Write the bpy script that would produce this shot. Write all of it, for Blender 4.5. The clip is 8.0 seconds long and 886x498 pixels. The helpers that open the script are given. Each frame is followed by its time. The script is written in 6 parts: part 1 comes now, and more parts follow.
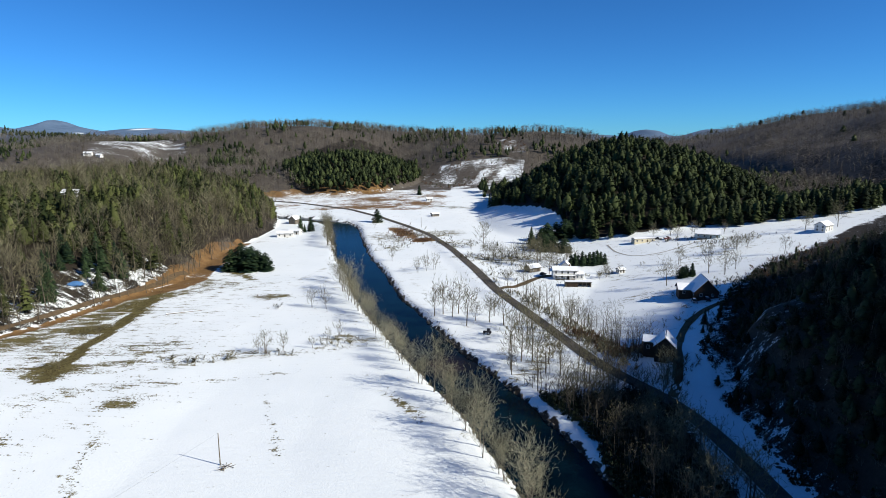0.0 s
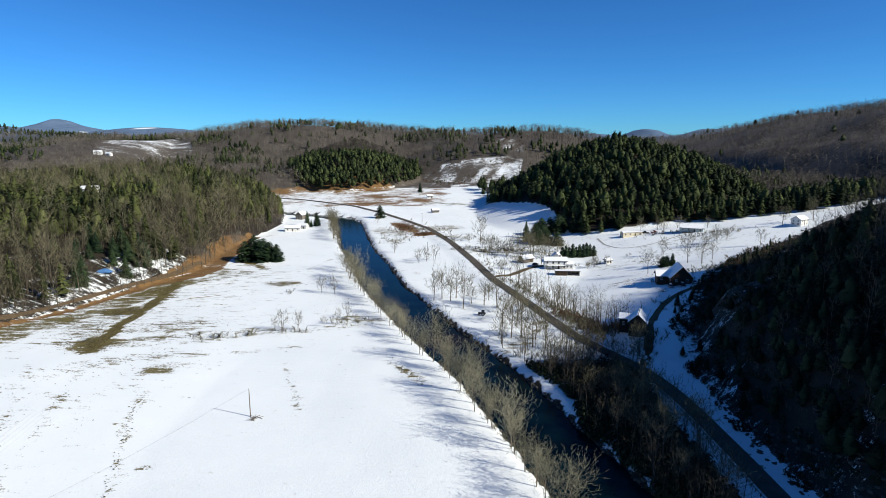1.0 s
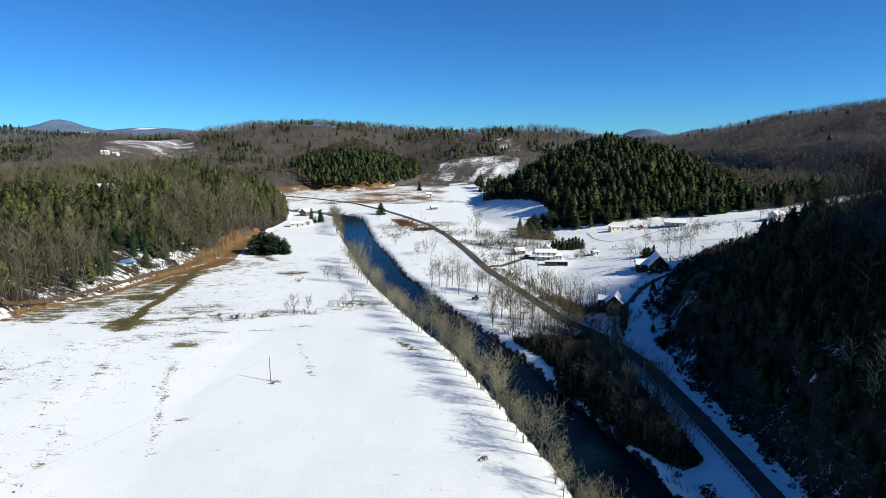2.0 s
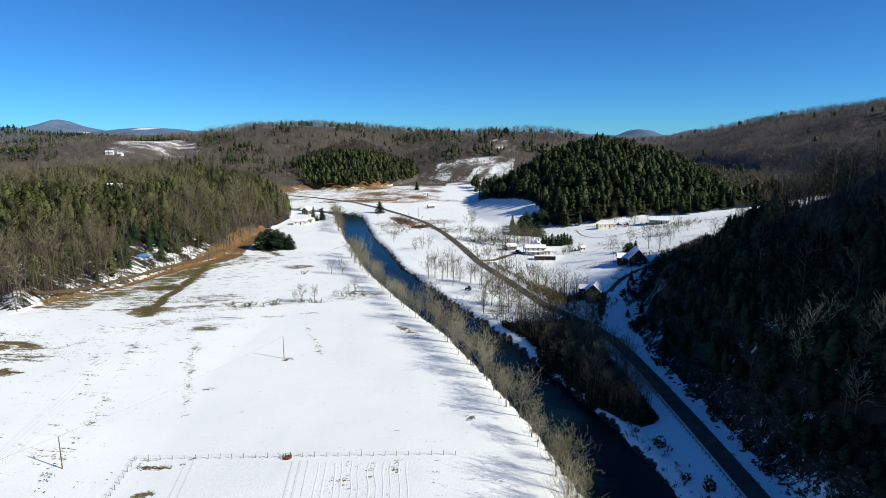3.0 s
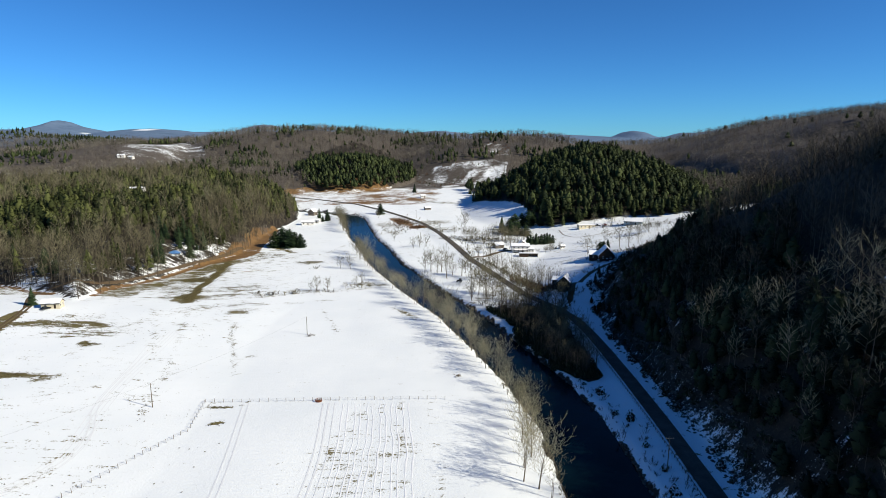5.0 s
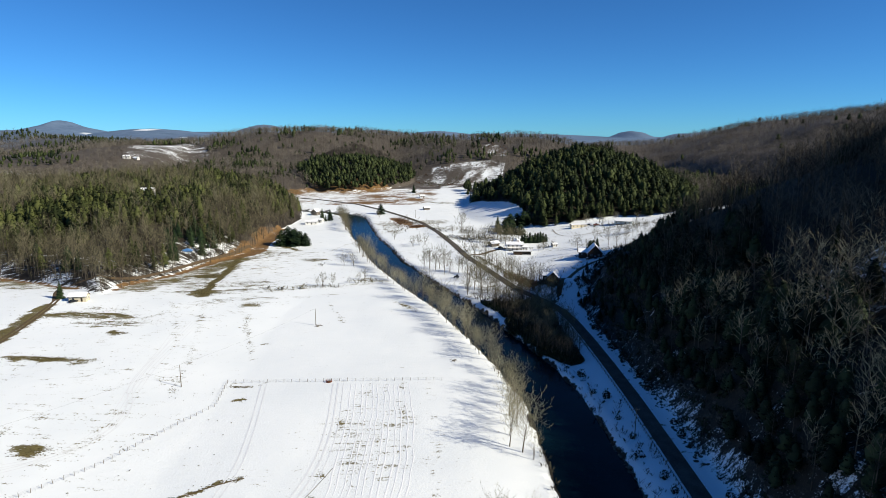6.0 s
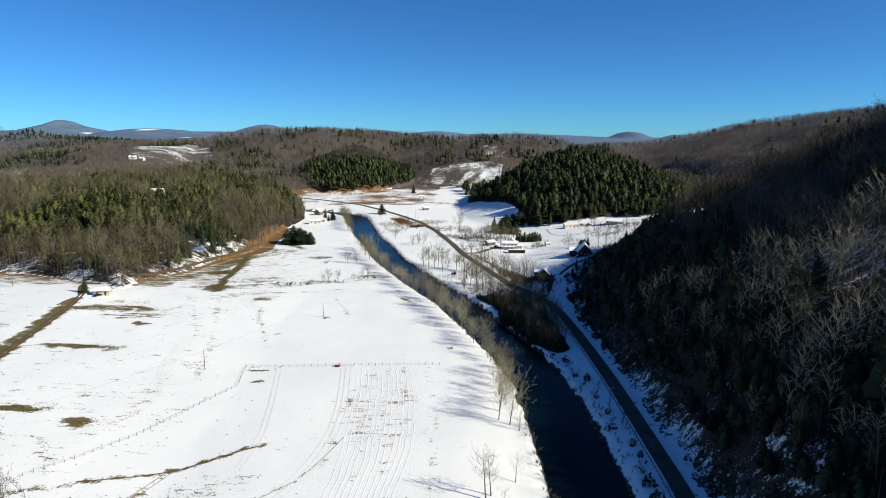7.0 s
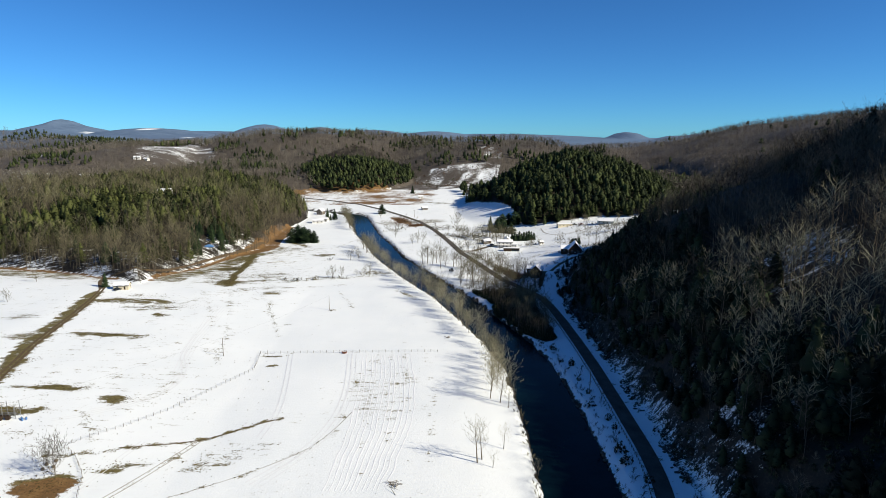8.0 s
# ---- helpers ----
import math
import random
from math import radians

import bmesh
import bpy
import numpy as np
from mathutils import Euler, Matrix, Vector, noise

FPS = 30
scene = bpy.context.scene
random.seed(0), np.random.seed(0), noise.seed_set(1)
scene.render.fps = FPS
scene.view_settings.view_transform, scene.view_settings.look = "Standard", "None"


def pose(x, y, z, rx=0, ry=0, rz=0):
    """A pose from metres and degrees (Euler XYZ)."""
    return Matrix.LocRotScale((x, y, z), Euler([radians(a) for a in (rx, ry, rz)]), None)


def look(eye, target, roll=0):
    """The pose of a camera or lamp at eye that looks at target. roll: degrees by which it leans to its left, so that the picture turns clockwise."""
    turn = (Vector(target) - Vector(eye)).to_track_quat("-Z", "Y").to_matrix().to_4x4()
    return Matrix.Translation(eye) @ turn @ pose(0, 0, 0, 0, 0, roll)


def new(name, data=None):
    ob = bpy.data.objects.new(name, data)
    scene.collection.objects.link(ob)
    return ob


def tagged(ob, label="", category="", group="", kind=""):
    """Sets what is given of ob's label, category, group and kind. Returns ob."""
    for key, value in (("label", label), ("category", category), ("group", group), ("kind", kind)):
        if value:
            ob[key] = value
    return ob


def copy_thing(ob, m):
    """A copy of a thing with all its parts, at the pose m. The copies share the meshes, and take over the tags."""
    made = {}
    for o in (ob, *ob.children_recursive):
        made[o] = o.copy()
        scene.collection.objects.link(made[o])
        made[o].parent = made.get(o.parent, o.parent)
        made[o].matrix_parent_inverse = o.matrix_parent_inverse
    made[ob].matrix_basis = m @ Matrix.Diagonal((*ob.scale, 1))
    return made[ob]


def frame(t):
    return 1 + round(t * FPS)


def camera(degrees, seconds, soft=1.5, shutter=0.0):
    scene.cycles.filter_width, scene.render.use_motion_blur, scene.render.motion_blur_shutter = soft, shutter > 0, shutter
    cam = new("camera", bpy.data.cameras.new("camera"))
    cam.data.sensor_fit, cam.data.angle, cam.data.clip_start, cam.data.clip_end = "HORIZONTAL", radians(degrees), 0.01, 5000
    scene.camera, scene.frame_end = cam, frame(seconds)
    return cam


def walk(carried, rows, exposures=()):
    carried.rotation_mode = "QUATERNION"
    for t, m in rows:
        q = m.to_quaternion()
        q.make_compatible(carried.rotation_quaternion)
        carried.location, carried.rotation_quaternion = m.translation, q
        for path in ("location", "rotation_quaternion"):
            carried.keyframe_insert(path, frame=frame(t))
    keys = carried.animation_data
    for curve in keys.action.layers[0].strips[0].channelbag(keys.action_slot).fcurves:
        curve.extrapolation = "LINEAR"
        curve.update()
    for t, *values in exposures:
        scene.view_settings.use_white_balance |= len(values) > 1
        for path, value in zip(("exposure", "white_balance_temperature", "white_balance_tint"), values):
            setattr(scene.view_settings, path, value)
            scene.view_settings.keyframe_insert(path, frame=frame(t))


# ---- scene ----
cam = camera(73.0, 8.0, soft=0.5)
PATH = [
    (0, (0.000, 0.000, 80.000), (0.000, 98.239, 61.317), -0.13),
    (0.5, (0.473, -12.888, 80.135), (0.423, 85.328, 61.329), -0.09),
    (1, (0.897, -25.827, 80.287), (0.767, 72.387, 61.470), -0.08),
    (1.5, (1.514, -38.813, 80.248), (1.389, 59.401, 61.431), -0.11),
    (3, (3.487, -76.560, 82.056), (3.819, 21.652, 63.234), -0.10),
    (3.5, (3.899, -89.262, 84.064), (4.441, 8.979, 65.395), -0.08),
    (4, (4.339, -102.095, 86.258), (4.890, -3.858, 67.570), -0.09),
    (4.5, (4.568, -114.758, 88.329), (5.242, -16.533, 69.580), -0.04),
    (6, (5.258, -150.825, 93.649), (6.244, -52.632, 74.755), 0.03),
    (6.5, (5.484, -163.255, 95.721), (6.464, -65.052, 76.871), 0.09),
    (7, (5.694, -175.161, 97.499), (6.791, -76.982, 78.537), 0.14),
    (7.5, (6.051, -187.180, 99.147), (7.257, -89.009, 80.144), 0.23),
    (8, (5.743, -198.796, 100.739), (7.109, -100.631, 81.718), 0.25),
]
# the clip's white balance warms a little as it rises
WARMING = [(0, 0.25, 6280, 10), (1.5, 0.25, 6360, 10), (3, 0.25, 6460, 10), (4.5, 0.25, 6580, 10), (6, 0.25, 6700, 10), (8, 0.25, 6820, 10)]
walk(cam, [(t, look(eye, target, roll)) for t, eye, target, roll in PATH], WARMING)
# ---- world, sun, exposure ----
SUN_TO = Vector((0.925, -0.38, 0.0)).normalized() * math.cos(radians(32.0)) + Vector((0, 0, math.sin(radians(32.0))))
world = bpy.data.worlds.new("winter_sky")
scene.world = world
world.use_nodes = True
wn = world.node_tree
sky = wn.nodes.new("ShaderNodeTexSky")
sky.sky_type = "NISHITA"
sky.sun_disc = False
sky.sun_elevation, sky.sun_rotation = radians(32.0), radians(112.0)
sky.altitude, sky.air_density, sky.dust_density, sky.ozone_density = 3500, 1.0, 0.2, 4.0
deep = wn.nodes.new("ShaderNodeMix")
deep.data_type, deep.blend_type = "RGBA", "MULTIPLY"
deep.inputs[0].default_value = 1.0
deep.inputs[7].default_value = (0.32, 0.82, 1.24, 1)
wn.links.new(sky.outputs[0], deep.inputs[6])
wn.links.new(deep.outputs[2], wn.nodes["Background"].inputs[0])
wn.nodes["Background"].inputs[1].default_value = 0.080
sun_data = bpy.data.lights.new("sun", "SUN")
sun_data.energy, sun_data.angle, sun_data.color = 5.0, radians(0.55), (1.0, 0.945, 0.79)
sun = new("sun", sun_data)
sun.matrix_world = look(SUN_TO * 500, (0, 0, 0))


# ---- materials ----
def material(name):
    m = bpy.data.materials.new(name)
    m.use_nodes = True
    nt = m.node_tree
    return m, nt, nt.nodes["Principled BSDF"]


def node(nt, kind, **values):
    n = nt.nodes.new("ShaderNode" + kind)
    for key, value in values.items():
        n.inputs[key.replace("_", " ")].default_value = value
    return n


def ramp(nt, source, stops):
    n = nt.nodes.new("ShaderNodeValToRGB")
    el = n.color_ramp.elements
    while len(el) < len(stops):
        el.new(0.5)
    for e, (p, c) in zip(el, stops):
        e.position, e.color = p, (*c, 1) if len(c) == 3 else c
    nt.links.new(source, n.inputs[0])
    return n.outputs[0]


def noise_at(nt, vec, scale, detail=4, rough=0.6):
    n = node(nt, "TexNoise", Scale=scale, Detail=detail, Roughness=rough)
    nt.links.new(vec, n.inputs["Vector"])
    return n.outputs[0]


def mathop(nt, op, a, b):
    n = nt.nodes.new("ShaderNodeMath")
    n.operation = op
    for i, v in enumerate((a, b)):
        if isinstance(v, (int, float)):
            n.inputs[i].default_value = v
        else:
            nt.links.new(v, n.inputs[i])
    return n.outputs[0]


def mixcol(nt, fac, a, b):
    n = nt.nodes.new("ShaderNodeMix")
    n.data_type = "RGBA"
    for i, v in ((0, fac), (6, a), (7, b)):
        if isinstance(v, tuple):
            n.inputs[i].default_value = (*v, 1)
        elif isinstance(v, (int, float)):
            n.inputs[i].default_value = v
        else:
            nt.links.new(v, n.inputs[i])
    return n.outputs[2]


def bump(nt, bsdf, height, strength, distance):
    b = node(nt, "Bump", Strength=strength, Distance=distance)
    nt.links.new(height, b.inputs["Height"])
    nt.links.new(b.outputs[0], bsdf.inputs["Normal"])


def place(nt):
    return nt.nodes.new("ShaderNodeNewGeometry").outputs["Position"]


def mottled(name, dark, light, scale, rough=0.85, bump_by=0.0, island=False, metal=0.0, random_by=0.0, tone=False):
    """A surface whose colour wanders between two tones at two scales."""
    m, nt, p = material(name)
    pos = place(nt)
    f = mathop(nt, "ADD", mathop(nt, "MULTIPLY", noise_at(nt, pos, scale), 0.65), mathop(nt, "MULTIPLY", noise_at(nt, pos, scale * 7), 0.35))
    if island:
        f = mathop(nt, "ADD", mathop(nt, "MULTIPLY", f, 0.55), mathop(nt, "MULTIPLY", nt.nodes["Geometry"].outputs["Random Per Island"], 0.45))
    if tone:
        f = mathop(nt, "ADD", mathop(nt, "MULTIPLY", f, 0.50), mathop(nt, "MULTIPLY", attribute(nt, "tone"), 0.50))
    if random_by:
        info = nt.nodes.new("ShaderNodeObjectInfo")
        f = mathop(nt, "ADD", f, mathop(nt, "MULTIPLY", mathop(nt, "SUBTRACT", info.outputs["Random"], 0.5), random_by))
    c = ramp(nt, f, [(0.3, dark), (0.7, light)])
    nt.links.new(c, p.inputs["Base Color"])
    p.inputs["Roughness"].default_value, p.inputs["Metallic"].default_value = rough, metal
    p.inputs["Specular IOR Level"].default_value = 0.1 if island else 0.25
    if bump_by:
        bump(nt, p, noise_at(nt, pos, scale * 5), 0.6, bump_by)
    return m


def attribute(nt, name):
    a = nt.nodes.new("ShaderNodeAttribute")
    a.attribute_name = name
    return a.outputs["Fac"]


def ground_material():
    """Thin snow over winter grass, leaf litter in the woods, dirt on the lanes: where each lies comes from the ground's own masks."""
    m, nt, p = material("snowy_ground")
    pos = place(nt)
    fine, mid, wide = noise_at(nt, pos, 1.6, 5, 0.7), noise_at(nt, pos, 0.22, 5, 0.65), noise_at(nt, pos, 0.025, 4)
    stretch = node(nt, "Mapping")
    stretch.inputs["Scale"].default_value = (0.09, 0.5, 0.3)
    stretch.inputs["Rotation"].default_value = (0, 0, radians(-18))
    nt.links.new(pos, stretch.inputs["Vector"])
    streak = noise_at(nt, stretch.outputs[0], 1.0, 5, 0.7)
    snow = ramp(nt, wide, [(0.3, (0.80, 0.835, 0.855)), (0.7, (0.87, 0.895, 0.905))])
    grass = ramp(nt, mathop(nt, "ADD", mathop(nt, "MULTIPLY", fine, 0.5), mathop(nt, "MULTIPLY", mid, 0.5)),
                 [(0.3, (0.042, 0.032, 0.016)), (0.5, (0.125, 0.103, 0.036)), (0.7, (0.215, 0.175, 0.075))])
    # wood-floor litter, held near black so that it carries shade as well
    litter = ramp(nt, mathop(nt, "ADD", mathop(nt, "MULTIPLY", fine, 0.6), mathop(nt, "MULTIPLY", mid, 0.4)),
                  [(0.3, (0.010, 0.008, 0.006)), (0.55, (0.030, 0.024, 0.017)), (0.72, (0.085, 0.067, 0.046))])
    # Grass shows where its mask beats the broken noise of the snow's thickness.
    cover = mathop(nt, "ADD", mathop(nt, "ADD", mathop(nt, "MULTIPLY", fine, 0.34), mathop(nt, "MULTIPLY", mid, 0.26)), mathop(nt, "MULTIPLY", streak, 0.40))
    cover = mathop(nt, "ADD", mathop(nt, "MULTIPLY", mathop(nt, "SUBTRACT", cover, 0.5), 2.3), 0.5)
    g = mathop(nt, "ADD", attribute(nt, "grass"), mathop(nt, "SUBTRACT", cover, 1.0))
    col = mixcol(nt, ramp(nt, g, [(0.0, (0, 0, 0)), (0.10, (1, 1, 1))]), snow, grass)
    g2 = mathop(nt, "ADD", attribute(nt, "litter"), mathop(nt, "SUBTRACT", cover, 1.0))
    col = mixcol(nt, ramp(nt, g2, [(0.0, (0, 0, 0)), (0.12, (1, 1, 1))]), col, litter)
    straw = ramp(nt, mathop(nt, "ADD", mathop(nt, "MULTIPLY", fine, 0.5), mathop(nt, "MULTIPLY", mid, 0.5)),
                 [(0.3, (0.070, 0.040, 0.018)), (0.5, (0.175, 0.098, 0.038)), (0.7, (0.29, 0.175, 0.074))])
    g3 = mathop(nt, "ADD", attribute(nt, "straw"), mathop(nt, "SUBTRACT", cover, 1.0))
    col = mixcol(nt, ramp(nt, g3, [(0.0, (0, 0, 0)), (0.12, (1, 1, 1))]), col, straw)
    # blue of distance haze, painted into the far ground's colour
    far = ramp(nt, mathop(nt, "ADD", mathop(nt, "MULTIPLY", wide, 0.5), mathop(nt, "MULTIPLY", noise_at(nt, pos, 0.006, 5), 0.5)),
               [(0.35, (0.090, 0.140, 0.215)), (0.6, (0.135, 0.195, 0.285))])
    # leaf litter of the hills, greyed to hold some distance haze
    leaves = ramp(nt, mathop(nt, "ADD", mathop(nt, "MULTIPLY", fine, 0.4), mathop(nt, "MULTIPLY", mid, 0.6)),
                  [(0.3, (0.047, 0.039, 0.031)), (0.5, (0.091, 0.077, 0.063)), (0.72, (0.145, 0.124, 0.101))])
    g4 = mathop(nt, "ADD", attribute(nt, "leaves"), mathop(nt, "SUBTRACT", cover, 1.0))
    col = mixcol(nt, ramp(nt, g4, [(0.0, (0, 0, 0)), (0.15, (1, 1, 1))]), col, leaves)
    col = mixcol(nt, attribute(nt, "hazy_far_wood"), col, far)
    nt.links.new(col, p.inputs["Base Color"])
    p.inputs["Roughness"].default_value = 0.75
    p.inputs["Specular IOR Level"].default_value = 0.2
    bump(nt, p, cover, 0.32, 0.4)
    return m


def water_material():
    m, nt, p = material("river_water")
    pos = place(nt)
    c = ramp(nt, noise_at(nt, pos, 0.05), [(0.35, (0.0010, 0.0055, 0.0085)), (0.65, (0.0030, 0.0140, 0.0195))])
    # a shallow where the brown bed shows through
    bar = nt.nodes.new("ShaderNodeVectorMath")
    bar.operation = "DISTANCE"
    bar.inputs[1].default_value = (1.0, 205.0, -1.75)
    nt.links.new(pos, bar.inputs[0])
    shoal = mathop(nt, "ADD", mathop(nt, "MULTIPLY", bar.outputs["Value"], -0.048), mathop(nt, "MULTIPLY", noise_at(nt, pos, 0.09, 4), 1.2))
    c = mixcol(nt, ramp(nt, shoal, [(0.0, (0, 0, 0)), (0.35, (1, 1, 1))]), c, (0.028, 0.020, 0.015))
    nt.links.new(c, p.inputs["Base Color"])
    p.inputs["Roughness"].default_value, p.inputs["IOR"].default_value = 0.08, 1.15
    p.inputs["Specular IOR Level"].default_value = 0.5
    h = mathop(nt, "ADD", noise_at(nt, pos, 0.8, 3), mathop(nt, "MULTIPLY", noise_at(nt, pos, 0.12, 3), 1.5))
    bump(nt, p, h, 0.14, 0.2)
    return m


def window_glass():
    m, nt, p = material("window_glass")
    p.inputs["Base Color"].default_value = (0.02, 0.025, 0.03, 1)
    p.inputs["Roughness"].default_value = 0.08
    return m


GROUND, WATER, GLASS = ground_material(), water_material(), window_glass()
SNOW = mottled("snow", (0.80, 0.82, 0.85), (0.91, 0.91, 0.92), 0.3, 0.7, 0.1)
PACKED = mottled("packed_snow", (0.70, 0.72, 0.75), (0.84, 0.85, 0.86), 0.4, 0.6, 0.05)
TUFT = mottled("dry_grass_tufts", (0.030, 0.024, 0.013), (0.15, 0.115, 0.050), 0.2, 0.95, island=True)
PINE = mottled("pine_needles", (0.009, 0.016, 0.007), (0.056, 0.072, 0.026), 0.06, 0.75, island=True, tone=True)
PINE_WARM = mottled("pine_needles_warm", (0.014, 0.021, 0.007), (0.088, 0.100, 0.033), 0.05, 0.8, island=True, tone=True)
PINE_NEAR = mottled("spruce_needles", (0.010, 0.022, 0.013), (0.042, 0.066, 0.028), 0.4, 0.7, island=True, random_by=0.25)
TWIG = mottled("bare_twigs", (0.024, 0.021, 0.012), (0.232, 0.212, 0.134), 0.05, 0.9, island=True, tone=True)
# dark tone of the yard tree; on bluff and in thickets, shade painted in
TWIG_DARK = mottled("dark_shaded_twigs", (0.012, 0.011, 0.009), (0.130, 0.116, 0.090), 0.06, 0.9, island=True, tone=True)
# far hardwood twigs, paler and greyer with distance haze in the colour
TWIG_FAR = mottled("hazy_far_twigs", (0.054, 0.048, 0.041), (0.235, 0.209, 0.172), 0.02, 0.9, island=True, tone=True)
TWIG_RED = mottled("ruddy_twigs", (0.095, 0.052, 0.032), (0.19, 0.115, 0.068), 0.1, 0.9, island=True)
# riverside tone, reused as painted sunlight on the upper bluff trees
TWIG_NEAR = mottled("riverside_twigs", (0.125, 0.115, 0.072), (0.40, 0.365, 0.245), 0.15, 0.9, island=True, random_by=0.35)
BARK = mottled("grey_bark", (0.06, 0.048, 0.036), (0.22, 0.18, 0.13), 0.8, 0.9, 0.03)
WOOD_BARK = mottled("wood_bark", (0.030, 0.025, 0.020), (0.15, 0.125, 0.098), 0.3, 0.9)
ASPHALT = mottled("worn_asphalt", (0.040, 0.035, 0.030), (0.122, 0.106, 0.088), 0.25, 0.95, 0.02)
PACKED_DIRT = mottled("slushy_lane", (0.20, 0.17, 0.13), (0.52, 0.50, 0.47), 0.6, 0.8, 0.05)
DIRT = mottled("dirt_track", (0.055, 0.038, 0.022), (0.16, 0.11, 0.062), 0.7, 0.9, 0.08)
ROCK = mottled("bank_rock", (0.035, 0.032, 0.028), (0.13, 0.115, 0.095), 0.5, 0.85, 0.1)
WOOD = mottled("weathered_wood", (0.085, 0.07, 0.055), (0.22, 0.185, 0.145), 0.9, 0.85)
LOG = mottled("dark_stained_boards", (0.022, 0.014, 0.009), (0.06, 0.036, 0.022), 0.7, 0.7)
WHITE = mottled("white_siding", (0.62, 0.60, 0.56), (0.80, 0.79, 0.76), 0.5, 0.6)
CREAM = mottled("cream_siding", (0.50, 0.44, 0.31), (0.68, 0.61, 0.46), 0.5, 0.6)
PALE_BLUE = mottled("pale_blue_siding", (0.34, 0.42, 0.45), (0.5, 0.58, 0.6), 0.5, 0.6)
# darker copy of the pine needles, with the bluff's shade in its colour
PINE_SHADED = mottled("shaded_pine_needles", (0.005, 0.010, 0.006), (0.030, 0.044, 0.021), 0.06, 0.75, island=True, tone=True)
LAUREL = mottled("laurel_leaves", (0.008, 0.013, 0.007), (0.030, 0.040, 0.017), 0.3, 0.6, island=True)
SHINGLE = mottled("grey_shingles", (0.05, 0.048, 0.046), (0.12, 0.11, 0.10), 0.9, 0.85)
STEEL = mottled("galvanised_steel", (0.22, 0.225, 0.23), (0.42, 0.42, 0.42), 1.5, 0.45, metal=0.8)
RUBBER = mottled("black_rubber", (0.012, 0.012, 0.012), (0.03, 0.03, 0.03), 3.0, 0.8)
RUST = mottled("rusty_red_metal", (0.12, 0.03, 0.015), (0.28, 0.075, 0.035), 1.5, 0.7)
BLUE = mottled("faded_blue_plastic", (0.05, 0.14, 0.33), (0.1, 0.23, 0.46), 1.0, 0.55)
CAR_DARK = mottled("dark_car_paint", (0.010, 0.011, 0.014), (0.022, 0.023, 0.027), 0.6, 0.25)
CAR_SILVER = mottled("silver_car_paint", (0.30, 0.31, 0.33), (0.44, 0.45, 0.47), 0.6, 0.3, metal=0.5)
CAR_RED = mottled("maroon_car_paint", (0.08, 0.012, 0.012), (0.14, 0.022, 0.02), 0.6, 0.3)
BRICK = mottled("chimney_brick", (0.13, 0.055, 0.035), (0.25, 0.11, 0.07), 1.5, 0.9)


# ---- mesh helpers ----
def mesh_object(name, verts, faces, mats, parent=None, label="", smooth=False):
    """One mesh object from an array of points and an array of faces that all have the same number of corners."""
    verts, faces = np.asarray(verts, np.float32), np.asarray(faces, np.int32)
    me = bpy.data.meshes.new(name)
    me.vertices.add(len(verts))
    me.vertices.foreach_set("co", verts.ravel())
    k = faces.shape[1]
    me.loops.add(faces.size)
    me.loops.foreach_set("vertex_index", faces.ravel())
    me.polygons.add(len(faces))
    me.polygons.foreach_set("loop_start", np.arange(0, faces.size, k, dtype=np.int32))
    me.polygons.foreach_set("loop_total", np.full(len(faces), k, np.int32))
    if smooth:
        me.polygons.foreach_set("use_smooth", np.ones(len(faces), bool))
    me.update(calc_edges=True)
    for m in mats if isinstance(mats, (list, tuple)) else [mats]:
        me.materials.append(m)
    ob = new(name, me)
    if parent:
        ob.parent = parent
    if label:
        ob["label"] = label
    return ob


def part(name, bm, mat, parent=None, label=""):
    """Links a bmesh as one mesh object under a thing or a part."""
    me = bpy.data.meshes.new(name)
    bm.to_mesh(me)
    bm.free()
    me.materials.append(mat)
    ob = new(name, me)
    if parent:
        ob.parent = parent
    if label:
        ob["label"] = label
    return ob


def box(bm, x0, x1, y0, y1, z0, z1, m=None, bevel=0.0):
    r = bmesh.ops.create_cube(bm, size=1.0)["verts"]
    for v in r:
        v.co = Vector(((x0 + x1) / 2 + v.co.x * (x1 - x0), (y0 + y1) / 2 + v.co.y * (y1 - y0), (z0 + z1) / 2 + v.co.z * (z1 - z0)))
    if bevel:
        edges = list({e for v in r for e in v.link_edges})
        r = [v for v in bmesh.ops.bevel(bm, geom=edges, offset=bevel, segments=1, affect="EDGES")["verts"]]
    if m:
        bmesh.ops.transform(bm, matrix=m, verts=[v for v in r if v.is_valid])
    return bm


def solid(x0, x1, y0, y1, z0, z1, m=None, bevel=0.0):
    return box(bmesh.new(), x0, x1, y0, y1, z0, z1, m, bevel)


def rod(bm, a, b, r0, r1=None, n=6):
    """A tapered rod from a to b."""
    a, b = Vector(a), Vector(b)
    q = (b - a).to_track_quat("Z", "Y")
    rings = []
    for c, r in ((a, r0), (b, r0 if r1 is None else r1)):
        rings.append([bm.verts.new(c + q @ Vector((math.cos(i * math.tau / n) * r, math.sin(i * math.tau / n) * r, 0))) for i in range(n)])
    for i in range(n):
        bm.faces.new((rings[0][i], rings[0][(i + 1) % n], rings[1][(i + 1) % n], rings[1][i]))
    bm.faces.new(rings[0][::-1])
    bm.faces.new(rings[1])
    return bm


def empty(name, x, y, z, turn=0.0):
    ob = new(name)
    ob.matrix_world = pose(x, y, z, 0, 0, turn)
    return ob


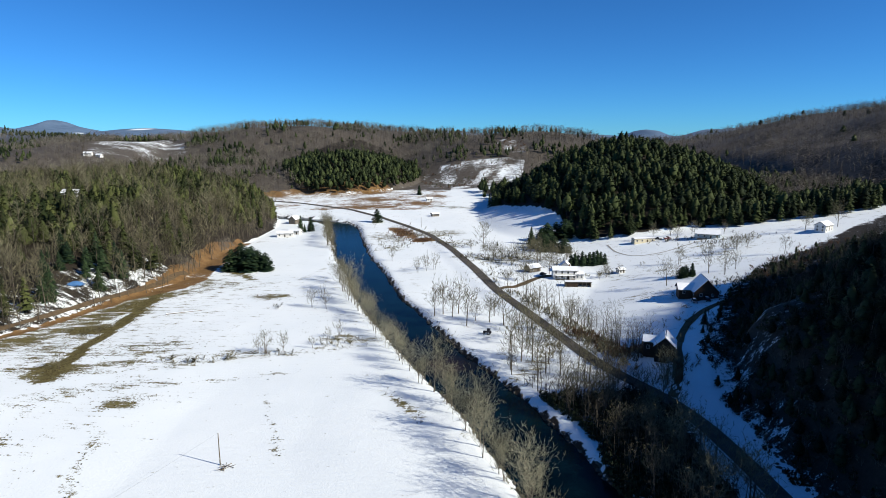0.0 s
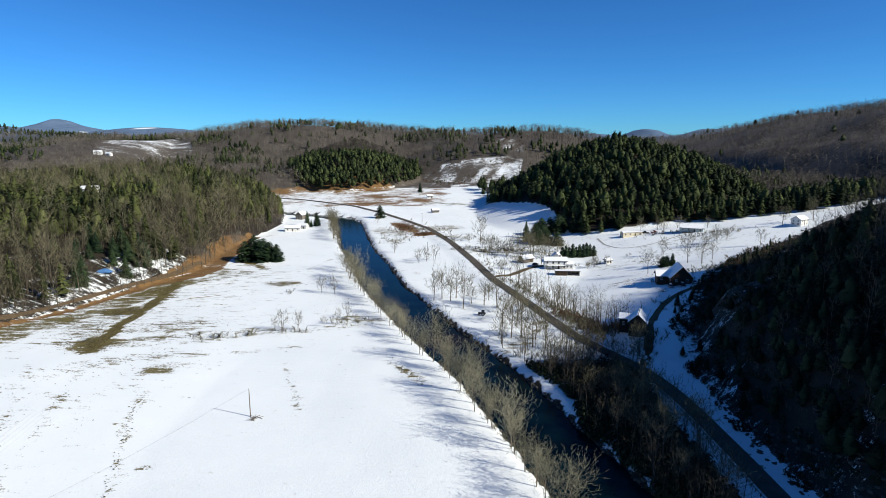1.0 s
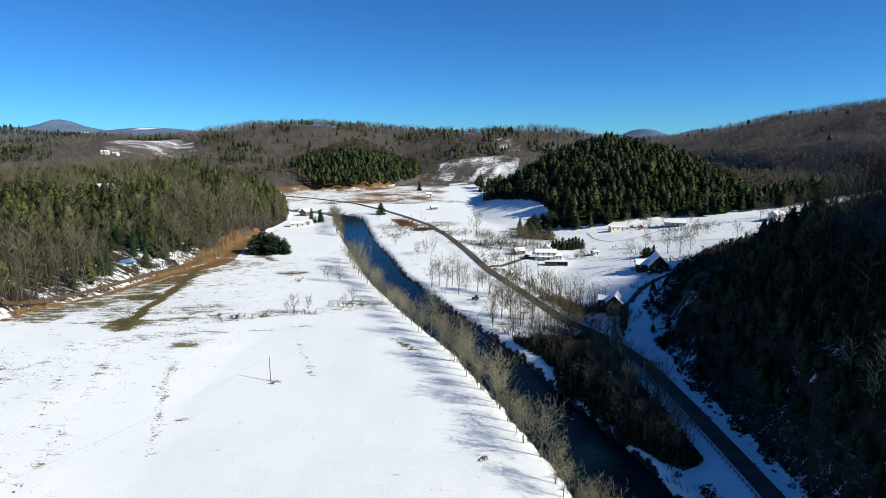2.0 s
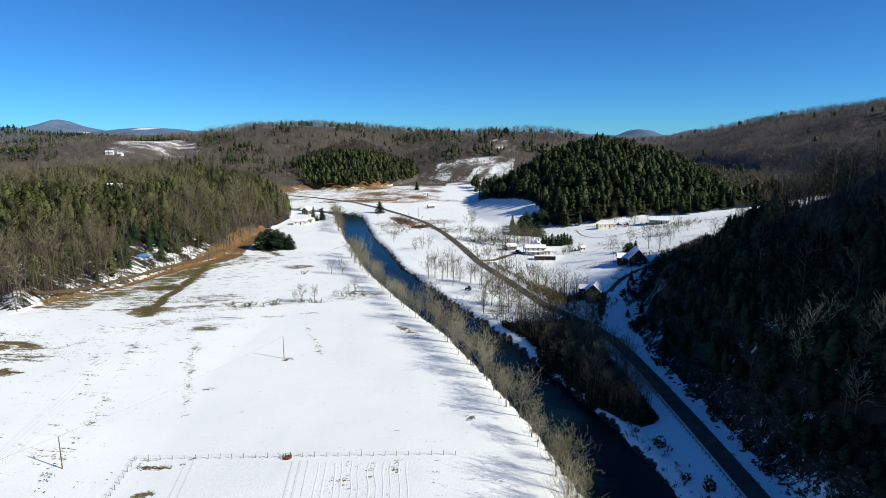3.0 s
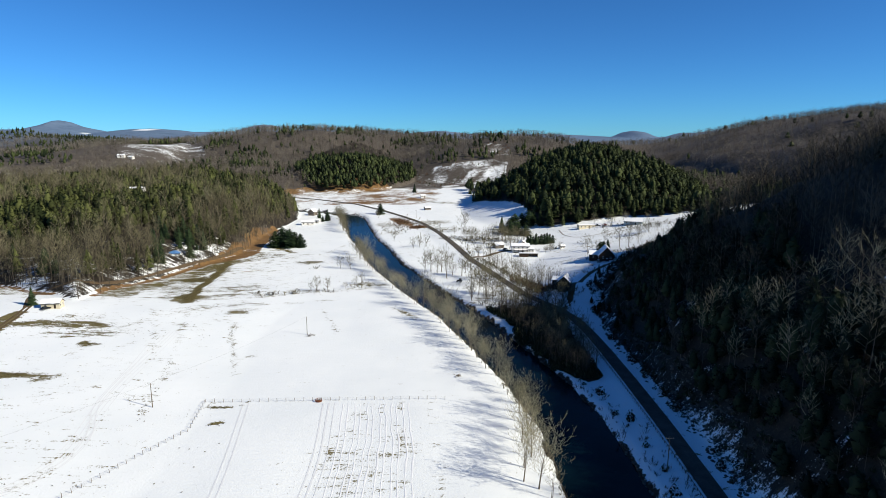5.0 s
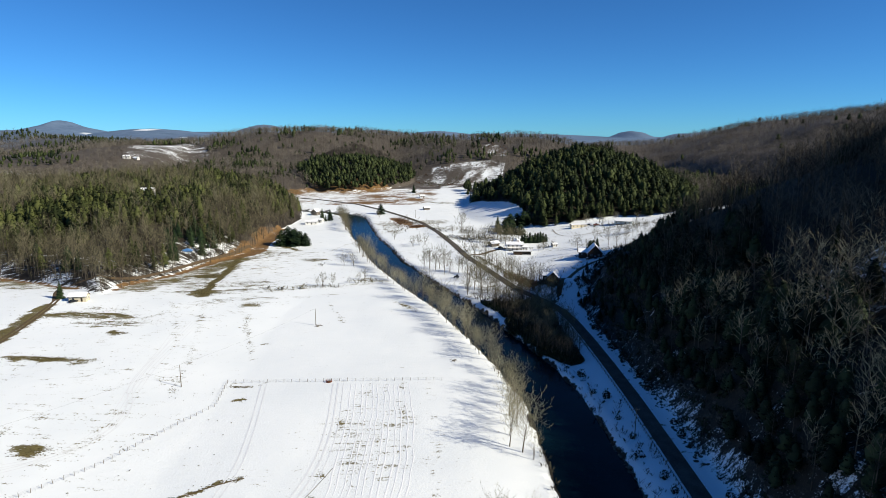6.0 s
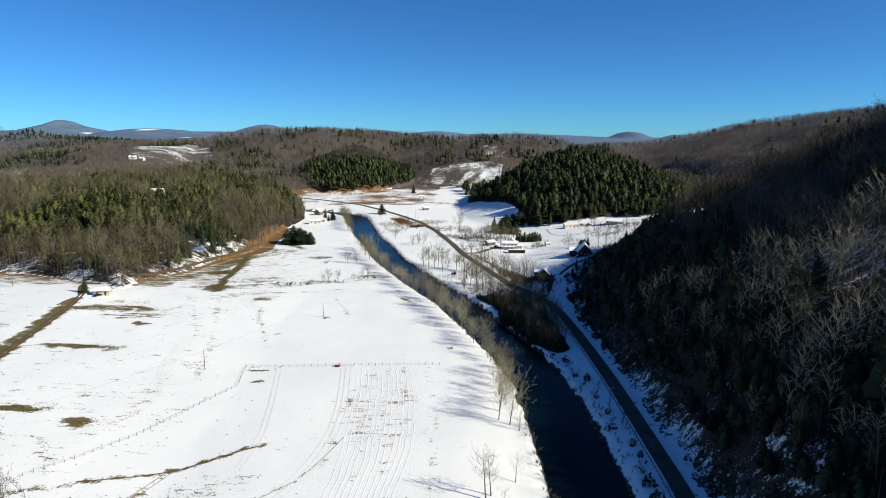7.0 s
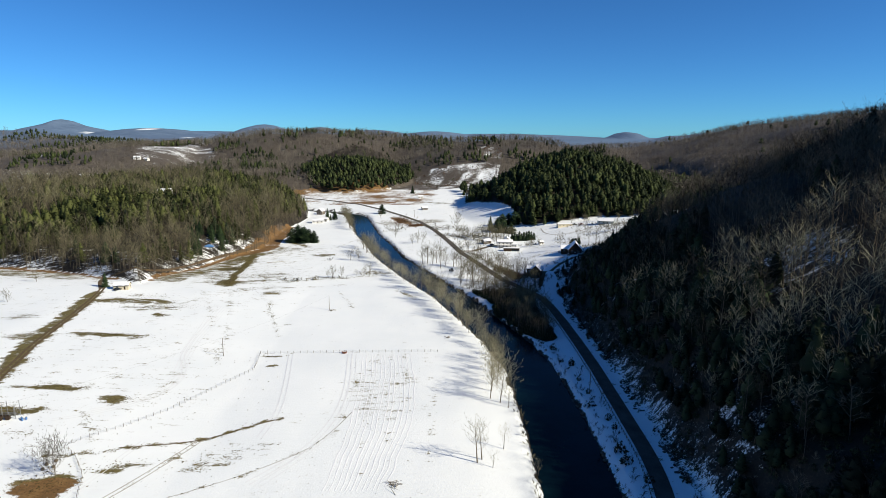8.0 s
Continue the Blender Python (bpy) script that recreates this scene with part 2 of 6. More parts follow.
# ---- the lie of the land ----
RIVER = np.array([(-420, 655), (-330, 640), (-250, 622), (-170, 596), (-122, 578), (-97, 555), (-85, 520), (-76, 470), (-60, 394), (-49, 360), (-33, 294), (-24, 270), (-4, 215), (15, 172), (27, 135), (42, 84), (48, 50), (49.5, 14), (49, -30), (47, -70), (40, -130), (25, -220), (0, -330)], float)
ROAD = np.array([(-420, 780), (-300, 742), (-220, 708), (-162, 682), (-98, 635), (-61, 583), (-34, 530), (-11, 479), (6, 417), (19, 353), (28, 300), (41, 251), (47, 227), (53, 204), (60, 187), (67, 173), (72, 156), (74, 136), (75, 110), (75.5, 80), (75.5, 45), (74.5, 8), (73.5, -25), (72, -40), (69, -55), (66, -90), (60, -145), (46, -225), (22, -335)], float)
EDGE_Y = np.array([204, 232, 267, 303, 330, 380, 420, 470, 521, 580, 640, 700, 780, 880, 3000], float)
EDGE_X = np.array([-184, -176, -166, -152, -146, -151, -153, -147, -148, -160, -182, -230, -330, -460, -900], float)
FOOT_Y = np.array([-400, -100, 40, 120, 160, 190, 220, 252, 304, 345, 400, 500], float)
FOOT_X = np.array([60, 75, 81, 80.5, 81.5, 85, 99, 122, 168, 214, 290, 470], float)


def along(path, steps):
    """A path resampled smoothly, with its sideways unit vectors."""
    s = np.r_[0, np.cumsum(np.hypot(*np.diff(path, axis=0).T))]
    u = np.linspace(0, s[-1], steps)
    p = np.stack([np.interp(u, s, path[:, k]) for k in (0, 1)], 1)
    for _ in range(3):
        w = max(3, int(steps * 12 / s[-1]) | 1)
        pad = np.pad(p, ((w // 2, w // 2), (0, 0)), mode="edge")
        q = np.stack([np.convolve(pad[:, k], np.ones(w) / w, "valid") for k in (0, 1)], 1)
        q[0], q[-1] = p[0], p[-1]
        p = q
    t = np.gradient(p, axis=0)
    t /= np.linalg.norm(t, axis=1)[:, None]
    return p, np.stack([t[:, 1], -t[:, 0]], 1)


RIVER_LINE, RIVER_SIDE = along(RIVER, 420)
ROAD_LINE, ROAD_SIDE = along(ROAD, 420)


def distance(x, y, line, reach=60.0):
    """Distance of points to a line, capped at reach."""
    x, y = np.asarray(x, float), np.asarray(y, float)
    out = np.full(x.shape, reach * reach)
    for a, b in zip(line[:-1], line[1:]):
        near = (x > min(a[0], b[0]) - reach) & (x < max(a[0], b[0]) + reach) & (y > min(a[1], b[1]) - reach) & (y < max(a[1], b[1]) + reach)
        if near.any():
            d = b - a
            px, py = x[near] - a[0], y[near] - a[1]
            t = np.clip((px * d[0] + py * d[1]) / (d @ d), 0, 1)
            out[near] = np.minimum(out[near], (px - t * d[0]) ** 2 + (py - t * d[1]) ** 2)
    return np.sqrt(out)


def step(a, b, v):
    t = np.clip((np.asarray(v, float) - a) / (b - a), 0, 1)
    return t * t * (3 - 2 * t)


RNG = np.random.default_rng(7)
LATTICE = RNG.random((256, 256))


def wave(x, y, size):
    """Smooth value noise between -1 and 1, with features of the given size."""
    u, v = np.asarray(x, float) / size + 1000, np.asarray(y, float) / size + 1000
    i, j = np.floor(u).astype(int), np.floor(v).astype(int)
    a, b = u - i, v - j
    a, b = a * a * (3 - 2 * a), b * b * (3 - 2 * b)
    g = lambda p, q: LATTICE[p % 256, q % 256]
    return 2 * (g(i, j) * (1 - a) * (1 - b) + g(i + 1, j) * a * (1 - b) + g(i, j + 1) * (1 - a) * b + g(i + 1, j + 1) * a * b) - 1


def dome(x, y, cx, cy, rx, ry, h, power=1.0, turn=0.0):
    c, s = math.cos(radians(turn)), math.sin(radians(turn))
    u, v = ((x - cx) * c + (y - cy) * s) / rx, (-(x - cx) * s + (y - cy) * c) / ry
    return h * np.clip(1 - u * u - v * v, 0, 1) ** power


# Hills: centre, radii, height, power, turn.
PINE_HILL = (195.2, 637.7, 144.6, 221.8, 56.2, 1.154, -25.8)
PINE_LOBE = (92, 770, 52, 80, 4, 0.8)
PINE_KNOLL = (-141, 990, 104, 232, 32, 0.75)
HILLS = [
    (-345, 1330, 330, 420, 92, 1.1), (-110, 1520, 420, 400, 84, 1.0), (125, 1240, 270, 330, 84, 1.1), (-330, 930, 210, 240, 34, 1.0),
    (660, 1500, 440, 457, 58, 1.0), (1141, 1212, 652, 1094, 130, 0.771, -8.9), (-640, 1130, 380, 300, 44, 0.9), (-1000, 1500, 600, 420, 56, 1.0),
    (1030, 880, 300, 300, 125, 1.0),
]
MOUNTAINS = [
    (-2385, 3760, 350, 420, 66, 1.3), (-2385, 3760, 150, 260, 92, 1.3), (-2450, 3800, 600, 420, 20, 1.3), (-2900, 3900, 600, 500, 26, 1.0), (-1700, 3500, 400, 420, 42, 1.3),
    (-1166, 4000, 260, 300, 72, 1.4), (-783, 4000, 230, 300, 72, 1.4), (-420, 4100, 340, 300, 56, 1.2), (0, 4100, 300, 300, 48, 1.0),
    (1300, 3900, 120, 300, 44, 0.9), (400, 4200, 900, 300, 28, 1.0), (-1900, 4300, 1500, 400, 28, 1.0),
]


def wood_depth(x, y):
    """How far inside the wooded hill's foot a point lies."""
    ahead = (y - np.interp(x, [-900, -420, -313, -253, -207, -184, -170], [380, 290, 238, 217, 192, 176, 60])) * 0.9
    return np.minimum(np.interp(y, EDGE_Y, EDGE_X) - x, ahead)


def mountainside(x, y):
    """An unseen slope towards the sun, added outside the view and shaped to cast shade."""
    shade_line = y + 0.411 * x
    rise = np.clip(0.676 * (x - np.interp(shade_line, [-50, -24, -8, 20, 44, 51, 60, 90, 102, 110, 119, 140, 160, 194, 214, 240, 270, 300], [44, 46, 56, 57, 58, 72, 92, 97, 94, 78, 46, 40, 37, 36, 74, 85, 90, 93])), 0, 235) * (1 - step(420, 760, x)) + 5 * wave(x, y, 40) * step(100, 160, x)
    return rise * step(0, 70, x - 0.74 * (y + 205) - 15) * step(345, 316, shade_line) * step(-460, -320, y)


def height(x, y):
    """The height of the ground in metres."""
    x, y = np.asarray(x, float), np.asarray(y, float)
    # the flood plain, rising a little to the side where the farm lane runs
    z = 0.045 * np.clip(-70 - x, 0, 130) * (1 - step(160, 260, y)) + 2.0 * (1 - step(20, 130, y)) * step(45, 10, x)
    z = z + 6.0 * step(560, 800, y) + 0.25 * wave(x, y, 23) + 0.4 * wave(x, y, 70) + 0.06 * wave(x, 0.6 * y, 6.5)
    # the wooded hill across the field
    d = wood_depth(x, y)
    d = np.maximum(d, 0)
    z = z + (30 - 14 * step(620, 900, y)) * (1 - np.exp(-d / np.interp(y, [250, 400], [52, 24]))) * (1 + 0.12 * wave(x, y, 90)) + 1.6 * step(0, 14, d) * wave(x, y, 30)
    # the side valley rising past the farms
    side = np.clip(x - np.interp(y, [150, 190, 260, 330, 400], [64, 58, 60, 88, 92]), 0, 260) * np.interp(y, [140, 185, 260, 330, 620], [0.0, 0.2, 0.2, 0.135, 0.12])
    side = np.minimum(side, 34) * (1 - 0.61 * step(430, 600, y)) * (1 - 0.6 * step(900, 1400, y))
    # the steep bluff over the road
    d = (x - np.interp(y, FOOT_Y, FOOT_X)) * np.interp(y, [170, 215, 260], [1.0, 0.8, 0.7]) + 2.5 * wave(x, y, 19)
    bluff = np.interp(np.maximum(d, 0), [0, 5, 10, 20, 40, 60, 100, 200, 420], [0, 3.0, 10, 25, 32.8, 45.3, 68, 103, 136])
    z = z + np.maximum(side, bluff * np.interp(y, [100, 150, 190, 230, 270, 320, 380], [1, 1, 0.93, 0.69, 0.49, 0.13, 0]) * (1 + 0.05 * wave(0.5 * x, y, 38)))
    # the high slope added unseen beside and behind the flight, shaped to shade the bluff, road and river
    z = np.maximum(z, mountainside(x, y))
    z = z + dome(x, y, 76, 192, 21, 18, 5.2)
    # hills
    hill = sum(dome(x, y, *h) ** 3 for h in HILLS + [PINE_HILL, PINE_LOBE, PINE_KNOLL]) ** (1 / 3)
    rough = 11 * wave(x, y, 150) + 6.0 * wave(x, y, 64)
    z = z + hill + rough * np.clip(hill / 30, 0, 1)
    z = z + np.clip(58 * step(1350, 2300, np.hypot(x, y)) - 0.35 * np.clip(hill, 0, 100), 0, 100)
    z = z + sum(dome(x, y, *h) ** 4 for h in MOUNTAINS) ** 0.25
    # road bed and river bed
    r = distance(x, y, ROAD_LINE)
    z = np.where(r < 14, z * step(5.2, 13, r) + (0.9 + 6 * step(560, 800, y)) * (1 - step(5.2, 13, r)), z)
    r = distance(x, y, RIVER_LINE)
    base = -3.2 + 6.0 * step(560, 800, y) * 0.3
    z = np.where(r < 22, base + (np.maximum(z, -1.2) - base) * step(9.0, 13.6, r + 0.9 * wave(x, y, 7)), z)
    return z


def spaced(lo, fine0, fine1, hi, small, mid0, mid1, medium, grow=1.05):
    """Grid lines: small steps in the middle, medium ones round it, then growing ones."""
    g = list(np.arange(fine0, fine1, small))
    v, s = fine1, small
    while v < hi:
        g.append(v)
        s = s if v < fine1 else min(s * grow, medium) if v < mid1 else s * grow
        v += s
    v, s = fine0, small
    while v > lo:
        s = min(s * grow, medium) if v > mid0 else s * grow
        v -= s
        g.append(v)
    return np.sort(np.array(g))


GX = spaced(-4800, -190, 100, 4600, 2.0, -420, 420, 6.5)
GX = np.unique(np.concatenate([GX, np.arange(-2820, -1480, 47.0)]))
GY = spaced(-900, -56, 310, 4750, 2.3, -120, 1500, 9.5)
GY = np.unique(np.concatenate([GY, np.arange(3340, 4060, 60.0)]))


def ellipse(x, y, cx, cy, rx, ry, turn=0.0):
    c, s = math.cos(radians(turn)), math.sin(radians(turn))
    u, v = ((x - cx) * c + (y - cy) * s) / rx, (-(x - cx) * s + (y - cy) * c) / ry
    return np.clip(1.35 - np.sqrt(u * u + v * v), 0, 1)


# ---- ground ----
def in_left_wood(x, y):
    return wood_depth(x, y) > 0


def bluff_in(x, y):
    return (x - np.interp(y, FOOT_Y, FOOT_X)) * np.interp(y, [170, 215, 260], [1.0, 0.8, 0.7])


def pine_front(x):
    """The line behind which the pines of the round hill stand."""
    return np.interp(x, [0, 24, 40, 57, 72, 86, 95, 103], [720, 668, 655, 622, 570, 530, 505, 420])


def pasture_in(x, y):
    """The cleared pasture on the far rise, and a scrap of snowy meadow beside it."""
    return np.maximum(ellipse(x, y, -520, 1045, 62, 125, 12), ellipse(x, y, -775, 1015, 46, 22, 0))


def cut_in(x, y):
    """The clear-cut slope behind the pine hill, and the bare scar above it."""
    slope = ellipse(x, y, 50, 1010, 72, 150, -8) * step(CUT_TOP + 14, CUT_TOP - 6, y - 0.05 * (x - 50) + 8 * wave(x, y, 24))
    return np.maximum(slope, np.clip(ellipse(x, y, *SCAR) * (1.3 + 0.9 * wave(x, y, 16)), 0, 1))


CUT_TOP, SCAR = 1004, (122, 1088, 20, 48, 10)
# Foot of the pine belt behind the farms.
BELT_X, BELT_Y = [100, 131, 150, 172, 195, 206, 223, 240, 285, 350, 470], [446, 442, 440, 437, 429, 423, 418, 415, 417, 432, 470]
# Clearings in the wood: centre and radius.
CLEARINGS = [(-276, 352, 12), (-235, 470, 10), (-180, 289, 15), (-300, 480, 14), (-172, 268, 7), (-430, 650, 15), (-293, 728, 8), (-130, 482, 13), (-138, 550, 9), (-222, 229, 9)]
# Bare patches in the field snow: centre, radii, turn, how much shows.
PATCHES = [
    (-94, 170, 9, 5, 20, 0.62), (-112, 176, 22, 4, 25, 0.52), (-115, 216, 20, 9, 25, 0.56), (-147, 240, 9, 6, 20, 0.95), (-148, 278, 13, 8, 60, 0.85),
    (-131, 190, 8, 9, 60, 0.85), (-87, 293, 11, 5, 0, 0.75), (-121, 317, 14, 10, 40, 0.55), (-130, 300, 26, 5, 50, 0.52), (-140, 255, 4, 22, -10, 0.7),
    (-154, 78, 19, 3.0, 0, 0.92), (-140, 16, 15, 2.4, 4, 0.95), (-110, 8, 6, 4, 0, 0.8), (-140, -3, 8, 3, 0, 0.95), (-166, 41, 5, 4, 20, 0.9), (-69, 59, 2.2, 1.2, 0, 0.95), (-61, 61, 2, 1, 0, 0.95), (-65, 46, 2.6, 1.3, 20, 0.95), (-142, 114, 5, 3, 0, 0.95), (-104, -45, 8, 6, 20, 0.98), (-89, -34, 9, 2.5, 20, 0.75),
     (-163, 26, 6, 4, 0, 0.72),
    (-185, 72, 9, 6, 0, 0.7), (-208, 102, 8, 5, 0, 0.6), (-168, 138, 28, 6, 4, 0.74), (-150, 128, 20, 5, 10, 0.62), (-166, 150, 14, 5, 0, 0.5), (-60, -28, 16, 7, 30, 0.46),
    (-128, -18, 8, 5, 0, 0.5), (-175, 210, 9, 22, 20, 0.55), (-158, 222, 26, 22, 20, 0.54), (-140, 205, 16, 10, 30, 0.54), (-150, -2, 12, 4, 0, 0.85), (-16, 22, 15, 34, 4, 0.44),
    (-60, 212, 40, 3, 15, 0.5), (-92, 203, 30, 3, 12, 0.5), (-38, 228, 12, 6, 0, 0.6), (-12, 168, 2.5, 12, 30, 0.7),
    (-4, 486, 30, 16, 40, 0.62), (-45, 470, 14, 26, 30, 0.62), (10, 440, 26, 12, 60, 0.55), (45, 385, 34, 12, 0, 0.62), (-36, 420, 12, 9, 0, 0.55),
    (-120, 740, 90, 26, 0, 0.50), (-60, 690, 60, 16, 10, 0.56), (0, 660, 40, 10, -20, 0.64), (-180, 800, 60, 20, 0, 0.5), (90, 270, 26, 10, 0, 0.44),
    (150, 372, 24, 6, 20, 0.5), (190, 385, 30, 8, 20, 0.5), (120, 330, 36, 20, 20, 0.42), (38, 212, 5, 40, -30, 0.55),
]
# Lines of tyre ruts, drains and old fence rows: points, half width, how much shows.
RUTS = [
    ([(-129, 183), (-136, 216), (-140, 248), (-143, 278), (-149, 311)], 1.6, 0.98), ([(-140, 140), (-127, 159), (-118, 174), (-101, 179), (-74, 187), (-51, 195)], 1.6, 0.53),
    ([(-150, 188), (-112, 192), (-78, 205), (-56, 213), (-39, 225)], 1.4, 0.56), ([(-56, 176), (-50, 160), (-42, 139)], 0.9, 0.53), ([(-93, 150), (-87, 124)], 1.2, 0.5),
    ([(-47, -3), (-52, -4), (-62, -12), (-70, -18), (-91, -24), (-99, -28), (-112, -31)], 0.5, 0.74), ([(-30, -15), (-34, -24), (-43, -30), (-48, -36), (-67, -49)], 0.4, 0.56),
    ([(-71, -18), (-74, -27), (-77, -34), (-83, -49)], 0.8, 0.56),
    ([(-91, 70), (-101, 46), (-96, 28), (-98, 12), (-105, 5), (-118, 3)], 0.8, 0.47), ([(-94, 70), (-104, 46), (-99, 28), (-101, 12), (-108, 6)], 0.7, 0.45),
    ([(-144, 13), (-152, 50), (-160, 84)], 1.2, 0.42), ([(-110, 100), (-126, 140), (-140, 165)], 1.0, 0.46), ([(-70, 110), (-92, 90), (-130, 60)], 0.7, 0.4),
    ([(-20, 63), (-26, 30), (-27, -10), (-32, -30)], 1.2, 0.44), ([(-8, 62), (-6, 20), (-10, -20)], 0.8, 0.42), ([(2, 62), (5, 20), (4, -30)], 0.8, 0.42),
    ([(-15, 62), (-14, 20), (-18, -25)], 0.8, 0.40), ([(-120, 0), (-108, -14), (-100, -30)], 1.0, 0.5), ([(-105, 310), (-80, 330), (-70, 370)], 1.5, 0.45),
    ([(30, 205), (10, 245), (-10, 300), (-28, 370)], 1.0, 0.42), ([(110, 322), (150, 345), (200, 362)], 2.0, 0.47), ([(-150, 440), (-125, 470), (-115, 540)], 2.0, 0.5),
    ([(-108, 330), (-132, 356), (-150, 372)], 2.2, 0.8), ([(-135, 217), (-131, 195), (-117, 150), (-106, 116), (-96, 77), (-89, 49)], 1.1, 0.60), ([(-109, 189), (-92, 142), (-72, 86)], 0.7, 0.54),
    ([(-152, 190), (-125, 195), (-95, 209), (-63, 215)], 1.6, 0.66), ([(-162, 10), (-166, 24), (-177, 60), (-188, 109), (-197, 150)], 3.6, 0.80),
]


X, Y = np.meshgrid(GX, GY)
Z = height(X, Y)
grass, litter, hazy_far_wood = np.zeros(X.shape), np.zeros(X.shape), np.zeros(X.shape)
grass += 0.25 + 0.04 * wave(X, Y, 40) + 0.10 * step(-50, -120, X) * step(360, 300, Y) + 0.09 * step(150, 240, Y)
XW, YW = X + 3.0 * wave(X, Y, 9) + 1.8 * wave(X, Y, 4), Y + 2.0 * wave(X + 300, Y, 9) + 1.4 * wave(X, Y + 200, 4)
for cx, cy, rx, ry, turn, much in PATCHES:
    much = much if much < 0.42 else 0.42 + 0.66 * (much - 0.42)
    grass = np.maximum(grass, 0.28 + (much - 0.28) * np.clip(ellipse(XW, YW, cx, cy, rx, ry, turn) * 1.5, 0, 1))
for line, half, much in RUTS:
    d = distance(X + 0.25 * (XW - X), Y + 0.25 * (YW - Y), np.array(line, float), 12.0)
    grass = np.maximum(grass, (min(much, 0.46) + 1.25 * max(0.0, much - 0.6) + 0.08 * wave(X, Y, 5)) * (1 - step(half, half + 1.6, d)))
river_r, road_r = distance(X, Y, RIVER_LINE), distance(X, Y, ROAD_LINE)
grass = np.maximum(grass, 0.55 * (1 - step(11.2, 13.6, river_r)) * (river_r > 8))
grass = np.maximum(grass, 0.47 * (1 - step(3.0, 4.6, road_r)))
litter = np.maximum(litter, 0.93 * (1 - step(11.6, 13.2, river_r + 1.0 * wave(X, Y, 5))) * (river_r > 7.5))
wood = in_left_wood(X, Y)
edge_d = wood_depth(X, Y) + 2.0 * wave(X, Y, 12)
litter = np.where(wood & (X < -100) & (Y < 1000), 0.90 + 0.10 * wave(X, Y, 35), litter)
litter = np.where(wood & (Y < 330) & (edge_d < 30), np.minimum(litter, 0.66 + 0.12 * wave(X, Y, 14) + 0.1 * wave(X, Y, 6)), litter)
litter = np.where(wood & (X < -470) & (Y < 1000), 0.70 + 0.16 * wave(X, Y, 45), litter)
for cx, cy, r in CLEARINGS:
    litter = np.where(np.hypot(X - cx, Y - cy) < 1.15 * r + 3 * wave(X, Y, 6), np.minimum(litter, 0.72 + 0.2 * wave(X, Y, 8)), litter)
# the bare leaf-strewn bank along the foot of the wood
strip = (Y > 190) & (Y < 450) & (edge_d > -18) & (edge_d < 9)
reach = np.interp(Y, [190, 285, 310, 420, 450], [3.4, 4.6, 14.5, 13.0, 3.0])
straw = np.where(strip, (0.80 + 0.22 * wave(X, Y, 7)) * step(-1, 1, edge_d + 0.85 * reach) * step(1, -1, edge_d - 0.6 * reach), 0.0)
straw = np.maximum(straw, 0.9 * np.clip(ellipse(XW, YW, -104, -46, 8, 5, 20) * 2, 0, 1))
grass = np.where((Y > 190) & (Y < 330) & (edge_d > -22) & (edge_d < 0), np.maximum(grass, 0.58 + 0.1 * wave(X, Y, 14)), grass)
b = bluff_in(X, Y)
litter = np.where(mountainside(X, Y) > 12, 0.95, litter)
# snow thinned and dark litter thickened, painting in the bluff's shade
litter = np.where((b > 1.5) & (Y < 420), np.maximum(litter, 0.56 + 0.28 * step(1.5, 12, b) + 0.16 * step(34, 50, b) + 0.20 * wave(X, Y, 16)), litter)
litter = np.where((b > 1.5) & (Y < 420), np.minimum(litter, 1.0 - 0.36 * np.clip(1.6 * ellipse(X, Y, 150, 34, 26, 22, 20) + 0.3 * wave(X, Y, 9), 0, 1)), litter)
hill_h = sum(dome(X, Y, *h) ** 3 for h in HILLS) ** (1 / 3)
pines_h = np.maximum(np.maximum(dome(X, Y, *PINE_HILL), dome(X, Y, *PINE_LOBE)), dome(X, Y, *PINE_KNOLL))
litter = np.where(hill_h > 8, np.maximum(litter, 0.74 + 0.14 * wave(X, Y, 60)), litter)
# no snow on the mountain; its dark litter also carries the slope's shade
litter = np.where((dome(X, Y, *HILLS[5]) > 3) | (dome(X, Y, *HILLS[4]) > 3), 1.0, litter)
litter = np.where((Y > pine_front(X)) | (X < 0), np.maximum(litter, 0.95 * step(0.0, 3.5, pines_h)), litter)
litter = np.where((X > 100) & (X < 620) & (Y > np.maximum(np.interp(X, BELT_X, BELT_Y), 474 - 1.2 * (X - 100)) + 11) & (Y < 1100), 0.97, litter)
# clear-cut slope between the pines and cleared pasture hill, with more snow lying
cut = cut_in(X, Y)
litter = np.where(cut > 0.15, 0.44 + 0.10 * wave(X, Y, 30) + 0.10 * wave(X, Y, 11), litter)
gully = 0.5 + 0.9 * wave((X * 0.87 - Y * 0.5) / 1.0, (X * 0.5 + Y * 0.87) / 5.0, 9)
leaves = np.where(hill_h > 6, np.where(X > 380, 0.74 + 0.20 * wave(X, Y, 50) + 0.1 * wave(X, Y, 21), 0.92 + 0.08 * wave(X, Y, 50)), 0.0)
leaves = np.where(cut > 0.15, 0.53 + 0.24 * gully + 0.14 * wave(X, Y, 16) + 0.10 * step(1030, 1120, Y), leaves)
leaves = np.where(wood & (edge_d < 60) & (Y > 320), 0.44 + 0.2 * wave(X, Y, 12), leaves)
leaves = np.where((X > -70) & (X < 12) & (Y > 815) & (Y < 1010) & (cut < 0.6), 0.80 + 0.2 * wave(X, Y, 14), leaves)
leaves = np.where((X > 300) & (X < 680) & (Y > 700) & (Y < 1200) & (pines_h < 1), 0.66 + 0.2 * wave(X, Y, 30), leaves)
pasture = pasture_in(X, Y)
